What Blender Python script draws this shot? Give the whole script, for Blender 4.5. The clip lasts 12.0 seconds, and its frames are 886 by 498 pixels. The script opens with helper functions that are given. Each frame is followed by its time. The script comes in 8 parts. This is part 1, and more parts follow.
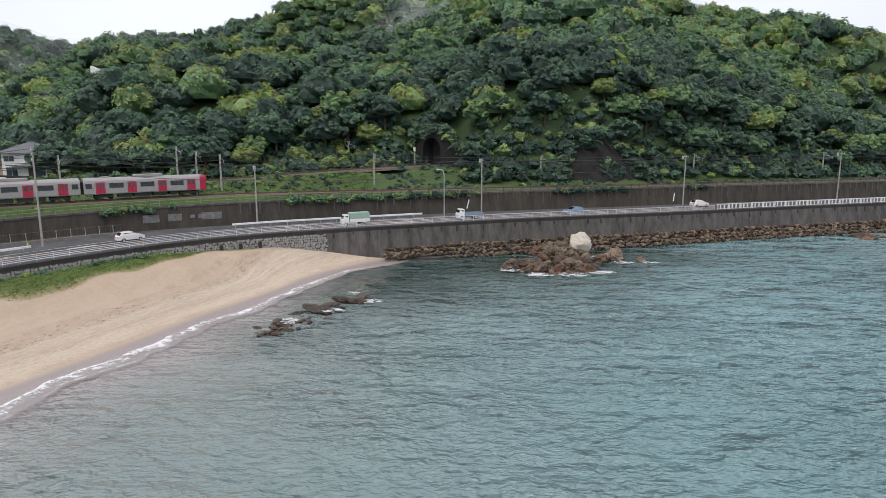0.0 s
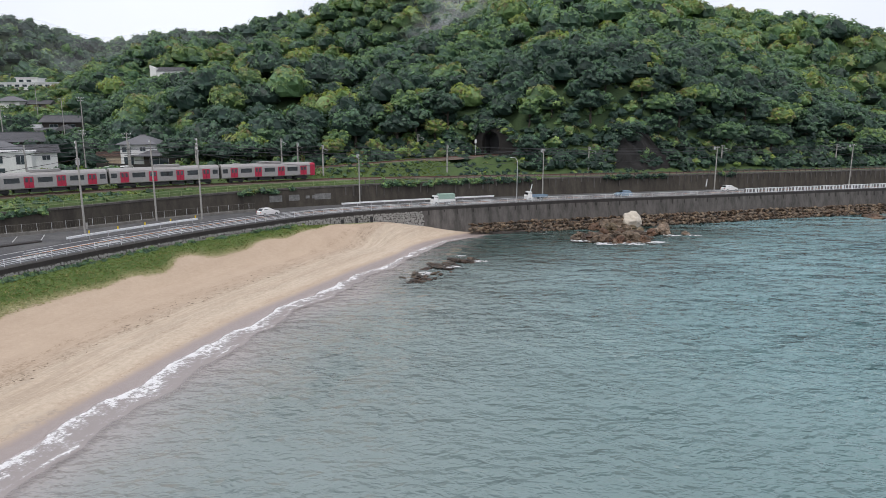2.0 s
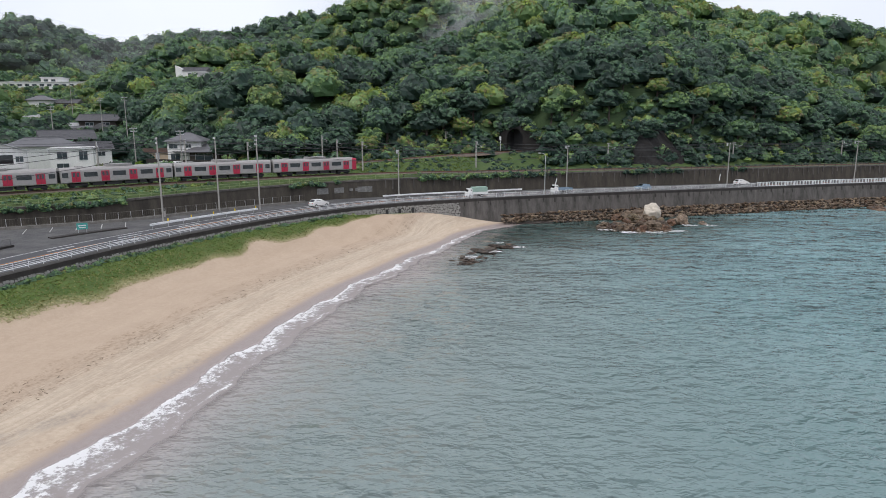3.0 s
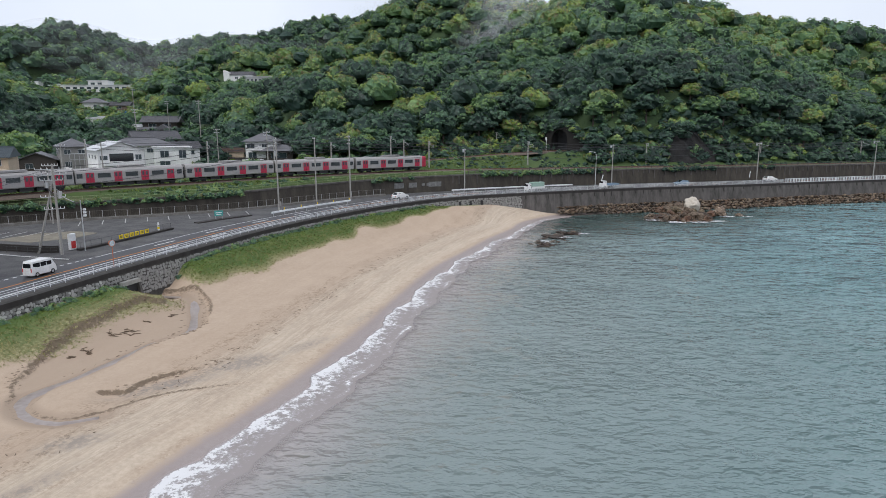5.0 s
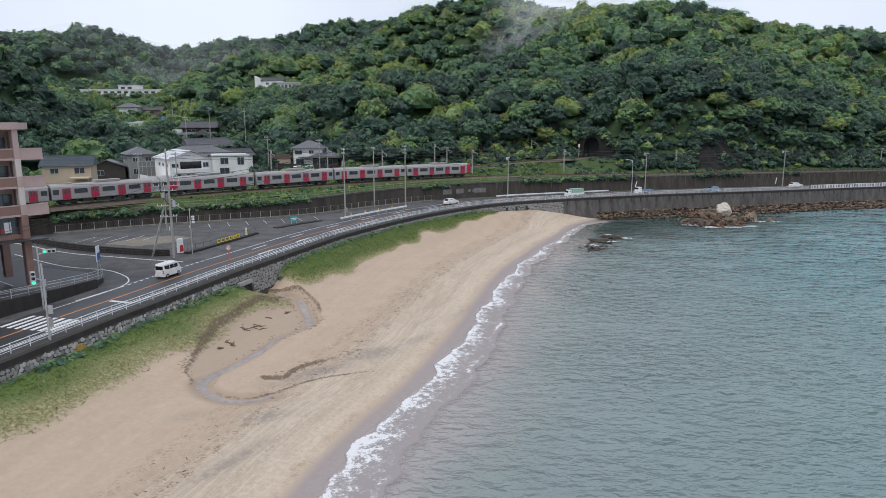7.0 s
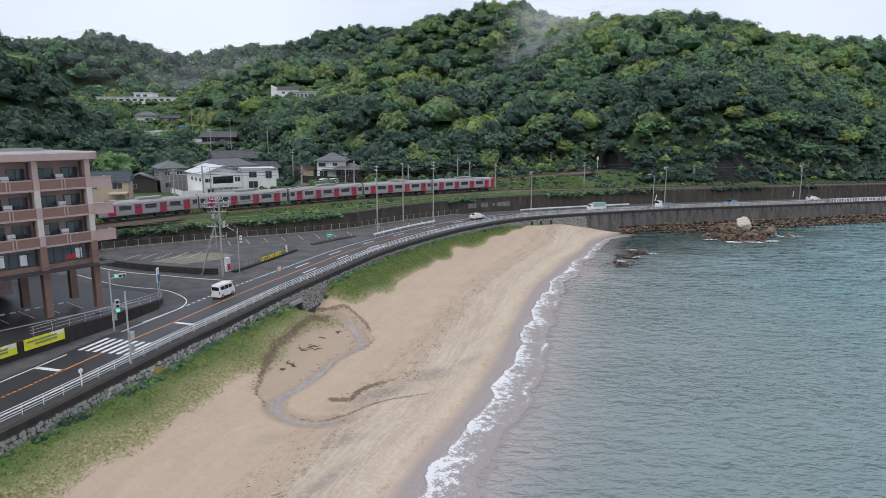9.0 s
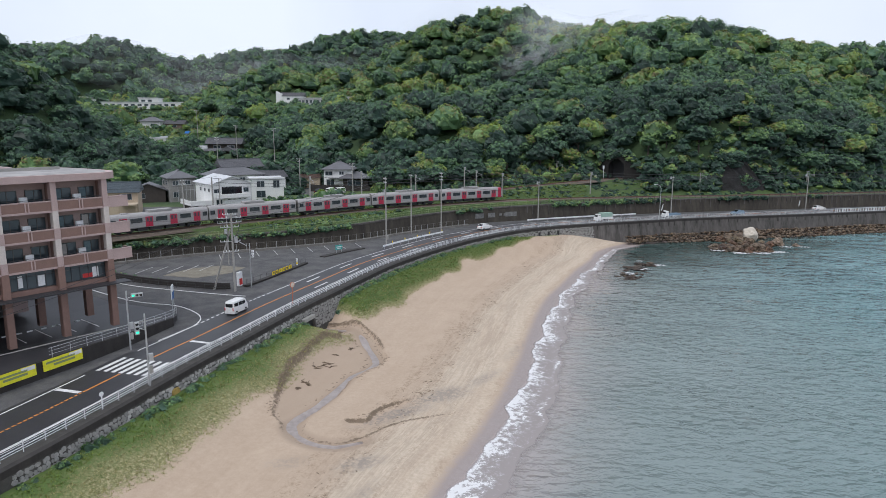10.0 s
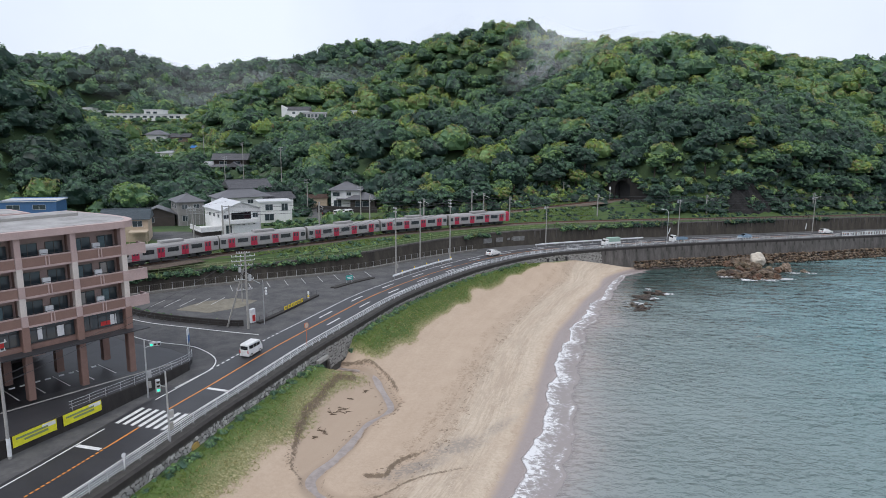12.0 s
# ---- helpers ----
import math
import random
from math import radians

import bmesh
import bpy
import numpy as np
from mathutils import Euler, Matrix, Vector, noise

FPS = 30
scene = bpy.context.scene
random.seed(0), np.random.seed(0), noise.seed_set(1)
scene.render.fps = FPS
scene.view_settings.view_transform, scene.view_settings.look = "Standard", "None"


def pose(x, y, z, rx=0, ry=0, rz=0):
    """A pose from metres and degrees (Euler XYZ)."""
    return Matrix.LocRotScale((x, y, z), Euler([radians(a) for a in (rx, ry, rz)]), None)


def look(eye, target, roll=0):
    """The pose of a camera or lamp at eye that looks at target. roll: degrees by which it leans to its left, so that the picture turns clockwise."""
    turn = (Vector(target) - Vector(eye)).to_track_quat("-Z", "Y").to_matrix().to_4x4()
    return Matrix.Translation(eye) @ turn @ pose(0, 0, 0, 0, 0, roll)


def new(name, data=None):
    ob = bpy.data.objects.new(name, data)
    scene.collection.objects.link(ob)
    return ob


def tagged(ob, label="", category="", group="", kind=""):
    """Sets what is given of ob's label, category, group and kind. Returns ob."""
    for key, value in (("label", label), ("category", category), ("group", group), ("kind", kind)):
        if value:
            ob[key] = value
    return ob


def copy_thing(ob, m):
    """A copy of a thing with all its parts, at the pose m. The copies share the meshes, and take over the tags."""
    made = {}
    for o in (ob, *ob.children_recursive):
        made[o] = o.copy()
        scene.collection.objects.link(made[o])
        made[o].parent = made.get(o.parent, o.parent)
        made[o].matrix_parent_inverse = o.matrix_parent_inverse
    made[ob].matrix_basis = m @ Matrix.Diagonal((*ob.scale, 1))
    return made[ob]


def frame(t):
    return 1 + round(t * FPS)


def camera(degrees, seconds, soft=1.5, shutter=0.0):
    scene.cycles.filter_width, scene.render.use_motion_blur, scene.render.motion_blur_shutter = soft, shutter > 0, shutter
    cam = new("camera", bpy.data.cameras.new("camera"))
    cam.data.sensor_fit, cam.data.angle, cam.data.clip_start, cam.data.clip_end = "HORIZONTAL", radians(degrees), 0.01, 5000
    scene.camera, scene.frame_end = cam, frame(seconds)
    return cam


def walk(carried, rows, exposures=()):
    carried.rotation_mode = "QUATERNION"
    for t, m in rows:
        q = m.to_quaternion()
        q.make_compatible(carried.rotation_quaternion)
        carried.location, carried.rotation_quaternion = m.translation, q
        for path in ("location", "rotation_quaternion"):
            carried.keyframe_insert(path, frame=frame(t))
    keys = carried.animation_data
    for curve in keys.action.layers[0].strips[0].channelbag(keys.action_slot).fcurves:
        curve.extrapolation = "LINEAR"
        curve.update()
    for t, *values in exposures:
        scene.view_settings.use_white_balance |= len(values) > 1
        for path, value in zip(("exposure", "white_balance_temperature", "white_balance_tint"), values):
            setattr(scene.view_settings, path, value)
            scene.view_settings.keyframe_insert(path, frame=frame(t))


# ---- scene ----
cam = camera(68.5, 12.0, soft=0.8)
METRES, EYE, TILT, LEAN, TURN = 90.0, 22.5, -10.5, 0.0, 0.0
ROWS = [
    (0.0, 0.0, 0.0, 0.0, -0.0, 0.0, 0.0),
    (0.5, -0.0421, -0.0587, -0.0112, 0.07, -0.12, -0.0),
    (1.0, -0.0837, -0.1174, -0.023, 0.16, -0.22, -0.03),
    (1.5, -0.1243, -0.1768, -0.0341, 0.23, -0.32, 0.01),
    (2.0, -0.1649, -0.2348, -0.0454, 0.28, -0.41, -0.01),
    (2.5, -0.205, -0.292, -0.0564, 0.35, -0.48, 0.01),
    (3.0, -0.2439, -0.3487, -0.0673, 0.42, -0.56, 0.01),
    (5.0, -0.3958, -0.5384, -0.0984, 0.98, -0.51, -0.08),
    (5.5, -0.4302, -0.5724, -0.0994, 1.11, -0.54, -0.13),
    (6.0, -0.4608, -0.6007, -0.0982, 1.23, -0.54, -0.19),
    (6.5, -0.4874, -0.6235, -0.0951, 1.33, -0.53, -0.21),
    (7.0, -0.5103, -0.6416, -0.091, 1.4, -0.49, -0.24),
    (9.0, -0.5735, -0.677, -0.0624, 1.66, -0.23, -0.42),
    (9.5, -0.583, -0.6799, -0.0516, 1.72, -0.13, -0.48),
    (10.0, -0.5907, -0.6816, -0.04, 1.78, -0.03, -0.54),
    (10.5, -0.5975, -0.6827, -0.0269, 1.8, 0.08, -0.58),
    (11.0, -0.6027, -0.684, -0.0128, 1.83, 0.17, -0.65),
    (11.5, -0.6074, -0.6848, 0.0021, 1.86, 0.27, -0.7),
    (12.0, -0.6116, -0.6858, 0.0177, 1.87, 0.38, -0.76),
]
walk(cam, [(t, pose(0, 0, EYE, TILT, LEAN, TURN) @ pose(METRES * x, METRES * y, METRES * z, 90 + pitch, roll, yaw)) for t, x, y, z, yaw, pitch, roll in ROWS], [(0.0, 0.10, 6750, 12.5), (3.0, 0.04, 6650, 12), (5.0, -0.04, 6450, 11), (7.0, -0.05, 6380, 11), (12.0, 0.0, 6350, 11)])

# ---------- sky and sun: a bright, even overcast day ----------
world = bpy.data.worlds.new("overcast_sky")
scene.world = world
world.use_nodes = True
wn, wl = world.node_tree.nodes, world.node_tree.links
sky = wn.new("ShaderNodeTexSky")
sky.sky_type, sky.sun_disc = "NISHITA", False
sky.sun_elevation, sky.sun_rotation = radians(58), radians(150)
sky.air_density, sky.dust_density, sky.ozone_density = 1.0, 4.0, 1.0
sky_gain = wn.new("ShaderNodeVectorMath")
sky_gain.operation = "SCALE"
sky_gain.inputs["Scale"].default_value = 0.10
cloud = wn.new("ShaderNodeMix")
cloud.data_type = "RGBA"
cloud.inputs["Factor"].default_value = 0.86
cloud.inputs["B"].default_value = (0.82, 0.89, 1.02, 1)
wl.new(sky.outputs[0], sky_gain.inputs[0])
wl.new(sky_gain.outputs[0], cloud.inputs["A"])
veil = wn.new("ShaderNodeTexNoise")
veil.inputs["Scale"].default_value, veil.inputs["Detail"].default_value = 3.0, 5
tint = wn.new("ShaderNodeValToRGB")
tint.color_ramp.elements[0].position, tint.color_ramp.elements[0].color = 0.3, (0.74, 0.81, 0.93, 1)
tint.color_ramp.elements[1].position, tint.color_ramp.elements[1].color = 0.7, (0.87, 0.935, 1.05, 1)
wl.new(veil.outputs[0], tint.inputs[0])
wl.new(tint.outputs[0], cloud.inputs["B"])
wl.new(cloud.outputs["Result"], wn["Background"].inputs["Color"])
wn["Background"].inputs["Strength"].default_value = 1.12
sun = new("sun", bpy.data.lights.new("sun", "SUN"))
sun.data.energy, sun.data.angle, sun.data.color = 1.5, radians(35), (1.0, 0.97, 0.92)
sun.matrix_world = look((-60, -90, 160), (0, 0, 0))


# ---------- lines of the plan ----------
def smooth_line(pts, step=2.0):
    p = np.array(pts, float)
    p = np.vstack([2 * p[0] - p[1], p, 2 * p[-1] - p[-2]])
    out = []
    for i in range(1, len(p) - 2):
        a, b, c, d = p[i - 1:i + 3]
        n = max(2, int(np.linalg.norm(c - b) / step))
        for k in range(n):
            t = k / n
            out.append(0.5 * ((2 * b) + (c - a) * t + (2 * a - 5 * b + 4 * c - d) * t * t + (3 * b - a - 3 * c + d) * t ** 3))
    out.append(p[-2])
    return np.array(out)


def frames_of(line):
    """Tangent, left normal and arc length of a plan line."""
    t = np.gradient(line, axis=0)
    t /= np.maximum(np.linalg.norm(t, axis=1), 1e-9)[:, None]
    s = np.r_[0, np.cumsum(np.linalg.norm(np.diff(line, axis=0), axis=1))]
    return t, np.stack([-t[:, 1], t[:, 0]], 1), s


def signed(x, y, line):
    """Signed distance of points to a line (left is plus) and the arc length of the nearest place."""
    x, y = np.asarray(x, float).ravel(), np.asarray(y, float).ravel()
    best = np.full(x.shape, 1e9)
    sgn, arc = np.zeros(x.shape), np.zeros(x.shape)
    s = 0.0
    for a, b in zip(line[:-1], line[1:]):
        ab = b - a
        L2 = ab @ ab
        k = np.clip(((x - a[0]) * ab[0] + (y - a[1]) * ab[1]) / L2, 0, 1)
        dx, dy = x - a[0] - k * ab[0], y - a[1] - k * ab[1]
        d = np.hypot(dx, dy)
        m = d < best
        best[m] = d[m]
        sgn[m] = np.sign(ab[0] * dy - ab[1] * dx)[m]
        arc[m] = s + (k * math.sqrt(L2))[m]
        s += math.sqrt(L2)
    return best * np.where(sgn == 0, 1, sgn), arc


def at(line, s):
    _, _, arc = frames_of(line)
    return np.stack([np.interp(s, arc, line[:, 0]), np.interp(s, arc, line[:, 1])], -1)


def offset(line, d):
    return line + frames_of(line)[1] * d


ROAD = smooth_line([(-103, -60), (-98, -36), (-91.6, -11.8), (-89.7, -4), (-87.2, 6.7), (-85.5, 12.8), (-83.1, 22.2), (-81.2, 29.2), (-78.8, 36.6),
                    (-76, 45.2), (-72.7, 55), (-68.5, 64.3), (-62.4, 75.7), (-55.2, 86.8), (-44.6, 99.2), (-33.2, 107.6), (-21, 113.5),
                    (-9, 118.5), (6, 124.3), (21, 129), (45.5, 136.2), (71, 144.5), (96, 152), (158, 170), (260, 196)])
WALL = smooth_line([(-150, 22), (-125, 46), (-110.5, 58), (-104, 63), (-88, 73), (-78, 80.5), (-68, 92), (-56, 103.5), (-45, 111), (-33, 116.5),
                    (-20, 122.5), (-7, 128), (7.5, 133), (30, 139.5), (53, 146), (100, 159.5), (160, 177), (262, 204)])
NEAR = smooth_line([(-165, 2), (-135, 31), (-122, 48), (-112.5, 61), (-104.6, 70.5), (-99.5, 75.4), (-89.8, 84), (-78, 95), (-65.4, 104.5), (-58.3, 109.3),
                    (-43, 119.5), (-26, 128), (-7, 135), (12, 140.5), (30, 145), (53, 151.2), (100, 164.5), (160, 182), (262, 209)])
FAR = smooth_line([(-172, 10), (-142, 38), (-129, 54), (-119.5, 66), (-108, 80.4), (-93, 96.8), (-80.4, 109.5), (-58.6, 122.2), (-42.3, 131.5), (-23.7, 144),
                   (-10, 153.2), (2, 162), (20, 177)])
SHORE = smooth_line([(-66, -90), (-59, -45), (-56, -26), (-53, -13), (-49, -2), (-46, 8), (-43, 20), (-40, 34), (-36, 50), (-31, 63), (-26.5, 75), (-21, 87),
                     (-17.5, 97), (-10, 106), (-3, 111.5), (8, 115.5), (23, 120), (47, 127), (72.5, 135), (98, 142.5), (160, 160), (262, 186)])
EDGE = 6.3     # from the road's middle line to the sea wall's outer edge


def road_z(y):
    return np.interp(y, [-60, 0, 30, 75, 115, 200], [4.9, 5.1, 5.2, 5.5, 5.65, 5.9])


def near_z(x):
    return np.interp(x, [-110, -70, -42, -15, 30, 100], [10.6, 10.7, 10.6, 10.2, 9.9, 9.8])


def far_z(x):
    return np.interp(x, [-110, -80, -58, -42, -24, -10], [11.1, 11.3, 11.9, 12.7, 13.5, 14.0])


def wall_z(x):
    return np.interp(x, [-120, -88, -60, -30, 30, 100], [8.4, 8.7, 9.1, 9.4, 9.4, 9.4])


def ramp(v, a, b):
    k = np.clip((v - a) / (b - a), 0, 1)
    return k * k * (3 - 2 * k)


# hills: middle x, y, spread x, y, height
FRONT_HILLS = [(-74, 178, 48, 33, 26.3), (59, 294, 81, 82, 61.1), (111, 224, 70, 48, 4.0), (-125, 239, 56, 63, 33.4), (-232, 153, 46, 44, 59.1), (27, 179, 49, 37, 27.9),
         (-309, 265, 90, 81, 49.8), (-187, 264, 35, 24, 11.9), (-37, 226, 35, 33, 20.3), (12, 253, 44, 42, 19.1), (88, 210, 40, 30, 10.1), (-88, 289, 22, 29, 26.4),
         (-148, 214, 22, 37, -11.8), (-194, 281, 26, 40, -9.0), (-184, 242, 22, 23, -7.5), (-112, 168, 32, 24, -10.4)]
BACK_HILLS = [(-28, 377, 65, 79, 74.3), (-96, 389, 52, 47, 47.9), (144, 395, 87, 98, 62.0), (278, 518, 139, 128, 86.4), (-397, 477, 124, 108, 79.2), (-310, 602, 79, 65, 38.8),
         (-175, 717, 174, 132, 124.8), (-193, 368, 60, 61, 40.4), (-231, 559, 56, 59, 36.0), (-153, 328, 42, 53, 28.0), (205, 302, 66, 35, 33.8), (-351, 532, 26, 69, 20.6),
         (-424, 564, 69, 80, 13.0), (-58, 689, 73, 80, 24.6), (22, 428, 60, 60, 16.5), (-268, 398, 28, 38, 22.0)]
PADS = [(-140, 190, 13), (-134, 168, 12), (-150, 210, 12), (-186, 262, 12), (-205, 280, 12), (-226, 302, 14), (-285, 375, 9), (-271, 375, 9), (-257, 375, 9), (-244, 375, 9), (-250, 350, 9), (-112, 100, 13), (-92, 146, 11), (-107, 118, 11), (-130, 88, 12), (-118, 122, 10), (-152, 228, 12), (-150, 296, 14), (-182, 268, 10), (-172, 270, 9), (-84, 132, 9), (-93, 135, 8)]
# levelled plots on the slopes: middle x, y, radius, height
PLOTS = [(-160, 229, 11, 18.7), (-169, 226, 7, 18.4), (-227, 304, 9, 29.7), (-216, 309, 8, 29.4), (-202, 257, 5, 22.8), (-189, 267, 4, 25.4), (-287, 376, 10, 41.8), (-274, 376, 10, 41.8), (-260, 376, 10, 41.8), (-247, 376, 10, 41.8),
         (-336, 425, 11, 46.2), (-323, 426, 9, 45.8), (-148, 299, 10, 41.6), (-134, 298, 10, 40.2), (-123, 332, 6, 44.3), (-2, 157, 6, 13.6)]
STREAM = smooth_line([(-76.0, 31.4), (-74.2, 31.2), (-72.2, 30.6), (-69.9, 29.6), (-67.6, 27.3), (-65.9, 23.2), (-64.4, 19.2), (-64.2, 17.0), (-65.0, 15.1), (-66.3, 13.0), (-67.0, 10.1), (-67.6, 7.6),
                      (-68.3, 4.8), (-69.1, 3.0), (-69.8, 1.2), (-70.3, -0.6), (-69.4, -2.8), (-67.4, -4.3), (-65.0, -4.8), (-62.6, -3.6)], 1.0)
LANE = smooth_line([(-90, 102), (-95, 114), (-100, 132), (-104, 150), (-122, 175), (-142, 205)], 2.0)
# the washed-out hollow that the stream has cut, the low scarp beside it and the thin step of its old bed
HOLLOW = smooth_line([(-75.5, 31.6), (-71.6, 31.8), (-68.0, 30.6), (-65.4, 27.1), (-63.7, 22.5), (-63.0, 18.9), (-63.5, 16.1), (-64.8, 14.6), (-66.1, 11.7), (-66.5, 8.8), (-66.9, 6.4), (-67.6, 4.6), (-68.3, 2.3),
                      (-68.8, 0.4), (-68.6, -2.0), (-67.6, -3.5), (-66.1, -4.1), (-64.5, -4.1), (-62.1, -2.2), (-61.8, -4.0), (-64.4, -5.7), (-66.6, -5.3), (-68.5, -4.3), (-70.3, -2.6), (-71.1, -0.8),
                      (-72.2, 0.7), (-73.1, 2.9), (-73.5, 5.7), (-73.9, 9.7), (-73.9, 13.2), (-73.2, 16.1), (-72.7, 20.3), (-71.9, 23.3), (-70.2, 24.5), (-72.0, 27.5), (-74.5, 29.3), (-75.5, 31.6)], 1.0)
SCARP = smooth_line([(-65.6, 0.5), (-64.2, 0.8), (-62.9, 1.1), (-62.7, 2.3), (-61.5, 4.4), (-59.2, 6.5), (-57.4, 7.9), (-55.9, 9.3)], 0.6)
RILL = smooth_line([(-68.6, -2.0), (-67.6, -3.5), (-66.1, -4.1), (-64.5, -4.1), (-63.3, -3.2), (-62.1, -2.2), (-61.1, -0.9), (-59.8, 0.3), (-58.2, 1.4), (-55.9, 2.6), (-53.0, 4.1), (-51.2, 5.3)], 0.6)


def within(x, y, line):
    """Depth of points inside a closed line; minus outside."""
    d = np.abs(signed(x, y, line)[0])
    odd = np.zeros(d.shape, bool)
    for (ax, ay), (bx, by) in zip(line[:-1], line[1:]):
        odd ^= ((ay > y) != (by > y)) & (x < (bx - ax) * (y - ay) / (by - ay + 1e-12) + ax)
    return np.where(odd, d, -d)


def hill(x, y):
    h = np.zeros(np.shape(x))
    for cx, cy, sx, sy, up in FRONT_HILLS + BACK_HILLS:
        h = h + up * np.exp(-((x - cx) / sx) ** 2 - ((y - cy) / sy) ** 2)
    return h


def fuzz(x, y, size, seed=0.0):
    """Smooth pseudo-random field, about -1 to 1."""
    u, v = np.asarray(x) / size, np.asarray(y) / size
    return (np.sin(u * 1.9 + 1.3 * np.sin(v * 1.1 + seed) + seed) + np.sin(v * 2.3 + 1.7 * np.sin(u * 0.9 - seed) + 2 * seed)
            + 0.6 * np.sin(3.1 * u + 2.7 * v + 3 * seed) + 0.4 * np.sin(5.3 * u - 4.1 * v + seed)) / 3.0


def ground(x, y):
    """Height of the land and the sea bed, and masks: grass, wood, paved, distance from the shore, distance from the sea wall."""
    x, y = np.asarray(x, float), np.asarray(y, float)
    shape = x.shape
    x, y = x.ravel(), y.ravel()
    d, _ = signed(x, y, ROAD)
    w, _ = signed(x, y, WALL)
    t, _ = signed(x, y, NEAR)
    tf, _ = signed(x, y, FAR)
    e, _ = signed(x, y, SHORE)
    st, sarc = signed(x, y, STREAM)
    zr = road_z(y)
    # beach and sea bed
    to_wall = -d - EDGE
    zb = np.where(e > 0, 0.085 * np.minimum(e, 8) + 0.03 * np.clip(e - 8, 0, 40), 0.05 * np.maximum(e, -60))
    bank = 1 - ramp(to_wall, 1.0, 9.0)
    foot = zr - np.interp(y, [-60, 18, 38, 92, 104], [1.4, 1.35, 1.05, 1.05, 2.1])
    zb = zb + np.where(x < 0, np.maximum(foot - zb, 0) * bank * ramp(e, 2, 12) * (1 - 0.95 * (1 - ramp(np.hypot(x + 74, y - 30), 2.5, 7.0))), 0)
    zb = zb + (0.06 * fuzz(x, y, 3.0) * ramp(e, 0, 6) + 0.10 * fuzz(x, y, 9.0, 2) * ramp(e, 1, 8)) * (0.1 + 0.9 * ramp(np.abs(st), 0.6, 2.2))
    width = np.interp(sarc, [0, 10, 30, 45, 60], [0.45, 0.65, 0.8, 1.0, 0.7])
    hollow = within(x, y, HOLLOW) + 0.22 * fuzz(x, y, 1.3, 5) + 0.10 * fuzz(x, y, 0.5, 1)
    drop = np.interp(y, [-6, -3, 2, 10, 22, 32], [0.10, 0.18, 0.40, 0.55, 0.60, 0.75])
    zb = zb - drop * ramp(hollow, -0.15, 0.5) * (0.8 + 0.2 * ramp(hollow, 0.4, 2.5))
    zb = zb - 0.12 * (1 - ramp(np.abs(st), width * 0.5, width * 1.25)) * (1 - 0.8 * ramp(sarc, 40, 56))
    sc, scarc = signed(x, y, SCARP)
    sc = sc + 0.14 * fuzz(x, y, 0.9, 2)
    zb = zb - 0.34 * (1 - ramp(sc, -0.35, 0.2)) * (1 - ramp(-sc, 0.4, 3.0)) * ramp(scarc, 0.2, 1.2) * (1 - ramp(scarc, 9, 14))
    rl, rlarc = signed(x, y, RILL)
    zb = zb - 0.10 * (1 - ramp(rl, -0.2, 0.1)) * (1 - ramp(-rl, 0.3, 2.5)) * ramp(rlarc, 6, 9) * (1 - ramp(rlarc, 17, 22))
    # lot between the road and the railway wall
    zl = zr - 0.04 + 0.02 * np.clip(d - 6, 0, 30)
    # railway bank
    zt, zn = wall_z(x), near_z(x) - 0.35
    k = np.clip(w / np.maximum(w - t - 2.0, 0.1), 0, 1)
    zk = zt + (zn - zt) * k
    right = ramp(x, -25, 5)
    zf = far_z(x) - 0.35
    between = ramp(t, 1.6, np.maximum(t - tf - 2.0, 1.7))
    zbed = zn + (zf - zn) * between * (1 - right)
    q = (tf - 3) * (1 - right) + (t - 4) * right
    up = np.maximum(hill(x, y) - 9.5, 0)
    for px, py, pr in PADS:
        up = up * (0.12 + 0.88 * ramp(np.hypot(x - px, y - py), pr, pr * 1.9)) if py < 180 else up
    up = up * ramp(q, 0, 16)
    zh = zbed + up + 1.2 * fuzz(x, y, 22, 1) * ramp(q, 10, 60)
    for px, py, pr, pz in PLOTS:
        zh = zh + (pz - zh) * (1 - ramp(np.hypot(x - px, y - py), pr, pr * 1.8))
    z = np.where(t > -2.0, np.where(q > 0, zh, zbed), zk)
    z = np.where(w < 2.4, zl, z)
    z = np.where(d < -EDGE + 2.6, zb, z)
    beach = d < -EDGE + 2.6
    inner = np.interp(y, [26, 36, 60, 80, 98], [1.2, 4.5, 4.0, 3.2, 0.6])
    grass = np.where(beach, ramp(e, 9, 14) * (1 - ramp(to_wall + 1.2 * fuzz(x, y, 5, 3), inner, np.interp(y, [26, 36, 60, 80, 98], [9.5, 8.2, 7.0, 5.6, 2.4]))) * (1 - ramp(y, 100, 106)) * ramp(np.hypot(x + 73, y - 30), 2.5, 6), 0)
    grass = np.where(~beach & (w > 2.4), 1.0, grass)
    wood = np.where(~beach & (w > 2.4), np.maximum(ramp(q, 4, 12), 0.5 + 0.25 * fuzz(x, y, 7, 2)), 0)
    paved = np.where(~beach & (w <= 2.4), 1.0, 0)
    lane, _ = signed(x, y, LANE)
    paved = np.where((tf > 2.6) & (tf < 8.0 + fuzz(x, y, 6, 1)) & (x > -150) & (x < -86) | (np.abs(lane) < 2.2) & (tf > 2.6) | (np.hypot((x + 124) / 1.5, y - 90) < 7 + fuzz(x, y, 5, 2)) & (tf > 2.6), 1.0, paved)
    plots = np.zeros(x.shape)
    for px, py, pr in PADS:
        plots = np.maximum(plots, (1 - ramp(np.hypot(x - px, y - py), pr * 0.7, pr * 1.2)) * (py < 155))
    wood = wood * (1 - paved) * (1 - 0.75 * plots)
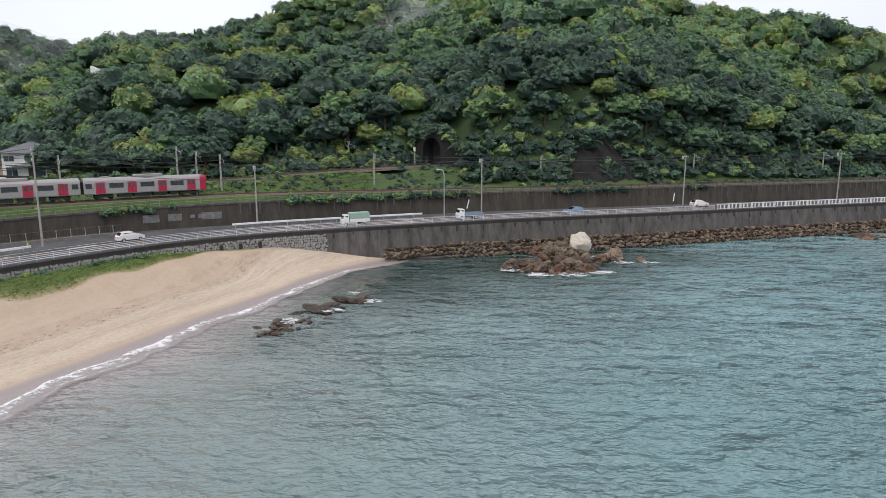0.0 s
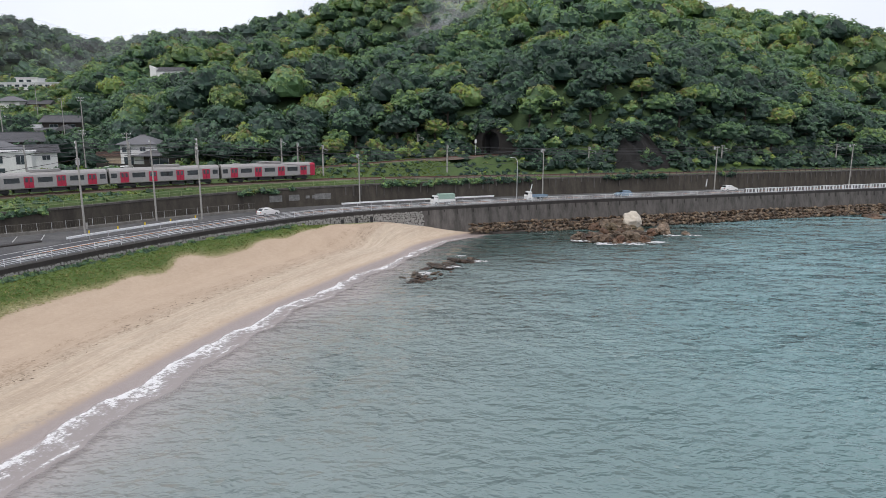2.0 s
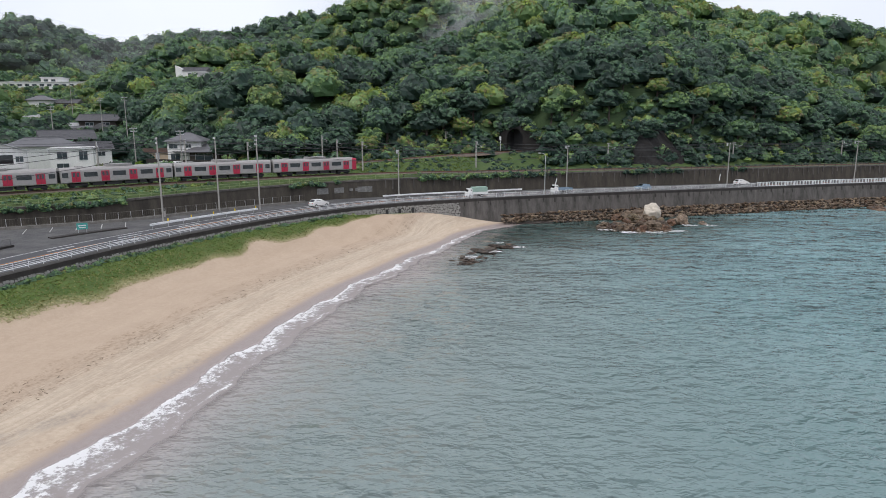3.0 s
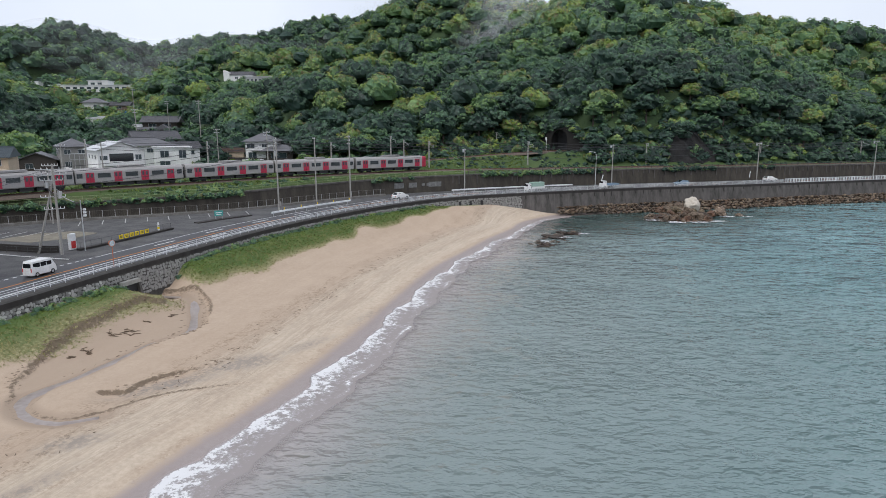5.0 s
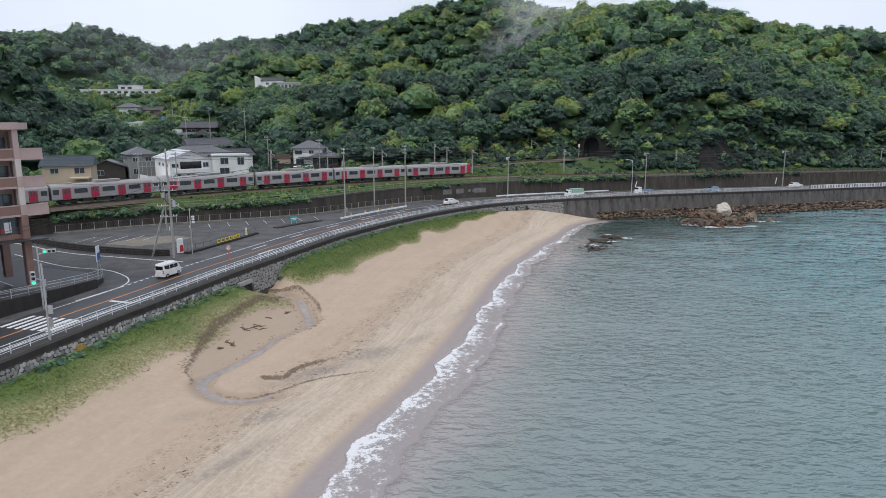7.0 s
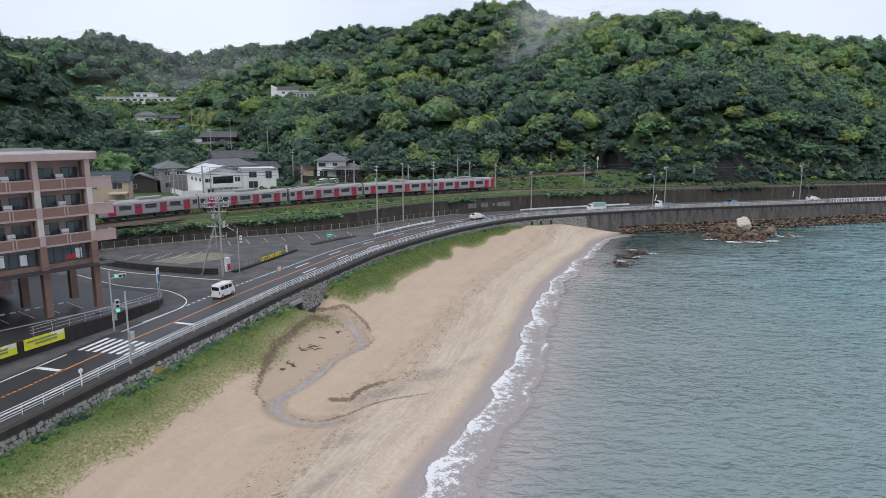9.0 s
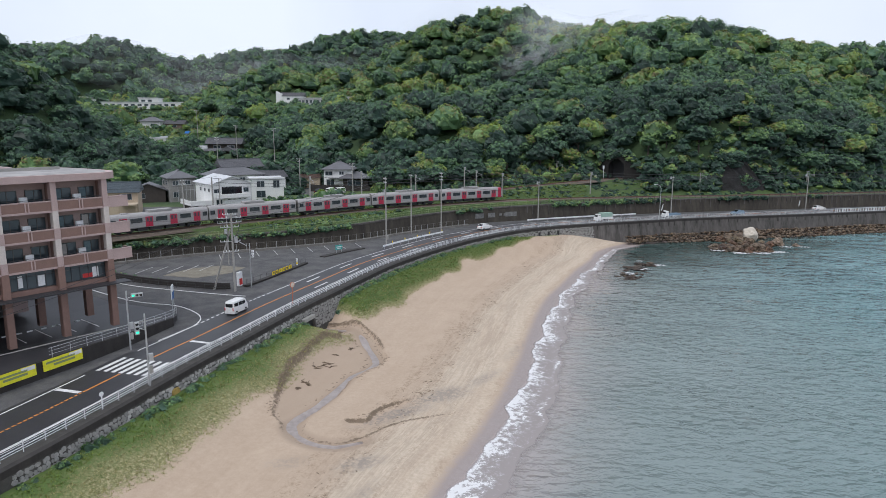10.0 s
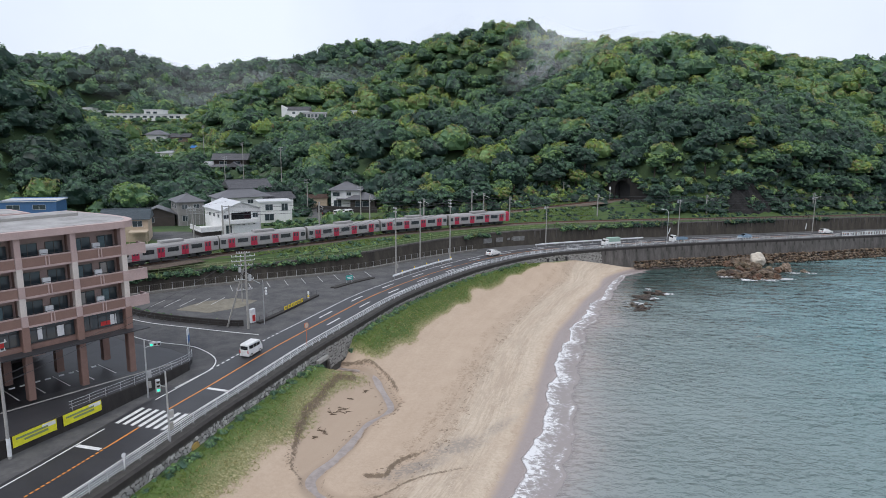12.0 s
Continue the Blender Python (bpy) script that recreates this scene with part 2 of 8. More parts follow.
    return [a.reshape(shape) for a in (z, grass, wood, paved, e, np.abs(st) - width, d, w, t, tf, q)]


# ---------- mesh building ----------
class Shape:
    """Collects points and faces of one mesh."""

    def __init__(self):
        self.v, self.f, self.m = [], [], []

    def add(self, pts, faces, slot=0):
        n = len(self.v)
        self.v += [tuple(p) for p in pts]
        self.f += [tuple(n + i for i in f) for f in faces]
        self.m += [slot] * len(faces)
        return self

    def box(self, c, size, yaw=0.0, slot=0, chamfer=0.0):
        cx, cy, cz = c
        a, b, h = (s / 2 for s in size)
        ca, sa = math.cos(yaw), math.sin(yaw)
        k = min(chamfer, a * 0.45, b * 0.45)
        ring = [(-a, -b), (a, -b), (a, b), (-a, b)] if not k else [(-a + k, -b), (a - k, -b), (a, -b + k), (a, b - k), (a - k, b), (-a + k, b), (-a, b - k), (-a, -b + k)]
        n = len(ring)
        pts = [(cx + x * ca - y * sa, cy + x * sa + y * ca, cz + z) for z in (-h, h) for x, y in ring]
        return self.add(pts, [tuple(range(n))[::-1], tuple(range(n, 2 * n))] + [(i, (i + 1) % n, n + (i + 1) % n, n + i) for i in range(n)], slot)

    def tube(self, p0, p1, r0, r1=None, n=8, slot=0):
        r1 = r0 if r1 is None else r1
        p0, p1 = Vector(p0), Vector(p1)
        z = (p1 - p0).normalized()
        x = z.orthogonal().normalized()
        y = z.cross(x)
        pts = [p + x * (r * math.cos(2 * math.pi * i / n)) + y * (r * math.sin(2 * math.pi * i / n)) for p, r in ((p0, r0), (p1, r1)) for i in range(n)]
        return self.add(pts, [tuple(range(n))[::-1], tuple(range(n, 2 * n))] + [(i, (i + 1) % n, n + (i + 1) % n, n + i) for i in range(n)], slot)

    def path(self, pts, r, n=6, slot=0):
        for a, b in zip(pts[:-1], pts[1:]):
            self.tube(a, b, r, r, n, slot)
        return self

    def sweep(self, line, zs, profile, slot=0, closed=True):
        """A profile of (sideways, up) swept along a plan line with heights zs."""
        nrm = frames_of(line)[1]
        n = len(profile)
        pts = [(p[0] + q[0] * o, p[1] + q[1] * o, z + u) for p, q, z in zip(line, nrm, zs) for o, u in profile]
        m = n if closed else n - 1
        faces = [(i * n + j, (i + 1) * n + j, (i + 1) * n + (j + 1) % n, i * n + (j + 1) % n) for i in range(len(line) - 1) for j in range(m)]
        if closed:
            faces += [tuple(range(n)), tuple((len(line) - 1) * n + j for j in range(n))[::-1]]
        return self.add(pts, faces, slot)

    def prism(self, outline, z0, z1, slot=0):
        """An upright prism over a plan outline; z0, z1: numbers or one per corner."""
        n = len(outline)
        a = z0 if hasattr(z0, "__len__") else [z0] * n
        b = z1 if hasattr(z1, "__len__") else [z1] * n
        pts = [(x, y, z) for (x, y), z in zip(outline, a)] + [(x, y, z) for (x, y), z in zip(outline, b)]
        return self.add(pts, [tuple(range(n))[::-1], tuple(range(n, 2 * n))] + [(i, (i + 1) % n, n + (i + 1) % n, n + i) for i in range(n)], slot)

    def mesh(self, name, mats, smooth=False):
        me = bpy.data.meshes.new(name)
        me.from_pydata(self.v, [], self.f)
        for m in mats if isinstance(mats, (list, tuple)) else [mats]:
            me.materials.append(m)
        me.polygons.foreach_set("material_index", self.m)
        bm = bmesh.new()
        bm.from_mesh(me)
        bmesh.ops.recalc_face_normals(bm, faces=bm.faces)
        bm.to_mesh(me)
        bm.free()
        if smooth:
            me.polygons.foreach_set("use_smooth", [True] * len(me.polygons))
        me.update()
        return me


def part(name, shape, mats, parent=None, label="", smooth=False):
    ob = new(name, shape.mesh(name, mats, smooth) if isinstance(shape, Shape) else shape)
    if parent is not None:
        ob.parent = parent
    if label:
        tagged(ob, label)
    return ob


def thing(name, m, label, category, group="", kind=""):
    ob = new(name)
    ob.matrix_basis = m
    ob.empty_display_size = 0.3
    return tagged(ob, label, category, group, kind)


def array_mesh(name, verts, faces, mats, smooth=False):
    """A mesh from arrays of points and of equal-sided faces."""
    me = bpy.data.meshes.new(name)
    verts, faces = np.asarray(verts, np.float32), np.asarray(faces, np.int32)
    n, k = faces.shape
    me.vertices.add(len(verts))
    me.vertices.foreach_set("co", verts.ravel())
    me.loops.add(n * k)
    me.loops.foreach_set("vertex_index", faces.ravel())
    me.polygons.add(n)
    me.polygons.foreach_set("loop_start", np.arange(0, n * k, k, dtype=np.int32))
    me.polygons.foreach_set("use_smooth", np.full(n, smooth))
    for m in mats:
        me.materials.append(m)
    me.update(calc_edges=True)
    return me


def point_mask(me, name, values):
    a = me.attributes.new(name, "FLOAT", "POINT")
    a.data.foreach_set("value", np.asarray(values, np.float32).ravel())


# ---------- materials ----------
class Nodes:
    def __init__(self, name, rough=0.8, metal=0.0, spec=0.5):
        self.mat = bpy.data.materials.new(name)
        self.mat.use_nodes = True
        self.t = self.mat.node_tree
        self.n, self.l = self.t.nodes, self.t.links
        self.b = self.n["Principled BSDF"]
        self.b.inputs["Roughness"].default_value = rough
        self.b.inputs["Metallic"].default_value = metal
        self.b.inputs["Specular IOR Level"].default_value = spec

    def coord(self, scale=(1, 1, 1), kind="Object"):
        c = self.n.new("ShaderNodeTexCoord")
        m = self.n.new("ShaderNodeMapping")
        m.inputs["Scale"].default_value = scale
        self.l.new(c.outputs[kind], m.inputs["Vector"])
        return m.outputs[0]

    def noise(self, scale, detail=4, rough=0.6, stretch=(1, 1, 1), world=False):
        x = self.n.new("ShaderNodeTexNoise")
        x.inputs["Scale"].default_value, x.inputs["Detail"].default_value, x.inputs["Roughness"].default_value = scale, detail, rough
        if world:
            g = self.n.new("ShaderNodeNewGeometry")
            m = self.n.new("ShaderNodeMapping")
            m.inputs["Scale"].default_value = stretch
            self.l.new(g.outputs["Position"], m.inputs["Vector"])
            self.l.new(m.outputs[0], x.inputs["Vector"])
        else:
            self.l.new(self.coord(stretch), x.inputs["Vector"])
        return x.outputs[0]

    def steps(self, fac, stops):
        r = self.n.new("ShaderNodeValToRGB")
        el = r.color_ramp.elements
        while len(el) < len(stops):
            el.new(0.5)
        for e, (p, c) in zip(el, stops):
            e.position = p
            e.color = (*c, 1) if hasattr(c, "__len__") else (c, c, c, 1)
        self.l.new(fac, r.inputs[0])
        return r.outputs[0]

    def mix(self, fac, a, b, mode="MIX"):
        x = self.n.new("ShaderNodeMix")
        x.data_type, x.blend_type = "RGBA", mode
        for v, s in ((fac, "Factor"), (a, "A"), (b, "B")):
            if hasattr(v, "is_output"):
                self.l.new(v, x.inputs[s])
            elif s == "Factor":
                x.inputs[s].default_value = v
            else:
                x.inputs[s].default_value = (*v, 1)
        return x.outputs["Result"]

    def maths(self, op, a, b=0.0):
        x = self.n.new("ShaderNodeMath")
        x.operation = op
        for i, v in enumerate((a, b)):
            if hasattr(v, "is_output"):
                self.l.new(v, x.inputs[i])
            else:
                x.inputs[i].default_value = v
        return x.outputs[0]

    def attr(self, name):
        a = self.n.new("ShaderNodeAttribute")
        a.attribute_name = name
        return a.outputs["Fac"]

    def bump(self, height, strength=0.3, distance=0.05):
        x = self.n.new("ShaderNodeBump")
        x.inputs["Strength"].default_value, x.inputs["Distance"].default_value = strength, distance
        self.l.new(height, x.inputs["Height"])
        self.l.new(x.outputs[0], self.b.inputs["Normal"])

    def color(self, c):
        if hasattr(c, "is_output"):
            self.l.new(c, self.b.inputs["Base Color"])
        else:
            self.b.inputs["Base Color"].default_value = (*c, 1)
        return self.mat

    def rough(self, r):
        self.l.new(r, self.b.inputs["Roughness"])


def worn(name, c, rough=0.75, spread=0.25, scale=1.2, grain=14.0, streak=False, metal=0.0, bump=0.25, dist=0.02, random=0.0):
    """A surface of one paint or stuff, with stains at two scales."""
    k = Nodes(name, rough, metal)
    big = k.noise(scale, 4, 0.65, (1, 1, 0.25) if streak else (1, 1, 1), world=True)
    fine = k.noise(grain, 3, 0.6, world=True)
    lo, hi = tuple(v * (1 - spread) for v in c), tuple(min(1, v * (1 + spread * 0.6)) for v in c)
    a = k.steps(big, [(0.3, lo), (0.7, hi)])
    col = k.mix(0.35, a, k.steps(fine, [(0.3, tuple(v * 0.6 for v in c)), (0.7, tuple(min(1, v * 1.25) for v in c))]))
    if random:
        o = k.n.new("ShaderNodeObjectInfo")
        col = k.mix(1.0, col, k.steps(o.outputs["Random"], [(0, 1 - random), (1, 1 + random * 0.5)]), "MULTIPLY")
    k.bump(fine, bump, dist)
    return k.color(col)


def plain(name, c, rough=0.5, metal=0.0):
    k = Nodes(name, rough, metal)
    n = k.noise(3.0, 3, 0.6, world=True)
    return k.color(k.steps(n, [(0.3, tuple(v * 0.88 for v in c)), (0.7, tuple(min(1, v * 1.06) for v in c))]))


def glass(name, c, rough=0.08):
    k = Nodes(name, rough, 0.0, 0.8)
    return k.color(c)

# ground: dry and wet sand, grass, woodland floor, paving
k = Nodes("ground_cover", 0.9)
n1, n2, n3 = k.noise(0.35, 5, 0.6, world=True), k.noise(2.2, 6, 0.7, world=True), k.noise(18, 3, 0.6, world=True)
cmb = k.n.new("ShaderNodeCombineXYZ")
k.l.new(k.maths("MULTIPLY", k.attr("shore_arc"), 0.045), cmb.inputs[0])
k.l.new(k.maths("MULTIPLY", k.attr("shore_off"), 0.42), cmb.inputs[1])
tide = k.n.new("ShaderNodeTexNoise")
tide.inputs["Scale"].default_value, tide.inputs["Detail"].default_value, tide.inputs["Roughness"].default_value = 1.0, 7, 0.68
k.l.new(cmb.outputs[0], tide.inputs["Vector"])
n4 = tide.outputs[0]
dry = k.mix(0.45, k.steps(n1, [(0.3, (0.370, 0.283, 0.217)), (0.7, (0.465, 0.37, 0.29))]), k.steps(n4, [(0.35, (0.34, 0.255, 0.19)), (0.65, (0.49, 0.395, 0.315))]))
dry = k.mix(0.30, dry, k.steps(n2, [(0.32, (0.30, 0.225, 0.163)), (0.66, (0.51, 0.415, 0.33))]))
dry = k.mix(0.25, dry, k.steps(n3, [(0.3, (0.31, 0.25, 0.18)), (0.7, (0.54, 0.455, 0.355))]))
band = k.steps(k.maths("MULTIPLY", k.attr("shore_off"), 0.05), [(0.38, 0.0), (0.5, 1.0), (0.68, 1.0), (0.82, 0.0)])
wrack = k.maths("MULTIPLY", band, k.maths("MULTIPLY", k.steps(n4, [(0.53, 0.0), (0.60, 0.9), (0.66, 0.0)]), k.steps(n2, [(0.45, 0.0), (0.6, 0.8)])))
dry = k.mix(wrack, dry, (0.20, 0.14, 0.09))
lines = k.maths("MULTIPLY", k.maths("ADD", k.attr("shore_off"), k.maths("MULTIPLY", k.maths("SUBTRACT", n1, 0.5), 3.0)), 0.04)
swash = k.maths("MULTIPLY", k.steps(lines, [(0.10, 0.0), (0.18, 1.0), (0.40, 1.0), (0.50, 0.0)]), k.steps(n4, [(0.36, 0.35), (0.58, 0.8)]))
dry = k.mix(swash, dry, k.steps(n2, [(0.34, (0.43, 0.37, 0.295)), (0.64, (0.57, 0.495, 0.405))]))
strand = k.steps(lines, [(0.12, 0.0), (0.145, 0.5), (0.17, 0.0), (0.26, 0.0), (0.285, 0.55), (0.31, 0.1), (0.40, 0.15), (0.435, 1.0), (0.50, 0.3), (0.53, 0.15), (0.565, 0.8), (0.60, 0.0)])
n5, n6 = k.noise(4.5, 3, 0.65, world=True), k.noise(1.1, 4, 0.7, world=True)
tread = k.maths("MULTIPLY", strand, k.maths("MULTIPLY", k.steps(n5, [(0.46, 0.0), (0.58, 1.0)]), k.steps(n6, [(0.40, 0.15), (0.60, 1.0)])))
dry = k.mix(tread, dry, (0.20, 0.145, 0.095))
dry = k.mix(k.maths("MULTIPLY", strand, k.steps(n6, [(0.42, 0.3), (0.56, 0.0)])), dry, (0.47, 0.385, 0.30))
dry = k.mix(k.steps(n5, [(0.68, 0.0), (0.74, 0.5)]), dry, (0.22, 0.165, 0.12))
dry = k.mix(1.0, dry, (1.02, 0.985, 0.95), "MULTIPLY")
trk = k.n.new("ShaderNodeCombineXYZ")
k.l.new(k.maths("MULTIPLY", k.attr("shore_arc"), 0.11), trk.inputs[0])
k.l.new(k.maths("MULTIPLY", k.attr("shore_off"), 1.5), trk.inputs[1])
ruts = k.n.new("ShaderNodeTexNoise")
ruts.inputs["Scale"].default_value, ruts.inputs["Detail"].default_value, ruts.inputs["Roughness"].default_value = 1.0, 6, 0.7
k.l.new(trk.outputs[0], ruts.inputs["Vector"])
trod = k.steps(k.maths("MULTIPLY", k.maths("ADD", k.attr("shore_off"), k.maths("MULTIPLY", k.maths("SUBTRACT", n1, 0.5), 4.0)), 0.05), [(0.22, 0.0), (0.32, 1.0), (0.58, 1.0), (0.70, 0.0)])
dry = k.mix(k.maths("MULTIPLY", trod, k.steps(ruts.outputs[0], [(0.42, 0.0), (0.50, 0.28), (0.56, 0.0)])), dry, (0.22, 0.18, 0.14))
dry = k.mix(k.maths("MULTIPLY", trod, k.steps(ruts.outputs[0], [(0.56, 0.0), (0.68, 0.35)])), dry, (0.52, 0.45, 0.37))
wetc = k.mix(0.5, k.steps(n2, [(0.3, (0.25, 0.205, 0.19)), (0.7, (0.34, 0.29, 0.27))]), (0.30, 0.25, 0.235))
wet = k.attr("wet")
wet2 = k.maths("ADD", wet, k.maths("MULTIPLY", k.maths("SUBTRACT", n2, 0.5), 0.5))
sand = k.mix(k.steps(wet2, [(0.35, 0.0), (0.7, 1.0)]), dry, wetc)
dm = k.maths("ADD", k.attr("damp"), k.maths("MULTIPLY", k.maths("SUBTRACT", n2, 0.5), 0.35))
sand = k.mix(k.steps(dm, [(0.15, 0.0), (0.45, 0.7), (0.8, 1.0)]), sand, k.steps(dm, [(0.45, (0.31, 0.235, 0.175)), (0.95, (0.20, 0.145, 0.10))]))
gm2 = k.maths("MULTIPLY", k.attr("grey"), k.steps(n2, [(0.38, 0.15), (0.58, 1.0)]))
sand = k.mix(k.steps(gm2, [(0.12, 0.0), (0.6, 0.75)]), sand, (0.235, 0.205, 0.18))
gr = k.mix(0.5, k.steps(n2, [(0.35, (0.034, 0.072, 0.012)), (0.65, (0.085, 0.145, 0.028))]), k.steps(n1, [(0.35, (0.04, 0.08, 0.015)), (0.65, (0.10, 0.14, 0.034))]))
straw = k.steps(k.mix(0.5, n2, n5), [(0.38, (0.085, 0.110, 0.030)), (0.5, (0.19, 0.185, 0.08)), (0.62, (0.38, 0.335, 0.195))])
gm = k.maths("ADD", k.attr("grass"), k.maths("MULTIPLY", k.maths("SUBTRACT", n2, 0.5), 1.0))
cover = k.mix(k.steps(gm, [(0.30, 0.0), (0.50, 1.0)]), sand, straw)
cover = k.mix(k.steps(gm, [(0.70, 0.0), (0.98, 1.0)]), cover, gr)
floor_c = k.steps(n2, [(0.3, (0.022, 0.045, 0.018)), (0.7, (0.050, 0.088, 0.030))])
# cut faces: brown sand darkened further, their shade put into the colour
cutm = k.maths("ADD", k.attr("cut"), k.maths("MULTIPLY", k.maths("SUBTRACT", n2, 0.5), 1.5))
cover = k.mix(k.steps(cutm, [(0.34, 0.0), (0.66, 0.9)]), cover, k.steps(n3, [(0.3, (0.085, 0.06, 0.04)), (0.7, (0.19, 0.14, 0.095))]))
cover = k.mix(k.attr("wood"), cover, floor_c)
asph = k.mix(0.5, k.steps(n2, [(0.3, (0.050, 0.050, 0.053)), (0.7, (0.100, 0.099, 0.100))]), k.steps(n1, [(0.38, (0.048, 0.048, 0.052)), (0.62, (0.125, 0.121, 0.118))]))
cover = k.mix(k.attr("paved"), cover, asph)
k.bump(k.mix(0.5, n2, n3), 0.35, 0.12)
k.rough(k.steps(wet, [(0.3, 0.92), (0.9, 0.4)]))
GROUND = k.color(cover)

# sea: turbid green water, sandy where it is shallow
k = Nodes("sea_water", 0.06, 0, 0.5)
k.b.inputs["IOR"].default_value = 1.45
w1, w2, w3 = k.noise(0.68, 1.2, 0.45, (0.9, 1.35, 1), world=True), k.noise(1.3, 1.8, 0.5, (0.8, 1.3, 1), world=True), k.noise(0.035, 3, 0.5, world=True)
gust = k.noise(0.06, 3, 0.6, (0.7, 1.3, 1), world=True)
choppy = k.attr("choppy")
pale = k.steps(w3, [(0.3, (0.114, 0.194, 0.197)), (0.7, (0.148, 0.238, 0.243))])
deep = k.mix(choppy, pale, k.steps(w3, [(0.3, (0.152, 0.268, 0.288)), (0.7, (0.202, 0.340, 0.362))]))
shal = k.attr("shallow")
deep = k.mix(k.attr("turbid"), deep, (0.190, 0.232, 0.226))
# dark rocky bed, and the hills' reflection put into the water's colour
deep = k.mix(k.attr("reef"), deep, (0.034, 0.068, 0.060))
wc = k.mix(k.steps(shal, [(0.0, 0.0), (0.55, 0.35), (1.0, 1.0)]), deep, (0.33, 0.30, 0.29))
ridge = k.maths("SUBTRACT", 1.0, k.maths("ABSOLUTE", k.maths("SUBTRACT", k.maths("MULTIPLY", w2, 2.0), 1.0)))
swell = k.noise(0.20, 1.6, 0.45, (0.75, 1.5, 1), world=True)
ripple = k.maths("ADD", k.maths("ADD", w1, k.maths("MULTIPLY", ridge, 0.34)), k.maths("MULTIPLY", k.maths("MULTIPLY", swell, choppy), 2.6))
force = k.maths("MULTIPLY", k.steps(gust, [(0.34, 0.45), (0.62, 1.0)]), k.maths("ADD", k.maths("MULTIPLY", choppy, 0.75), 0.28))
k.bump(k.maths("MULTIPLY", ripple, force), 1.0, 3.0)
WATER = k.color(wc)

k = Nodes("foam", 0.6)
f1, f2, f3 = k.noise(1.3, 6, 0.72, world=True), k.noise(0.22, 2, 0.5, world=True), k.noise(4.5, 4, 0.7, world=True)
lace = k.maths("ADD", k.maths("MULTIPLY", k.attr("thick"), 0.52), k.maths("ADD", k.maths("MULTIPLY", f1, 0.75), k.maths("MULTIPLY", f3, 0.42)))
lace = k.maths("ADD", lace, k.maths("MULTIPLY", k.maths("SUBTRACT", f2, 0.5), 0.28))
white = k.steps(lace, [(0.86, 0.0), (1.10, 0.9), (1.3, 1.0)])
film = k.steps(k.attr("thick"), [(0.05, 0.0), (0.30, 0.55)])
k.l.new(k.maths("MAXIMUM", white, film), k.b.inputs["Alpha"])
k.bump(f1, 0.5, 0.1)
FOAM = k.color(k.mix(white, (0.40, 0.355, 0.345), (0.66, 0.655, 0.66)))
k = Nodes("splash_foam", 0.6)
s1, s2 = k.noise(1.1, 6, 0.75, world=True), k.noise(4.0, 4, 0.7, world=True)
splash = k.maths("ADD", k.maths("MULTIPLY", k.attr("thick"), 0.8), k.maths("ADD", k.maths("MULTIPLY", s1, 0.75), k.maths("MULTIPLY", s2, 0.42)))
k.l.new(k.steps(splash, [(0.98, 0.0), (1.16, 0.8)]), k.b.inputs["Alpha"])
SPLASH = k.color((0.72, 0.72, 0.73))

ASPHALT = worn("asphalt", (0.036, 0.036, 0.040), 0.5, 0.35, 0.35, 9, bump=0.2)
PAINT = worn("white_road_paint", (0.70, 0.70, 0.69), 0.6, 0.2, 1.5, 6)
ORANGE = worn("orange_road_paint", (0.62, 0.24, 0.05), 0.6, 0.25, 1.5, 6)
CONCRETE = worn("weathered_concrete", (0.098, 0.090, 0.084), 0.9, 0.85, 0.9, 5, streak=True, bump=0.4, dist=0.03)
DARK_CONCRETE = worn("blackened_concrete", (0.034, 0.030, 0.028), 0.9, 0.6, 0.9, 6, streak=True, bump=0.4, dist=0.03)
MOSSY_CONCRETE = worn("mossy_concrete", (0.058, 0.050, 0.040), 0.9, 0.8, 0.6, 5, streak=True, bump=0.5, dist=0.05)
PALE_CONCRETE = worn("pale_concrete", (0.34, 0.33, 0.31), 0.85, 0.25, 0.8, 8)
MORTAR = worn("old_masonry", (0.062, 0.058, 0.052), 0.9, 0.5, 1.2, 6, bump=0.5, dist=0.04)
STONE = worn("wall_stone", (0.40, 0.39, 0.37), 0.9, 0.5, 1.8, 7, bump=0.6, dist=0.05, random=0.55)


def rocky(name, stops, scale, island=False, rough=0.8):
    """Broken rock: mixed browns and greys in patches, from stone to stone where islands is set, with weed and lichen."""
    k = Nodes(name, rough)
    a, b, c = k.noise(scale, 5, 0.7, world=True), k.noise(scale * 7, 4, 0.7, world=True), k.noise(scale * 2.3, 3, 0.6, (1, 1, 2.2), world=True)
    pick = a
    if island:
        g2 = k.n.new("ShaderNodeNewGeometry")
        pick = k.maths("ADD", k.maths("MULTIPLY", g2.outputs["Random Per Island"], 0.62), k.maths("MULTIPLY", a, 0.38))
    col = k.mix(1.0, k.steps(pick, stops), k.steps(b, [(0.3, 0.5), (0.7, 1.35)]), "MULTIPLY")
    o2 = k.n.new("ShaderNodeObjectInfo")
    if not island:
        col = k.mix(1.0, col, k.steps(o2.outputs["Random"], [(0.0, (0.6, 0.55, 0.5)), (0.35, (1.2, 0.85, 0.7)), (0.6, (0.9, 0.9, 0.85)), (0.8, (1.9, 1.9, 1.95)), (1.0, (1.0, 1.05, 0.75))]), "MULTIPLY")
    col = k.mix(k.steps(c, [(0.55, 0.0), (0.68, 0.7)]), col, (0.030, 0.028, 0.022))
    k.bump(k.mix(0.5, b, a), 0.9, 0.14)
    return k.color(col)


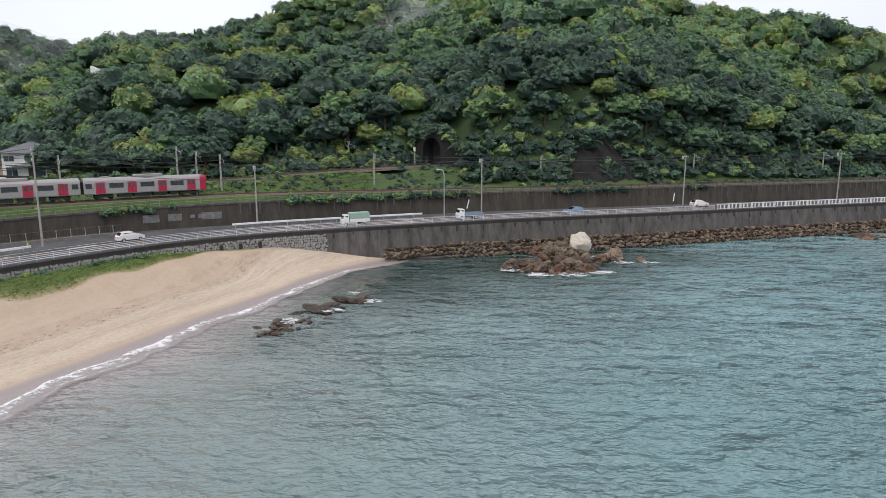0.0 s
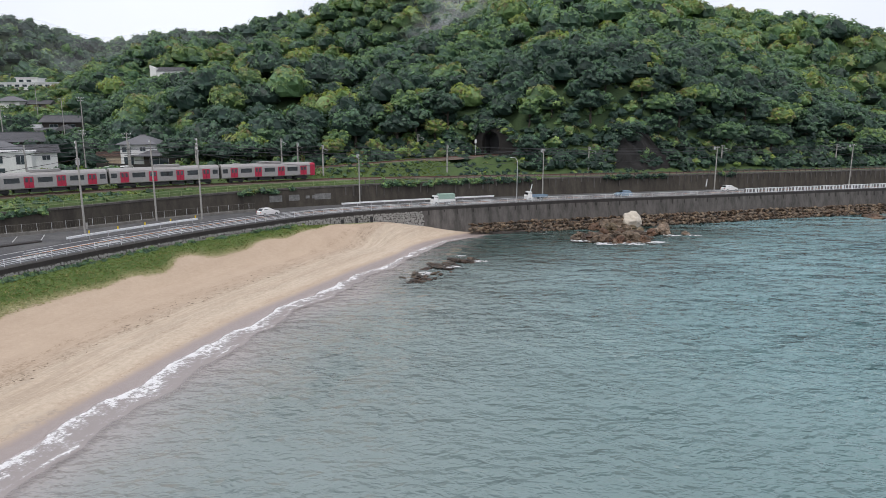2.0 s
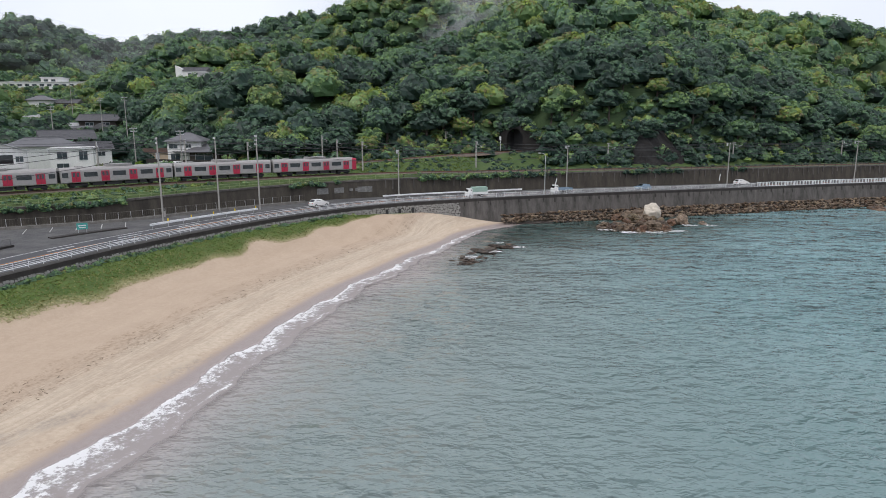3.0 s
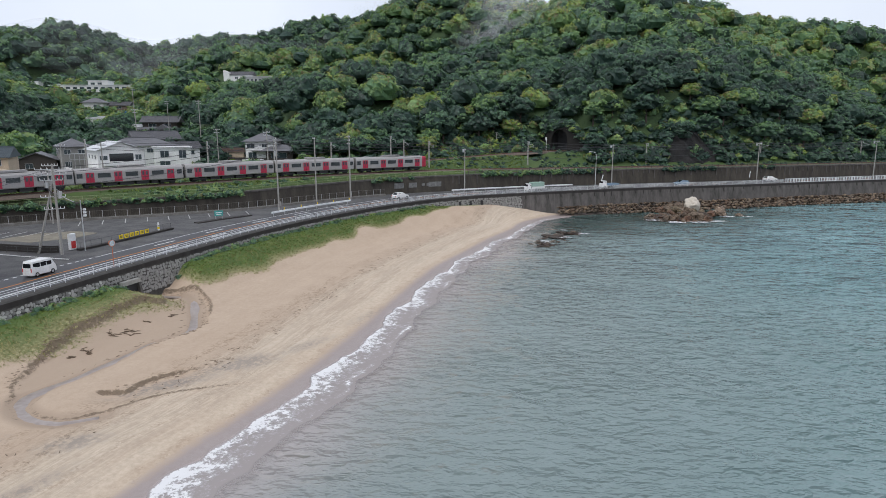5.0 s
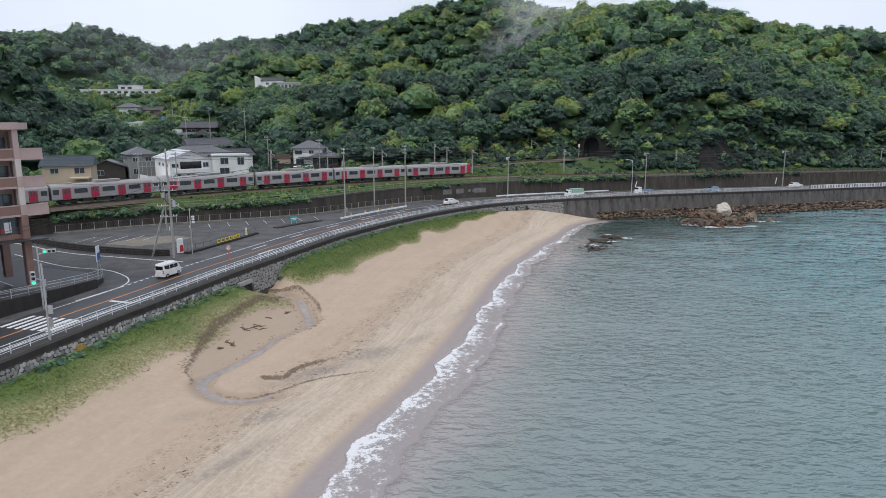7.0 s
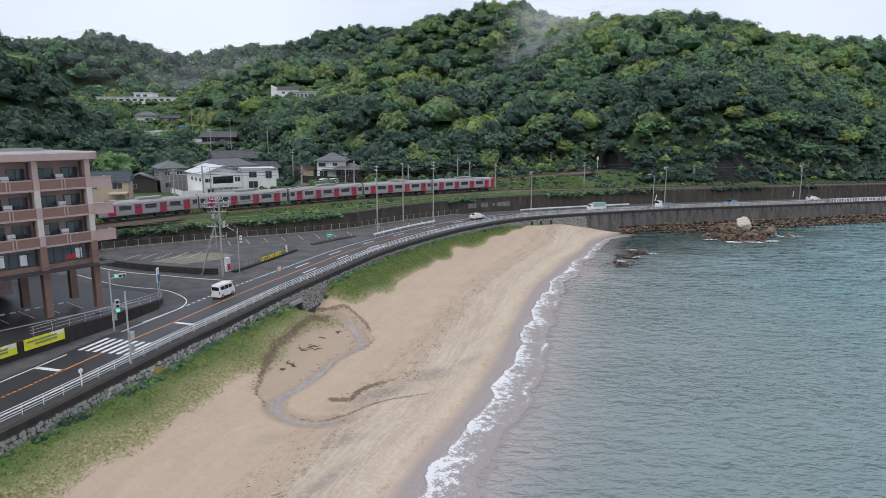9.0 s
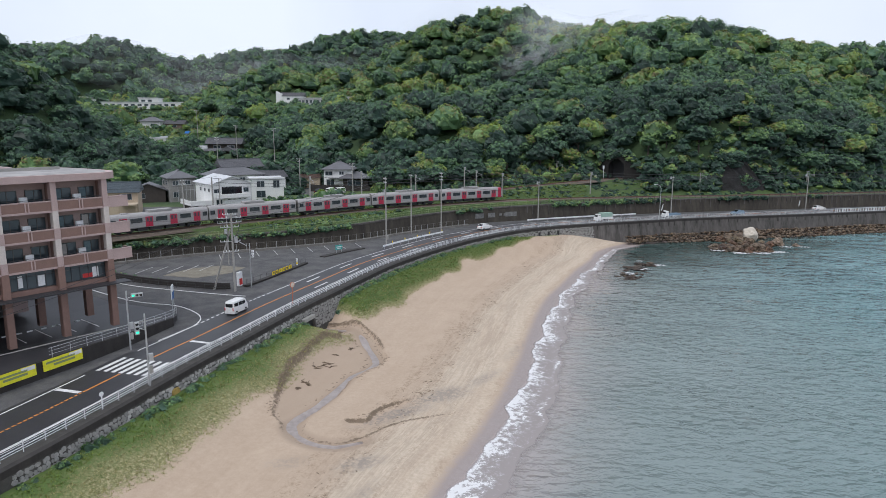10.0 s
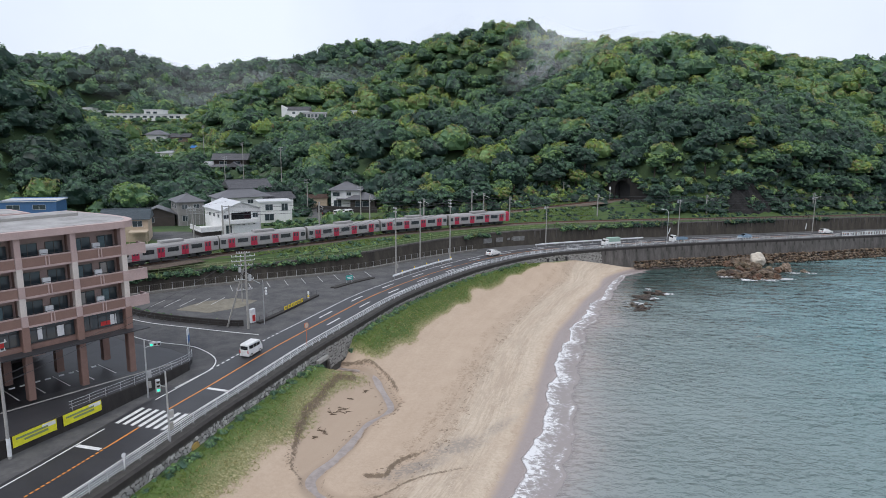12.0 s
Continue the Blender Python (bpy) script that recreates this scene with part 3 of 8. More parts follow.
RUBBLE = rocky("rubble_stone", [(0.15, (0.030, 0.024, 0.018)), (0.4, (0.105, 0.064, 0.038)), (0.6, (0.135, 0.105, 0.078)), (0.85, (0.22, 0.155, 0.095))], 0.7, True)
BOULDER = worn("pale_boulder", (0.50, 0.45, 0.38), 0.85, 0.3, 0.6, 4, bump=0.6, dist=0.1)
WEED_ROCK = rocky("weedy_rock", [(0.3, (0.012, 0.011, 0.009)), (0.5, (0.040, 0.028, 0.018)), (0.65, (0.085, 0.055, 0.034)), (0.8, (0.14, 0.10, 0.07))], 0.9, False, 0.5)
REEF = rocky("reef_rock", [(0.3, (0.020, 0.018, 0.015)), (0.45, (0.075, 0.050, 0.032)), (0.58, (0.125, 0.092, 0.064)), (0.75, (0.21, 0.165, 0.12))], 0.45, False, 0.65)
GALV = plain("galvanised_steel", (0.50, 0.51, 0.52), 0.45, 0.6)
RAIL_WHITE = plain("white_rail_paint", (0.72, 0.73, 0.74), 0.45)
POLE_CONCRETE = worn("pole_concrete", (0.33, 0.32, 0.30), 0.85, 0.2, 1.0, 9)
DARK_STEEL = plain("dark_steel", (0.05, 0.05, 0.055), 0.55, 0.3)
BALLAST = worn("ballast", (0.135, 0.105, 0.085), 0.95, 0.5, 1.5, 12, bump=0.8, dist=0.08)
RUST = worn("rusty_rail", (0.12, 0.06, 0.04), 0.6, 0.3, 2, 12)
BAND_GREEN = plain("green_rail_paint", (0.22, 0.27, 0.13), 0.6)
TRAIN_SILVER = plain("brushed_car_body", (0.33, 0.315, 0.31), 0.38, 0.25)
TRAIN_RED = plain("red_door_paint", (0.40, 0.014, 0.05), 0.4)
TRAIN_ROOF = worn("car_roof", (0.30, 0.29, 0.285), 0.7, 0.2)
TRAIN_DARK = plain("underframe", (0.022, 0.022, 0.024), 0.7)
GLASS_DARK = glass("dark_glass", (0.012, 0.014, 0.017))
GLASS_ROOM = glass("room_glass", (0.042, 0.058, 0.068), 0.06)
TILE_PINK = worn("pinkish_wall_tile", (0.45, 0.335, 0.315), 0.6, 0.12, 0.8, 16)
# the pinkish tile scaled down: balcony shade is put into this copy
TILE_PINK_SHADED = worn("pinkish_wall_tile_shaded", (0.33, 0.245, 0.225), 0.7, 0.15, 0.8, 16)
TEAL_CLOTH = worn("teal_curtain_cloth", (0.13, 0.19, 0.21), 0.9, 0.3, 2.0, 20)
BRONZE = plain("dark_bronze_frame", (0.075, 0.068, 0.062), 0.45, 0.4)
TILE_BROWN = worn("brown_panel_tile", (0.235, 0.142, 0.115), 0.6, 0.12, 1.2, 16)
TILE_PALE = worn("pale_column_tile", (0.60, 0.54, 0.50), 0.6, 0.12, 0.8, 16)
ROOF_GREY = worn("flat_roof_coat", (0.33, 0.32, 0.315), 0.85, 0.5, 0.35, 3)
WHITE_WALL = worn("white_plaster", (0.72, 0.72, 0.71), 0.8, 0.12, 0.6, 9, streak=True)
CREAM_WALL = worn("cream_plaster", (0.46, 0.37, 0.275), 0.8, 0.15, 0.6, 9, streak=True)
DARK_WOOD = worn("dark_timber", (0.05, 0.04, 0.035), 0.8, 0.3, 1.0, 9)
ROOF_TILE = worn("grey_roof_tile", (0.115, 0.115, 0.125), 0.55, 0.25, 0.8, 6)
ROOF_BROWN = worn("brown_roof_tile", (0.13, 0.085, 0.07), 0.7, 0.25, 0.8, 6)
ROOF_PALE = worn("pale_metal_roof", (0.55, 0.56, 0.58), 0.5, 0.12, 0.8, 6)
YELLOW = plain("yellow_sheet", (0.75, 0.70, 0.03), 0.6)
YELLOW_PAINT = plain("yellow_plastic", (0.75, 0.55, 0.02), 0.5)
CAR_WHITE = plain("white_car_paint", (0.75, 0.75, 0.74), 0.25)
CAR_BLUE = plain("blue_grey_car_paint", (0.20, 0.28, 0.36), 0.25)
CAR_GREEN = plain("pale_green_tarp", (0.28, 0.40, 0.34), 0.6)
TYRE = plain("tyre_rubber", (0.02, 0.02, 0.02), 0.9)
TEAL = plain("teal_sign", (0.05, 0.33, 0.30), 0.5)
BLUE = plain("blue_sheet", (0.03, 0.12, 0.33), 0.5)
RED = plain("red_plastic", (0.5, 0.03, 0.03), 0.5)
DRIFT = worn("drift_weed", (0.13, 0.09, 0.06), 0.9, 0.4, 2, 9)
STRAW = plain("dry_grass", (0.30, 0.275, 0.12), 0.9)
BARK = worn("bark", (0.07, 0.055, 0.045), 0.9, 0.4, 2, 9)

k = Nodes("leaves", 0.5, 0, 0.4)
lf, tone = k.noise(0.8, 3, 0.6, world=True), k.attr("tone")
geo = k.n.new("ShaderNodeNewGeometry")
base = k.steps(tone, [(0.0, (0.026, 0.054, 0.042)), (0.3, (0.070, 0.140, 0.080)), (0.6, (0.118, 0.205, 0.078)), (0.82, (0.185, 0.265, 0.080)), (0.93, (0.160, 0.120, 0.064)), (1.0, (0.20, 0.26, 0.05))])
leaf = k.mix(1.0, base, k.steps(geo.outputs["Random Per Island"], [(0, 0.68), (1, 1.38)]), "MULTIPLY")
leaf = k.mix(1.0, leaf, k.steps(lf, [(0.3, 0.7), (0.7, 1.3)]), "MULTIPLY")
LEAF = k.color(leaf)
tr = k.n.new("ShaderNodeBsdfTranslucent")
mx = k.n.new("ShaderNodeMixShader")
mx.inputs[0].default_value = 0.22
k.l.new(k.mix(1.0, leaf, (1.25, 1.35, 0.75), "MULTIPLY"), tr.inputs["Color"])
k.l.new(k.b.outputs[0], mx.inputs[1])
k.l.new(tr.outputs[0], mx.inputs[2])
k.l.new(mx.outputs[0], k.n["Material Output"].inputs["Surface"])

k = Nodes("grass_blades", 0.7, 0, 0.2)
gb = k.n.new("ShaderNodeNewGeometry")
patch = k.noise(0.5, 3, 0.6, world=True)
GRASS = k.color(k.mix(1.0, k.steps(patch, [(0.32, (0.070, 0.120, 0.022)), (0.55, (0.125, 0.175, 0.036)), (0.70, (0.20, 0.205, 0.065))]), k.steps(gb.outputs["Random Per Island"], [(0, 0.6), (1, 1.4)]), "MULTIPLY"))

# ---------- ground, one sheet to the horizon ----------
def spread(edges):
    out = []
    for a, b, st in edges:
        out += list(np.arange(a, b, st))
    return np.array(out + [edges[-1][1]])


gx = spread([(-2400, -700, 120), (-700, -300, 20), (-300, -130, 6), (-130, -86, 2), (-86, -76, 0.9), (-76, -50, 0.25), (-50, -18, 0.9), (-18, 60, 2), (60, 130, 3.5), (130, 400, 12), (400, 2400, 120)])
gy = spread([(-2400, -400, 150), (-400, -60, 20), (-60, -24, 2.5), (-24, -10, 0.9), (-10, 33, 0.25), (33, 36, 0.9), (36, 112, 1.4), (112, 166, 1.8), (166, 260, 4), (260, 500, 9), (500, 900, 18), (900, 2400, 120)])
X, Y = np.meshgrid(gx, gy)
Z, G_GRASS, G_WOOD, G_PAVED, G_E, G_ST, G_D, G_W, G_T, G_TF, G_Q = ground(X, Y)
nx, ny = len(gx), len(gy)
idx = np.arange(nx * ny).reshape(ny, nx)
quads = np.stack([idx[:-1, :-1], idx[:-1, 1:], idx[1:, 1:], idx[1:, :-1]], -1).reshape(-1, 4)
me = array_mesh("ground", np.stack([X, Y, Z], -1).reshape(-1, 3), quads, [GROUND], True)
s_arc = signed(X, Y, STREAM)[1].reshape(X.shape)
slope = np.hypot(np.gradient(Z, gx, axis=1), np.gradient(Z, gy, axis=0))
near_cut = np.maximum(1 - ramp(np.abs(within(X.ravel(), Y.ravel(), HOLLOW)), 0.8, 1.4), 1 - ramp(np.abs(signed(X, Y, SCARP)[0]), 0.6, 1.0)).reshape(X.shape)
cut_face = 0.85 * ramp(slope, 0.40, 0.85) * near_cut   # damp brown sand of the cut banks, with their shade put into its colour
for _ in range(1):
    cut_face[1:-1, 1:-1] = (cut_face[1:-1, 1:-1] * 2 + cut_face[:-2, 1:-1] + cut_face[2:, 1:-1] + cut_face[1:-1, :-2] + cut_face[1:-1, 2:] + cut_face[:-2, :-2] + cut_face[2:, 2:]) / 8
wet_v = np.where(G_E < 40, np.maximum(1 - ramp(G_E, 1.0, 5.0), 0.0), 0)
floor_in = within(X.ravel(), Y.ravel(), HOLLOW).reshape(X.shape)
rill_d, rill_a = (a.reshape(X.shape) for a in signed(X, Y, RILL))
rill_line = 0.75 * np.exp(-(rill_d / 0.17) ** 2) * ramp(rill_a, 0.3, 2) * (1 - ramp(rill_a, 15, 22))
bed = (1 - ramp(G_ST, -0.3, 1.1)) * np.interp(s_arc, [0, 30, 46, 56, 62], [0.5, 0.52, 0.46, 0.36, 0.2])
damp = np.where((G_E < 45) & (G_D < -8), np.maximum(bed, 0.34 * ramp(floor_in, 0, 0.6)), 0)
grey = np.zeros(X.shape)
for px, py, la, lb, turn, k_ in ((-60.0, 2.6, 4.2, 1.3, 38, 1.0), (-55.5, 7.6, 4.0, 1.6, 40, 0.9), (-50.5, 13.5, 5.0, 1.0, 55, 0.6), (-62.0, -7.8, 2.4, 1.2, 30, 0.8), (-68.5, -8.2, 2.4, 1.4, 20, 0.45), (-62.5, -15, 5.0, 0.8, 62, 0.8), (-46.0, 24, 6.0, 0.9, 68, 0.5)):
    ca, sa_ = math.cos(radians(turn)), math.sin(radians(turn))
    u_, w_ = (X - px) * ca + (Y - py) * sa_, (Y - py) * ca - (X - px) * sa_
    grey = np.maximum(grey, k_ * np.exp(-(u_ / la) ** 2 - (w_ / lb) ** 2))
point_mask(me, "grey", grey)
scarp_d, scarp_a = (a.reshape(X.shape) for a in signed(X, Y, SCARP))
scarp_d = scarp_d + 0.14 * fuzz(X, Y, 0.9, 2)
scarp_line = 0.95 * np.exp(-((scarp_d + 0.08) / (0.30 - 0.014 * scarp_a)) ** 2) * ramp(scarp_a, 0.1, 1.0) * (1 - ramp(scarp_a, 7, 11.5))
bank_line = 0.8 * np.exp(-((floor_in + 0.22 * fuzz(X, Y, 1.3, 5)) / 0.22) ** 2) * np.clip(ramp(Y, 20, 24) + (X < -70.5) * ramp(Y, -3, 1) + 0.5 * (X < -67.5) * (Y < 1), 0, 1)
# bank, scarp and rill lines also paint the shade of the steps
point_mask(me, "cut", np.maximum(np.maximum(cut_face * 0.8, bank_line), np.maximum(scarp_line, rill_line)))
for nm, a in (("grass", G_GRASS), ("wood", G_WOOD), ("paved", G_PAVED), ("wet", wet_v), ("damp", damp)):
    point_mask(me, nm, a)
se, sa = signed(X, Y, SHORE)
point_mask(me, "shore_off", np.clip(se, -60, 60))
point_mask(me, "shore_arc", sa)
tagged(new("ground", me), "sandy beach, grassy banks and wooded hills by a bay", "ground", kind="structure")

# ---------- sea ----------
sx = spread([(-72, 60, 0.9), (60, 130, 2.0), (130, 300, 10), (300, 2400, 150)])
sy = spread([(-2400, -300, 150), (-300, -60, 12), (-60, -20, 1.6), (-20, 130, 0.9), (130, 190, 6)])
X, Y = np.meshgrid(sx, sy)
e = signed(X, Y, SHORE)[0].reshape(X.shape)
deepen = ramp(-e, 0.5, 12)
wave = 0.10 * fuzz(X * 0.75 + Y * 0.66, (Y * 0.75 - X * 0.66) * 0.35, 2.6, 0.7) + 0.09 * fuzz(X * 0.9 + Y * 0.43, (Y * 0.9 - X * 0.43) * 0.5, 1.3, 1.9) + 0.05 * fuzz(X, Y, 7.0, 3.3)
Z = 0.02 + wave * (0.15 + 0.85 * deepen)
idx = np.arange(X.size).reshape(X.shape)
quads = np.stack([idx[:-1, :-1], idx[:-1, 1:], idx[1:, 1:], idx[1:, :-1]], -1).reshape(-1, 4)
me = array_mesh("sea", np.stack([X, Y, Z], -1).reshape(-1, 3), quads, [WATER], True)
on_beach = ramp(-X, -60, 25)
point_mask(me, "turbid", np.clip(1 - ramp(-e + 6 * fuzz(X, Y, 22, 2), 5, 72), 0, 1) * on_beach)
sea_w = -signed(X, Y, ROAD)[0].reshape(X.shape) - EDGE
# near the far wall: dark bed and painted reflection of the hills
point_mask(me, "reef", np.clip(1 - ramp(sea_w + 5 * fuzz(X, Y, 9, 7), 8, 48), 0, 1) ** 1.3 * ramp(X, -36, -10) * (1 - 0.8 * ramp(X, 25, 60)))
point_mask(me, "shallow", np.clip(1 - ramp(-e + 2.0 * fuzz(X, Y, 8, 4), 0.0, 15), 0, 1) * (1 - ramp(X, -26, -10)))
point_mask(me, "choppy", ramp(Y + 0.35 * X + 12 * fuzz(X, Y, 26, 5), 8, 95))
tagged(new("water", me), "rippled grey-green sea water of a shallow bay", "sea", kind="structure")

# foam along the beach: a lacy sheet just above the wash
L = at(SHORE, np.arange(20, 212, 0.5))
tn, nn, arc = frames_of(L)
cols = np.linspace(-5.0, 1.6, 24)
wob = 0.8 * fuzz(arc, arc * 0, 5.0, 1) + 0.35 * fuzz(arc, arc * 0, 1.4, 2)
wid = np.interp(arc, [0, 60, 110, 150, 190], [0.98, 0.82, 0.66, 0.42, 0.25]) * (1 + 0.25 * fuzz(arc, arc * 0, 9.0, 4))
crest = np.clip(0.5 + 0.9 * fuzz(arc, arc * 0, 6.0, 8), 0, 1)
V, T = [], []
for o in cols:
    p = L + nn * ((o * wid + wob)[:, None])
    V.append(np.c_[p, 0.06 + np.maximum(ground(p[:, 0], p[:, 1])[0], 0.10) + 0.16 * np.exp(-((o + 3.2) / 0.7) ** 2) * crest])
    body = np.interp(o, [-5.0, -4.2, -2.6, -0.6, 0.6, 1.25, 1.6], [0.0, 0.10, 0.40, 0.66, 0.74, 0.92, 0.0])
    T.append(np.clip(body + 0.45 * np.exp(-((o + 3.0) / 0.5) ** 2) * crest, 0, 1.15) * (1 - 0.8 * ramp(arc, 178, 191)))
V, T = np.array(V), np.array(T)
idx = np.arange(V.shape[0] * V.shape[1]).reshape(V.shape[:2])
quads = np.stack([idx[:-1, :-1], idx[:-1, 1:], idx[1:, 1:], idx[1:, :-1]], -1).reshape(-1, 4)
me = array_mesh("surf_foam", V.reshape(-1, 3), quads, [FOAM], True)
point_mask(me, "thick", T)
tagged(new("surf_foam", me), "white lacy surf foam washing up the wet sand", "foam", kind="stuff")
# foam breaking round the rocks
for fx, fy, fr_ in ((-14.5, 78.5, 2.6), (-9.5, 83.0, 2.2), (-18.5, 74.0, 2.4), (-12.5, 87.0, 1.8), (11.0, 102.0, 2.6), (15.0, 98.8, 3.0), (20.0, 98.8, 3.0), (25.0, 100.4, 2.8), (30.5, 108.0, 2.4), (35.0, 108.0, 2.0), (22.0, 109.5, 3.4), (27.5, 112.5, 2.2), (92.0, 131.8, 2.4)):
    u, w = np.meshgrid(np.linspace(-1, 1, 13), np.linspace(-1, 1, 13))
    rr_ = np.hypot(u, w)
    idx = np.arange(u.size).reshape(u.shape)
    quads = np.stack([idx[:-1, :-1], idx[:-1, 1:], idx[1:, 1:], idx[1:, :-1]], -1).reshape(-1, 4)
    me = array_mesh("rock_foam", np.stack([fx + u * fr_ * 1.6, fy + w * fr_, 0.16 + 0.06 * (1 - rr_)], -1).reshape(-1, 3), quads, [SPLASH], True)
    point_mask(me, "thick", np.where(rr_ < 0.98, np.clip((1 - rr_) * 0.9, 0, 0.5), -0.6))
    tagged(new("rock_foam", me), "patch of white foam on the water beside rocks", "foam", "foam round the rocks", "stuff")
# thin stream over the sand
sl = at(STREAM, np.arange(0.5, 52, 0.7))
sz_ = np.convolve(np.pad(ground(sl[:, 0], sl[:, 1])[0] + 0.045, 3, mode="edge"), np.ones(7) / 7, mode="valid")
k = Nodes("stream_water", 0.28)
sn = k.noise(1.2, 4, 0.6, world=True)
k.bump(sn, 0.2, 0.05)
STREAM_WATER = k.color(k.steps(sn, [(0.35, (0.22, 0.18, 0.16)), (0.65, (0.32, 0.27, 0.245))]))
sw = np.interp(np.arange(len(sl)), [0, 12, 30, 45, 58, len(sl) - 1], [0.4, 0.55, 0.62, 0.95, 0.75, 0.2])
nr = frames_of(sl)[1]
Vs = np.stack([np.c_[sl + nr * (o * sw * (1 + 0.3 * fuzz(np.arange(len(sl)), np.zeros(len(sl)), 3.0, o)))[:, None], sz_ + (0.0 if abs(o) < 0.9 else -0.07)] for o in (-1.0, -0.5, 0.0, 0.5, 1.0)])
idx = np.arange(Vs.shape[0] * Vs.shape[1]).reshape(Vs.shape[:2])
quads = np.stack([idx[:-1, :-1], idx[:-1, 1:], idx[1:, 1:], idx[1:, :-1]], -1).reshape(-1, 4)
tagged(new("stream", array_mesh("stream", Vs.reshape(-1, 3), quads, [STREAM_WATER], True)), "thin grey stream winding over the sand", "stream", kind="structure")

# ---------- road ----------
def along(line, a, b, step=2.0):
    """A stretch of a line between two arc lengths."""
    return at(line, np.linspace(a, b, max(2, int((b - a) / step) + 1)))


def arc_of(line, x, y):
    return float(signed([x], [y], line)[1][0])


RZ = road_z(ROAD[:, 1])
road = tagged(new("road", Shape().sweep(ROAD, RZ, [(-4.6, 0.0), (3.75, 0.0), (3.75, -0.5), (-4.6, -0.5)]).mesh("road", ASPHALT)), "dark two-lane asphalt coast road with worn markings", "road", kind="structure")


def stripe(name, o0, o1, a, b, mat, label):
    ln = along(ROAD, a, b, 1.0)
    z = road_z(ln[:, 1]) + 0.02
    s = Shape().sweep(ln, z, [(o0, 0), (o1, 0), (o1, -0.015), (o0, -0.015)])
    return part(name, s, mat, road, label)


S_CW = arc_of(ROAD, -87.9, 3.6)
S_END = frames_of(ROAD)[2][-1]
stripe("middle_line", -0.1, 0.1, S_CW + 2.2, S_CW + 80, ORANGE, "solid orange middle line")
stripe("middle_line", -0.1, 0.1, S_CW - 7.0, S_CW - 2.2, ORANGE, "")
for i in range(44):
    stripe("middle_dash", -0.1, 0.1, S_CW - 7.5 - i * 0.55, S_CW - 7.15 - i * 0.55, ORANGE, "")
stripe("middle_line", -0.07, 0.07, S_CW + 80, S_END - 2, ORANGE, "")
S_J0, S_J1 = arc_of(ROAD, -84.2, 18.0), arc_of(ROAD, -83, 33.0)
stripe("edge_line", 3.1, 3.25, 4, S_CW - 3.4, PAINT, "white edge line")
stripe("edge_line", 3.1, 3.25, S_CW + 4.2, S_J0, PAINT, "")
stripe("edge_line", 3.1, 3.25, S_J1 + 1, S_END - 2, PAINT, "")
stripe("edge_line", -3.25, -3.1, 4, S_END - 2, PAINT, "")
for i in range(14):
    stripe("junction_dash", 3.05, 3.3, S_J0 + 0.6 + i * 1.08, S_J0 + 1.2 + i * 1.08, PAINT, "")
for i in range(7):
    o = -2.9 + i * 0.93
    stripe("crosswalk_bar", o, o + 0.46, S_CW - 2.0, S_CW + 2.0, PAINT, "")
stripe("stop_line", 0.25, 3.0, S_CW - 7.4, S_CW - 6.9, PAINT, "")
stripe("stop_line", -3.0, -0.25, S_CW + 8.6, S_CW + 9.1, PAINT, "")
for i in range(11):
    for o in (1.45, -1.75):
        a = S_J1 + 7 + i * 11.0 + (3 if o > 0 else 0)
        stripe("lane_mark", o, o + 0.28, a, a + 4.0, PAINT, "")

# sea wall: kerb, capping and battered stone face
SEA = offset(ROAD, -EDGE)
SECTION = [(-4.6, 0.12), (-EDGE, 0.12), (-EDGE - 0.9, -6.3), (-EDGE + 0.9, -6.3), (-4.6, -0.6)]
S_M = arc_of(ROAD, -22, 113)
near_l, far_l = along(ROAD, 0, S_M, 1.5), along(ROAD, S_M, S_END, 2.0)
sea_wall = tagged(new("sea_wall", Shape().sweep(near_l, road_z(near_l[:, 1]), SECTION).mesh("sea_wall", MORTAR)), "old stone-faced sea wall below the road", "wall", kind="structure")
sea_wall_far = tagged(new("sea_wall", Shape().sweep(far_l, road_z(far_l[:, 1]), SECTION).mesh("sea_wall", CONCRETE)), "stained grey concrete sea wall below the road", "wall", kind="structure")
part("coping", Shape().sweep(offset(ROAD, -EDGE + 0.25), RZ, [(-0.32, -0.42), (-0.32, 0.2), (0.3, 0.2), (0.3, -0.42)]), DARK_CONCRETE, sea_wall, "blackened concrete coping")

# railway wall
WZ = wall_z(WALL[:, 0])
rail_wall = tagged(new("railway_wall", Shape().sweep(WALL, WZ, [(0, 0), (0.55, 0), (0.55, -4.6), (-0.55, -4.6)]).mesh("railway_wall", MOSSY_CONCRETE)),
                   "tall blackened concrete retaining wall below the railway", "wall", kind="structure")
part("capping", Shape().sweep(WALL, WZ, [(-0.12, -0.02), (-0.12, 0.3), (0.6, 0.3), (0.6, -0.02)]), CONCRETE, rail_wall, "grey concrete capping")

# tracks
for nm, ln, zf in (("near", NEAR, near_z), ("far", FAR, far_z)):
    ln = smooth_line(ln[::4], 2.0)
    z = zf(ln[:, 0])
    tr = tagged(new("railway_track", Shape().sweep(ln, z, [(-1.5, -0.18), (1.5, -0.18), (2.3, -0.75), (-2.3, -0.75)]).mesh("railway_track", BALLAST)), "railway track with rusty rails on brown ballast", "track", "railway tracks", "structure")
    for o in (-0.53, 0.53):
        part("rail", Shape().sweep(ln, z, [(o - 0.05, -0.15), (o + 0.05, -0.15), (o + 0.05, 0.0), (o - 0.05, 0.0)]), RUST, tr)

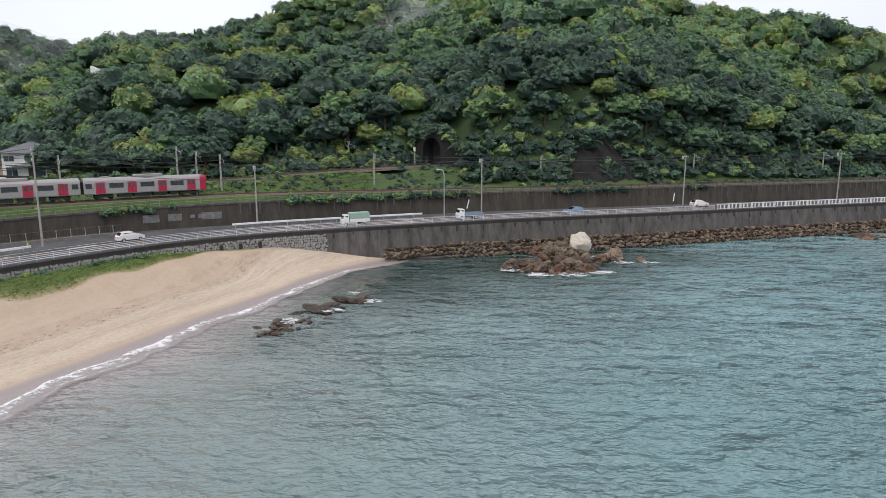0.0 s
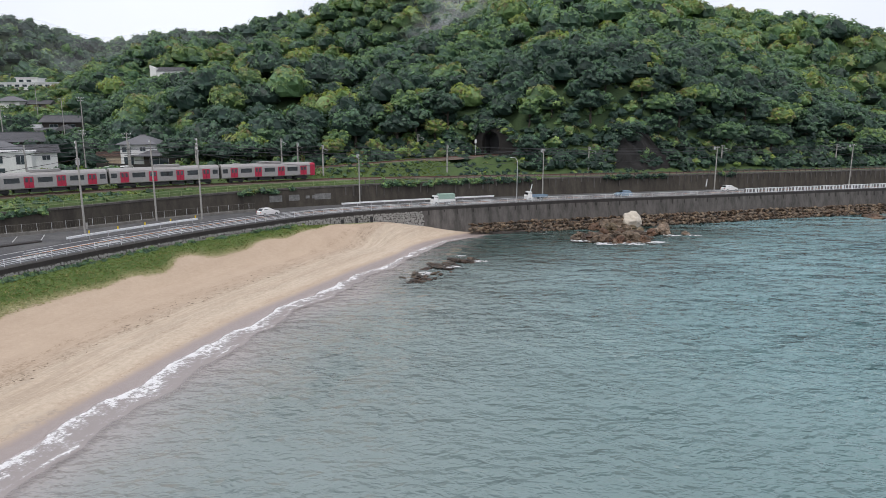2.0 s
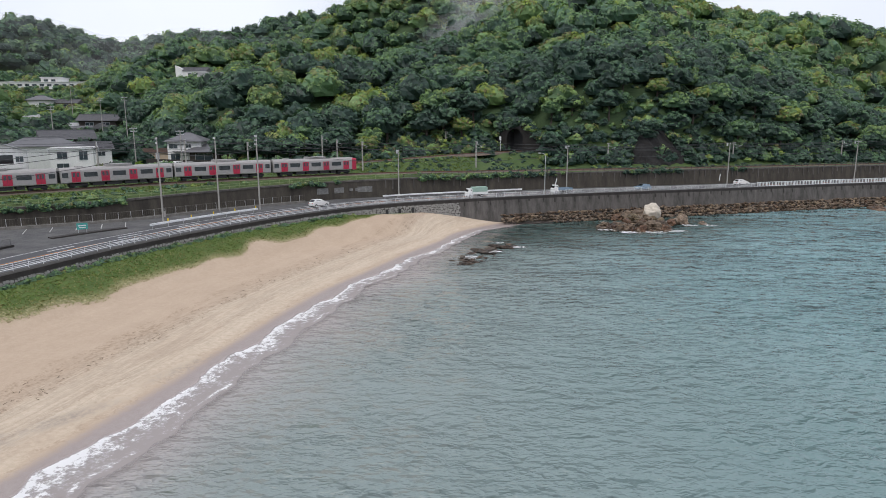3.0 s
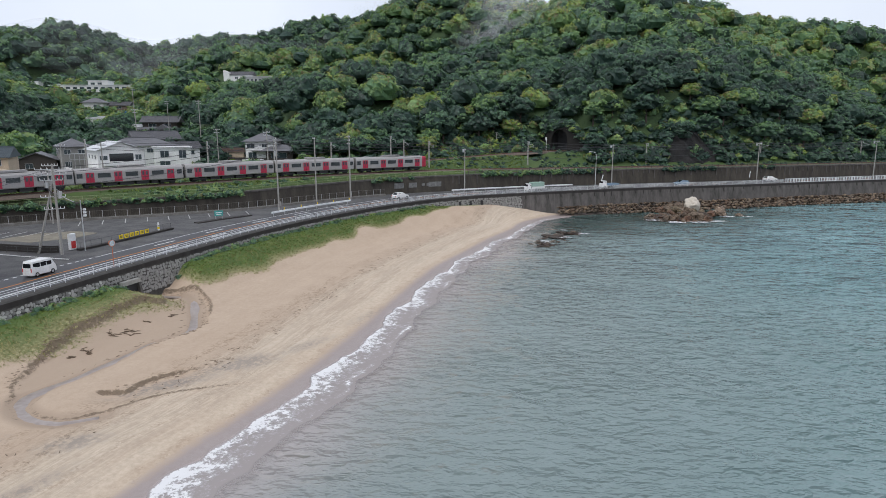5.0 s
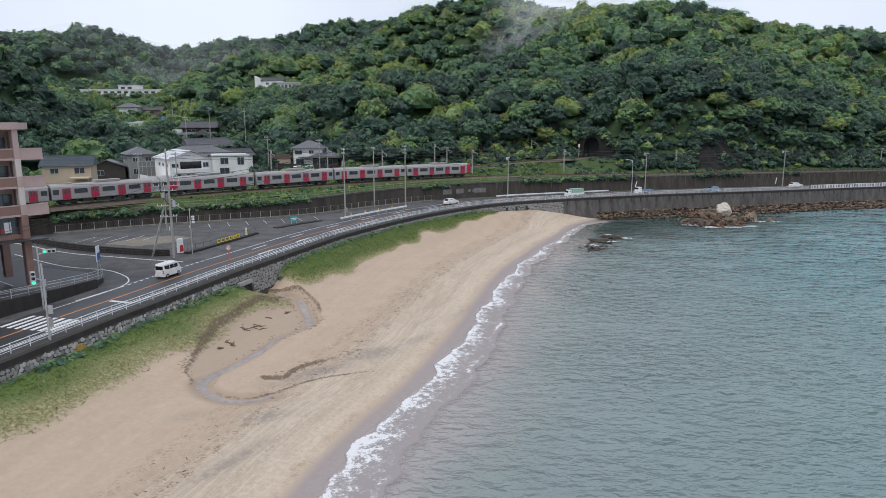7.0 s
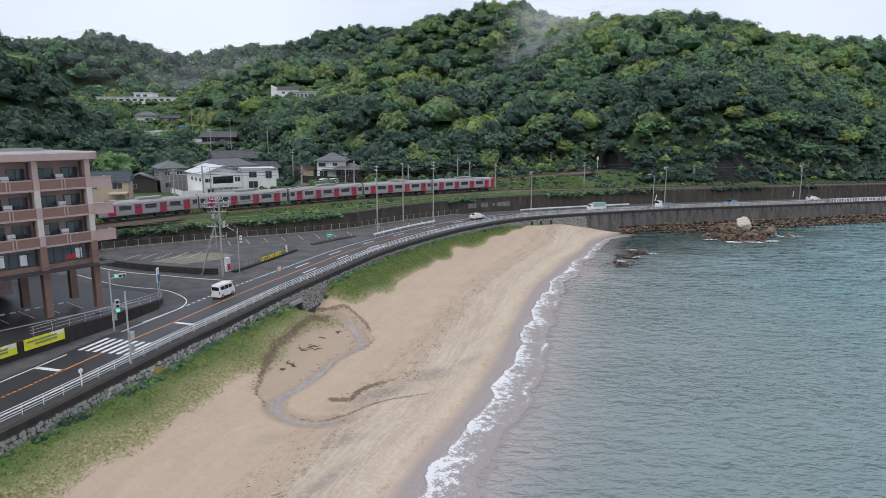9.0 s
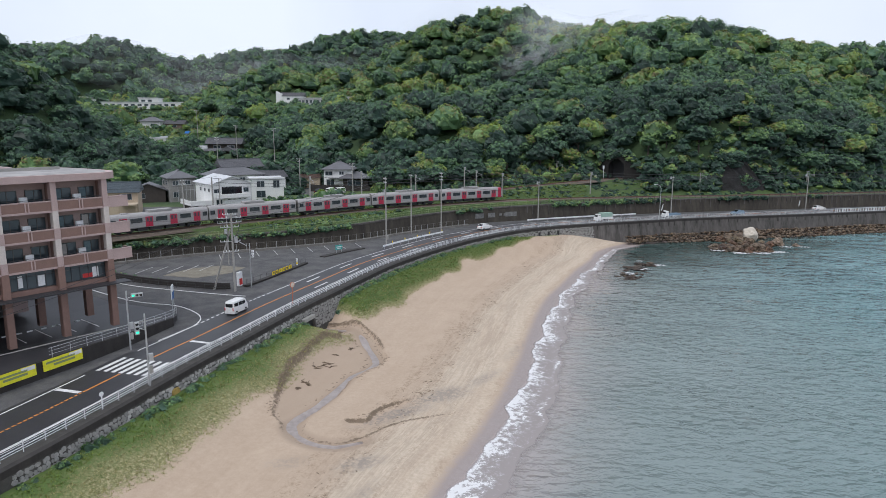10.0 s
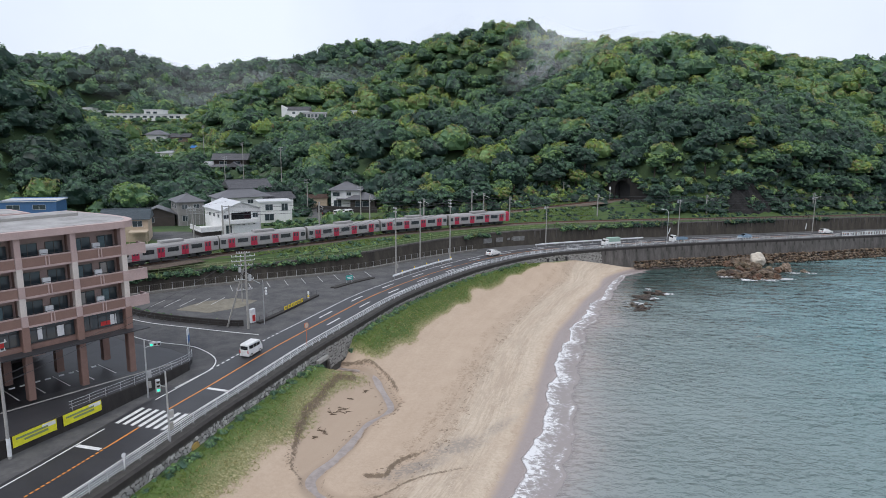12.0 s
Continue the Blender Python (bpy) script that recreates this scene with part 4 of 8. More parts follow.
# ---------- train ----------
def car_body(end=False):
    """A 19.5 m car body along x, rail top at 0: sides, curved shoulders and roof."""
    s = Shape()
    prof = [(-1.38, 1.0), (-1.45, 1.15), (-1.45, 2.9), (-1.40, 3.25), (-1.22, 3.5), (1.22, 3.5), (1.40, 3.25), (1.45, 2.9), (1.45, 1.15), (1.38, 1.0)]
    xs = [-9.75, -9.7, 9.7, 9.75] if not end else [-9.75, -9.7, 9.2, 9.62, 9.75]
    ks = [0.97, 1, 1, 0.97] if not end else [0.97, 1, 1, 0.96, 0.90]
    n = len(prof)
    pts = [(x, y * k, 1.0 + (z - 1.0) * (0.98 if k < 0.95 else 1)) for x, k in zip(xs, ks) for y, z in prof]
    f = [(i * n + j, (i + 1) * n + j, (i + 1) * n + (j + 1) % n, i * n + (j + 1) % n) for i in range(len(xs) - 1) for j in range(n)]
    f += [tuple(range(n)), tuple((len(xs) - 1) * n + j for j in range(n))[::-1]]
    return s.add(pts, f)


def train_car(end=False):
    m = pose(0, 0, 0)
    car = thing("train_car", m, "silver commuter train car with red doors on the track" if not end else "silver end car of a commuter train with a red cab front", "train", "cars of one train")
    part("body", car_body(end), TRAIN_SILVER, car)
    roof = Shape()
    arcs = [(-1.22, 3.5), (-0.9, 3.62), (-0.4, 3.69), (0.4, 3.69), (0.9, 3.62), (1.22, 3.5)]
    n = len(arcs)
    pts = [(x, y, z + 0.004) for x in (-9.7, 9.15 if end else 9.7) for y, z in arcs]
    roof.add(pts, [(j, n + j, n + (j + 1) % n, (j + 1) % n) for j in range(n - 1)] + [tuple(range(n)), tuple(range(n, 2 * n))[::-1]])
    rf = part("roof", roof, TRAIN_ROOF, car, "pale grey curved roof")
    part("air_conditioner", Shape().box((0.3, 0, 3.88), (4.6, 1.7, 0.36), chamfer=0.12), TRAIN_ROOF, rf, "long pale roof unit")
    part("vent", Shape().box((-6.4, 0, 3.76), (1.2, 1.0, 0.16), chamfer=0.08), TRAIN_ROOF, rf)
    for sgn in (-1, 1):
        for x in (-7.27, -2.42, 2.42, 7.27):
            d = part("door", Shape().box((x, sgn * 1.452, 2.06), (1.42, 0.03, 1.86)), TRAIN_RED, car, "red sliding door pair")
            w = Shape()
            for o in (-0.33, 0.33):
                w.box((x + o, sgn * 1.470, 2.45), (0.36, 0.014, 0.72), chamfer=0.0)
            part("door_pane", w, GLASS_ROOM, d)
            part("door_seam", Shape().box((x, sgn * 1.469, 2.06), (0.04, 0.01, 1.84)), TRAIN_DARK, d)
        for x, wd in ((-9.0, 0.95), (-4.85, 2.2), (0.0, 2.2), (4.85, 2.2)) + (() if end else ((9.0, 0.95),)):
            part("window", Shape().box((x, sgn * 1.452, 2.42), (wd, 0.03, 0.82)), GLASS_DARK, car, "dark strip window")
    for x in (-6.8, 6.8):
        b = Shape().box((x, 0, 0.62), (2.9, 2.2, 0.36))
        for wx in (-1.05, 1.05):
            for sy in (-0.55, 0.55):
                b.tube((x + wx, sy - 0.07, 0.43), (x + wx, sy + 0.07, 0.43), 0.43, 0.43, 12)
        part("bogie", b, TRAIN_DARK, car)
    u = Shape()
    for x, l in ((-3.6, 2.0), (-0.9, 2.6), (2.0, 2.2), (4.2, 1.2)):
        u.box((x, 0, 0.68), (l, 2.3, 0.66))
    part("equipment_box", u, TRAIN_DARK, car)
    part("skirt_beam", Shape().box((0, 0, 0.99), (19.2, 2.5, 0.12)), TRAIN_DARK, car)
    if end:
        face = Shape()
        prof = [(-1.47, 0.98), (-1.49, 2.9), (-1.43, 3.3), (-1.24, 3.54), (1.24, 3.54), (1.43, 3.3), (1.49, 2.9), (1.47, 0.98)]
        n = len(prof)
        face.add([(x, y, z) for x, kk in ((8.75, 1.0), (9.55, 1.0), (9.86, 0.93)) for y, z in [(v[0] * kk, v[1]) for v in prof]],
                 [tuple(range(n)), tuple(range(2 * n, 3 * n))[::-1]] + [(m * n + j, m * n + (j + 1) % n, (m + 1) * n + (j + 1) % n, (m + 1) * n + j) for m in (0, 1) for j in range(n)])
        fr = part("cab_front", face, TRAIN_RED, car, "red painted cab front")
        part("windscreen", Shape().box((9.87, 0, 2.55), (0.03, 2.1, 0.95)), GLASS_DARK, fr)
        for sy in (-0.9, 0.9):
            part("tail_lamp", Shape().box((9.88, sy, 1.55), (0.04, 0.3, 0.16)), RAIL_WHITE, fr)
    else:
        part("gangway", Shape().box((10.0, 0, 2.1), (0.5, 1.3, 2.1)), TRAIN_DARK, car, "dark folded gangway")
    return car


def on_track(s_front, s_back):
    a, b = at(NEAR, s_back), at(NEAR, s_front)
    za, zb = float(near_z(a[0])), float(near_z(b[0]))
    dv = Vector((b[0] - a[0], b[1] - a[1], zb - za))
    yaw, pitch = math.atan2(dv.y, dv.x), math.atan2(dv.z, math.hypot(dv.x, dv.y))
    return Matrix.Translation(((a[0] + b[0]) / 2, (a[1] + b[1]) / 2, (za + zb) / 2 + 0.01)) @ Matrix.Rotation(yaw, 4, "Z") @ Matrix.Rotation(-pitch, 4, "Y")


S_TAIL = arc_of(NEAR, -43.5, 119.2)
tail = train_car(True)
tail.matrix_basis = on_track(S_TAIL - 3.2, S_TAIL - 16.8)
mid = train_car(False)
mid.matrix_basis = on_track(S_TAIL - 23.2, S_TAIL - 36.8)
for i in range(2, 6):
    copy_thing(mid, on_track(S_TAIL - 3.2 - 20 * i, S_TAIL - 16.8 - 20 * i))

# ---------- apartment building ----------
BO = Vector((-94.7, 13.0, 6.7))
BYAW = math.atan2(-0.812, -0.584)
BM = Matrix.Translation(BO) @ Matrix.Rotation(BYAW, 4, "Z")
BAY, NB, DEPTH = 5.5, 5, 15.0
FLOORS = (8.1, 11.25, 14.35)
TOP = 17.55
apt = thing("apartment_building", BM, "five-storey pinkish tiled apartment building raised on columns over parking", "building")
LEN = BAY * NB
for i in range(NB + 1):
    x = BAY * i
    part("column", Shape().box((x, -0.45, 4.05), (0.75, 0.9, 8.1), chamfer=0.06), TILE_BROWN, apt, "brown tiled column")
    for f in FLOORS:
        part("upper_column", Shape().box((x, -0.42, f + 2.13), (0.62, 0.8, 1.94 if f < 14 else 2.1), chamfer=0.04), TILE_PALE if f < 14 else TILE_PINK, apt, "pale tiled column")
        part("column_band", Shape().box((x, -0.40, f + 0.58), (0.66, 0.88, 1.16), chamfer=0.04), TILE_PINK, apt)
    part("inner_column", Shape().box((x, -7.0, 2.65), (0.8, 0.8, 5.3)), TILE_BROWN, apt)
for i in range(-1, NB):
    x0, x1 = BAY * i + 0.36, BAY * (i + 1) - 0.36
    if i < 0:
        x0, x1 = -2.6, -0.36
    for f in FLOORS:
        pn = part("balcony_panel", Shape().box(((x0 + x1) / 2, -0.14, f + 0.55), (x1 - x0, 0.16, 0.98)), TILE_BROWN if i >= 0 else TILE_PINK, apt, "brown tiled balcony panel")
        part("rim", Shape().box(((x0 + x1) / 2, -0.14, f + 1.10), (x1 - x0, 0.26, 0.12)).box(((x0 + x1) / 2, -0.14, f + 0.03), (x1 - x0, 0.24, 0.1)), TILE_PINK, pn)
        if i >= 0:
            part("slot_frame", Shape().box(((x0 + x1) / 2 - 0.16, -0.10, f + 0.56), (0.12, 0.26, 1.0)).box(((x0 + x1) / 2 + 0.16, -0.10, f + 0.56), (0.12, 0.26, 1.0)), TILE_PINK, pn)
for f in FLOORS:
    part("balcony_slab", Shape().box((LEN / 2 - 1.3, -0.9, f - 0.06), (LEN + 2.6, 1.75, 0.16)), TILE_PINK, apt)
    part("end_panel", Shape().box((-2.52, -1.0, f + 0.55), (0.16, 1.9, 1.1)), TILE_PINK, apt)
part("upper_wall", Shape().prism([(-0.2, -1.75), (LEN + 0.2, -1.75), (LEN + 0.2, -DEPTH), (-0.2, -DEPTH)], 8.0, TOP), TILE_PINK_SHADED, apt, "pinkish tiled wall behind the balconies, shade put into its colour")
part("roof_slab", Shape().prism([(1.0, 0.45), (LEN + 1, 0.45), (LEN + 1, -DEPTH - 0.5), (-0.4, -DEPTH - 0.5), (-1.2, -12), (-1.8, -9), (-2.2, -6), (-2.3, -3.6), (-2.1, -2.0), (-1.6, -0.9), (-0.9, -0.1), (0.0, 0.35)], TOP, TOP + 0.75), TILE_PINK, apt, "pinkish overhanging roof edge")
part("roof_surface", Shape().prism([(1.0, -0.3), (LEN + 0.6, -0.3), (LEN + 0.6, -DEPTH), (0.1, -DEPTH), (-0.6, -12), (-1.2, -9), (-1.55, -6), (-1.6, -3.8), (-1.4, -2.4), (-1.0, -1.5), (-0.4, -0.8), (0.3, -0.4)], TOP + 0.7, TOP + 0.78), ROOF_GREY, apt, "flat grey roof covering")
part("roof_kerb", Shape().sweep(np.array([(1.0, -9.0), (10.0, -9.0)]), [TOP + 0.78] * 2, [(-0.15, 0), (0.15, 0), (0.15, 0.35), (-0.15, 0.35)]), PALE_CONCRETE, apt)
part("rear_block", Shape().prism([(4.0, -DEPTH), (LEN + 1, -DEPTH), (LEN + 1, -DEPTH - 11), (8.0, -DEPTH - 11), (4.2, -DEPTH - 6)], 0, TOP + 0.9), TILE_PINK, apt)
part("rear_roof", Shape().prism([(4.6, -DEPTH - 0.6), (LEN + 0.6, -DEPTH - 0.6), (LEN + 0.6, -DEPTH - 10.5), (8.3, -DEPTH - 10.5), (4.8, -DEPTH - 5.8)], TOP + 0.9, TOP + 0.95), ROOF_GREY, apt)
for i in range(NB):
    for f in FLOORS:
        for o, wd in ((1.35, 1.7), (4.0, 1.9)):
            w = part("window", Shape().box((BAY * i + o, -1.72, f + 1.25), (wd, 0.1, 2.1)), GLASS_ROOM, apt, "sliding balcony window")
            fr = Shape()
            for q in (-wd / 2, 0, wd / 2):
                fr.box((BAY * i + o + q, -1.68, f + 1.25), (0.06, 0.1, 2.1))
            for q in (0.22, 2.3):
                fr.box((BAY * i + o, -1.68, f + q), (wd, 0.1, 0.06))
            part("frame", fr, BRONZE, w)
            if (i + int(f)) % 3:
                part("curtain", Shape().box((BAY * i + o + wd * 0.24, -1.655, f + 1.25), (wd * 0.40, 0.012, 1.9)), TEAL_CLOTH if (i + int(o) + int(f)) % 4 else PALE_CONCRETE, w, "drawn curtain behind the glass")
        part("divider", Shape().box((BAY * i + 0.15, -1.1, f + 1.5), (0.12, 1.3, 2.9)), TILE_BROWN, apt)
        part("air_conditioner", Shape().box((BAY * i + 2.65, -1.15, f + 1.28), (0.82, 0.32, 0.66), chamfer=0.04), RAIL_WHITE, apt, "white outdoor air conditioner unit")
        rl = Shape()
        rl.tube((BAY * i + 0.4, -0.14, f + 1.32), (BAY * i + BAY - 0.4, -0.14, f + 1.32), 0.025, n=6)
        for q in range(1, 5):
            rl.tube((BAY * i + q * 1.1, -0.14, f + 1.1), (BAY * i + q * 1.1, -0.14, f + 1.32), 0.018, n=5)
        part("handrail", rl, DARK_STEEL, apt)
    sp = part("shop_glazing", Shape().box((BAY * i + BAY / 2, -0.95, 7.0), (BAY - 0.75, 0.08, 2.0)), GLASS_ROOM, apt, "wide dark glazing of the first floor")
    fr = Shape()
    for q in range(6):
        fr.box((BAY * i + 0.4 + q * (BAY - 0.8) / 5, -0.9, 7.0), (0.06, 0.08, 2.0))
    for q in (6.0, 7.4, 8.0):
        fr.box((BAY * i + BAY / 2, -0.9, q), (BAY - 0.75, 0.08, 0.06))
    part("frame", fr, DARK_STEEL, sp)
    for q, (dx, dz, w_, h_, mt) in enumerate(((1.5, 6.75, 0.7, 1.2, RAIL_WHITE), (2.4, 6.45, 1.1, 0.5, RED), (3.6, 6.9, 0.5, 1.3, RAIL_WHITE))):
        if (i + q) % 3 != 2:
            part("display", Shape().box((BAY * i + dx + 0.3 * (i % 2), -0.902, dz), (w_, 0.012, h_), chamfer=0.0), mt, sp, "board standing behind the glass")
    part("spandrel", Shape().box((BAY * i + BAY / 2, -0.75, 5.7), (BAY - 0.7, 0.5, 0.55)), TILE_BROWN, apt)
part("first_floor_slab", Shape().box((LEN / 2, -DEPTH / 2 - 0.3, 5.25), (LEN, DEPTH - 0.8, 0.3)), TILE_BROWN, apt)
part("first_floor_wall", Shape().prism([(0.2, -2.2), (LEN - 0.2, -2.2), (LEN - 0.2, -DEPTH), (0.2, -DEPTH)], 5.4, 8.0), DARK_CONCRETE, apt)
part("canopy", Shape().box((LEN / 2 - 0.8, 0.3, 5.35), (LEN + 1.8, 1.9, 0.12)), DARK_STEEL, apt, "thin dark canopy along the front")
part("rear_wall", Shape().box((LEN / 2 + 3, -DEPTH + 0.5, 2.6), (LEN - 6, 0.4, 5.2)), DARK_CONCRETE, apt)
part("stair_core", Shape().box((LEN - 8, -8.5, 2.6), (7, 6, 5.2)), TILE_BROWN, apt)

# parking deck in front of the building, with its wall along the road
DECK = [(-106, -24), (-100.6, -12), (-96.6, -2.0), (-94.2, 4.0), (-91.8, 11.5), (-90.3, 18.0), (-90.9, 20.8), (-95.5, 24.5), (-103, 27.0), (-117, 36), (-128, 24), (-118, -14)]
DZ = [6.7, 6.7, 6.7, 6.7, 6.5, 6.0, 5.75, 5.6, 5.6, 6.0, 6.7, 6.7]
deck = tagged(new("parking_deck", Shape().prism(DECK, 4.5, DZ).mesh("parking_deck", [ASPHALT])), "raised asphalt parking deck beside the road", "parking", kind="structure")
dl = smooth_line(DECK[:6], 1.0)
part("deck_wall", Shape().sweep(dl, np.interp(dl[:, 1], [-24, 4, 18], [6.72, 6.72, 6.05]), [(-0.25, -2.6), (-0.22, 0.15), (0.1, 0.15), (0.1, -2.6)]), DARK_CONCRETE, deck, "streaked dark concrete wall")

# ---------- woodland ----------
rng = np.random.default_rng(7)


def crown(n, blobs, seed, leaf=0.3, flat=0.5, grid=(13, 7), fan=5):
    """Leaf clumps of a unit crown (radius about 1): star-shaped sprays of drooping leaves over a lumpy heart of boughs."""
    r = np.random.default_rng(seed)
    k = np.arange(blobs) + 0.5
    el = np.arccos(1 - 1.12 * k / blobs)
    az = k * 2.399963 + r.uniform(0, 1, blobs)
    rad = r.uniform(0.58, 0.84, blobs)
    c = np.stack([np.sin(el) * np.cos(az) * rad, np.sin(el) * np.sin(az) * rad, np.cos(el) * rad * 0.86 + 0.16 + r.uniform(-0.07, 0.07, blobs)], 1)
    br = r.uniform(0.62, 1.15, blobs) * 1.25 / math.sqrt(blobs)
    ax = np.array([1.08, 1.08, flat])
    m = n // fan
    b = r.choice(blobs, m, p=br ** 2 / (br ** 2).sum())
    v = r.normal(size=(m, 3))
    v[:, 2] = np.abs(v[:, 2]) * 1.1 - 0.2
    v /= np.linalg.norm(v, axis=1)[:, None]
    p = c[b] + v * br[b][:, None] * r.uniform(0.88, 1.2, m)[:, None] * ax
    nrm = v + r.normal(size=(m, 3)) * 0.22 + np.array([0, 0, 0.35])
    nrm /= np.linalg.norm(nrm, axis=1)[:, None]
    a = np.cross(nrm, r.normal(size=(m, 3)))
    a /= np.linalg.norm(a, axis=1)[:, None]
    bb = np.cross(nrm, a)
    size = leaf * r.uniform(0.6, 1.4, m)
    tri = []
    for i in range(fan):
        th = 6.2832 * i / fan + r.uniform(-0.3, 0.3, m)
        d1, d2 = (a * np.cos(th + q)[:, None] + bb * np.sin(th + q)[:, None] for q in (-0.42, 0.42))
        reach = (size * r.uniform(0.75, 1.25, m))[:, None]
        drop_ = nrm * reach * r.uniform(0.05, 0.5, m)[:, None]
        tri.append(np.stack([p - (d1 + d2) * reach * 0.1, p + d1 * reach - drop_, p + d2 * reach - drop_], 1))
    verts = np.stack(tri, 1).reshape(-1, 3)
    faces = np.arange(len(verts)).reshape(-1, 3)
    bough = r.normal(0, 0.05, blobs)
    # fresh shoots lighten the tips; light on bough tops is put into the tone too
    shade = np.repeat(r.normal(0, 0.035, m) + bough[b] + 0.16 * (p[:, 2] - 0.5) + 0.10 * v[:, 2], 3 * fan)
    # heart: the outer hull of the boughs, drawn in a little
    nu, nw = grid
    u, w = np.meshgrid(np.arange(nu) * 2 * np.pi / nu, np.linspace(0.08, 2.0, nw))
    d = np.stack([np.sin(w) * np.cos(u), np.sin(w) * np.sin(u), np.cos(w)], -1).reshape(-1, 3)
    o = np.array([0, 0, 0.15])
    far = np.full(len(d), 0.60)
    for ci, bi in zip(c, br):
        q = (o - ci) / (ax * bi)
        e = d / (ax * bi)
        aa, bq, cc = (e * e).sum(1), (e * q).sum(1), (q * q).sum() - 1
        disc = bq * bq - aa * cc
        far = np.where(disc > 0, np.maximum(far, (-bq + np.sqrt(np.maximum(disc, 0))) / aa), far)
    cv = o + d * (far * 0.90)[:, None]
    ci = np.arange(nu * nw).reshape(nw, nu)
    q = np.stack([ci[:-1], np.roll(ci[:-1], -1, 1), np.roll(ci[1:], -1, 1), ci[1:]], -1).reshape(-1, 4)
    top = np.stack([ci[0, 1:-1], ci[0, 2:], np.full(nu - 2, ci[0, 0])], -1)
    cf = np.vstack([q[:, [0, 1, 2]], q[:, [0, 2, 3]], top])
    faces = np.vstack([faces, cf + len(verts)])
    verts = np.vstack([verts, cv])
    # the heart's low tone puts the shade between the sprays into the colour
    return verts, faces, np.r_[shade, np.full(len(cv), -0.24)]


def scatter(x0, x1, y0, y1, gap):
    n = int((x1 - x0) / gap), int((y1 - y0) / gap)
    gxx, gyy = np.meshgrid(np.linspace(x0, x1, n[0]), np.linspace(y0, y1, n[1]))
    gxx = gxx + np.where(np.arange(n[1]) % 2, gap / 2, 0)[:, None]
    return (gxx + rng.uniform(-0.42, 0.42, gxx.shape) * gap).ravel(), (gyy + rng.uniform(-0.42, 0.42, gyy.shape) * gap).ravel()


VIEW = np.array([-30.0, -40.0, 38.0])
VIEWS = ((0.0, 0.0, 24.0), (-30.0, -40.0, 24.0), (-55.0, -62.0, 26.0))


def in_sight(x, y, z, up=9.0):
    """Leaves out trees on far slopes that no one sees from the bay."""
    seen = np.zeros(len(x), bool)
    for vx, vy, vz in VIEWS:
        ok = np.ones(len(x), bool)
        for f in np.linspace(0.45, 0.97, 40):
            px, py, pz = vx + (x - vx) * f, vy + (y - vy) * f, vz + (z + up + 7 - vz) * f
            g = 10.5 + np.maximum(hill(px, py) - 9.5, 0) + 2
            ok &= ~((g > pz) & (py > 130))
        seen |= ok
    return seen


def tones(x, y, n):
    """Leaf tone per tree: mixed greens, yellower on the front spur, a dark stand of conifers on the slope behind."""
    kind = rng.uniform(size=n) + 0.12 * fuzz(x, y, 30, 2)
    t = np.where(kind < 0.24, rng.uniform(0.05, 0.2, n), np.where(kind < 0.72, rng.uniform(0.22, 0.44, n), rng.uniform(0.50, 0.80, n)))
    front = np.exp(-((x + 55) / 55) ** 2 - ((y - 165) / 30) ** 2)
    # darker lower slopes: shade under the crowns is put into the tone
    t = np.clip(np.where((y < 240) & (y > 128), t * np.interp(y, [150, 240], [0.32, 0.75]), t), 0, 0.84)
    fresh = rng.uniform(size=n) < np.where(y < 240, 0.08 + 0.16 * front, 0.10)
    t = np.where(fresh, rng.uniform(0.66, 0.86, n), t)
    odd = rng.uniform(size=n)
    t = np.where((odd < 0.15 * front), 0.93, t)
    t = np.where(odd > 0.985, 0.985, t)
    t = np.where(y < 128, np.maximum(t, 0.40), t)
    dark = np.exp(-((x + 30) / 28) ** 2 - ((y - 288) / 34) ** 2) + 0.12 * fuzz(x, y, 12, 1) > 0.55
    # yellower greens behind, with the mist's lift put into the tone
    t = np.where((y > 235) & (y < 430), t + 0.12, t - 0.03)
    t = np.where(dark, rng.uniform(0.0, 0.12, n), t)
    # bluer far ridge: haze put into the tone
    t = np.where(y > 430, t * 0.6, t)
    return np.clip(t, 0, 1)


def forest(name, x, y, size, tall, variants, label):
    CROWNS.extend(zip(x, y, size * np.where(y < 235, 0.40, 0.6)))
    z = ground(x, y)[0]
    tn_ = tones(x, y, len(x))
    VV, FF, TT = [], [], []
    base_i = 0
    pick = rng.integers(0, len(variants), len(x))
    yaw = rng.uniform(0, 6.28, len(x))
    for i in range(len(x)):
        v, f, sh = variants[pick[i]]
        ca, sa = math.cos(yaw[i]), math.sin(yaw[i])
        s, h = size[i], tall[i]
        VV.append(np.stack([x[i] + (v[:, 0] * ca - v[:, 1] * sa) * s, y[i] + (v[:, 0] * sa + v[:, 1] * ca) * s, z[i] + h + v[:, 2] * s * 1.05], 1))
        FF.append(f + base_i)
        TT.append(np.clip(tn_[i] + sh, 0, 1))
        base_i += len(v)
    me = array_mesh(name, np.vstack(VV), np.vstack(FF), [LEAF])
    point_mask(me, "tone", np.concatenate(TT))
    tagged(new(name, me), label, "woodland", kind="stuff")
    return base_i


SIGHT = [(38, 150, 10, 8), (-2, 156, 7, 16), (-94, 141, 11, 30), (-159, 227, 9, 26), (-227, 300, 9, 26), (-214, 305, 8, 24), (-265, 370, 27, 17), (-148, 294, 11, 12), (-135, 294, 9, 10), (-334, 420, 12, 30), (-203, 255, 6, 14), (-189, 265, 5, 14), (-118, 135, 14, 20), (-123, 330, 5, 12)]


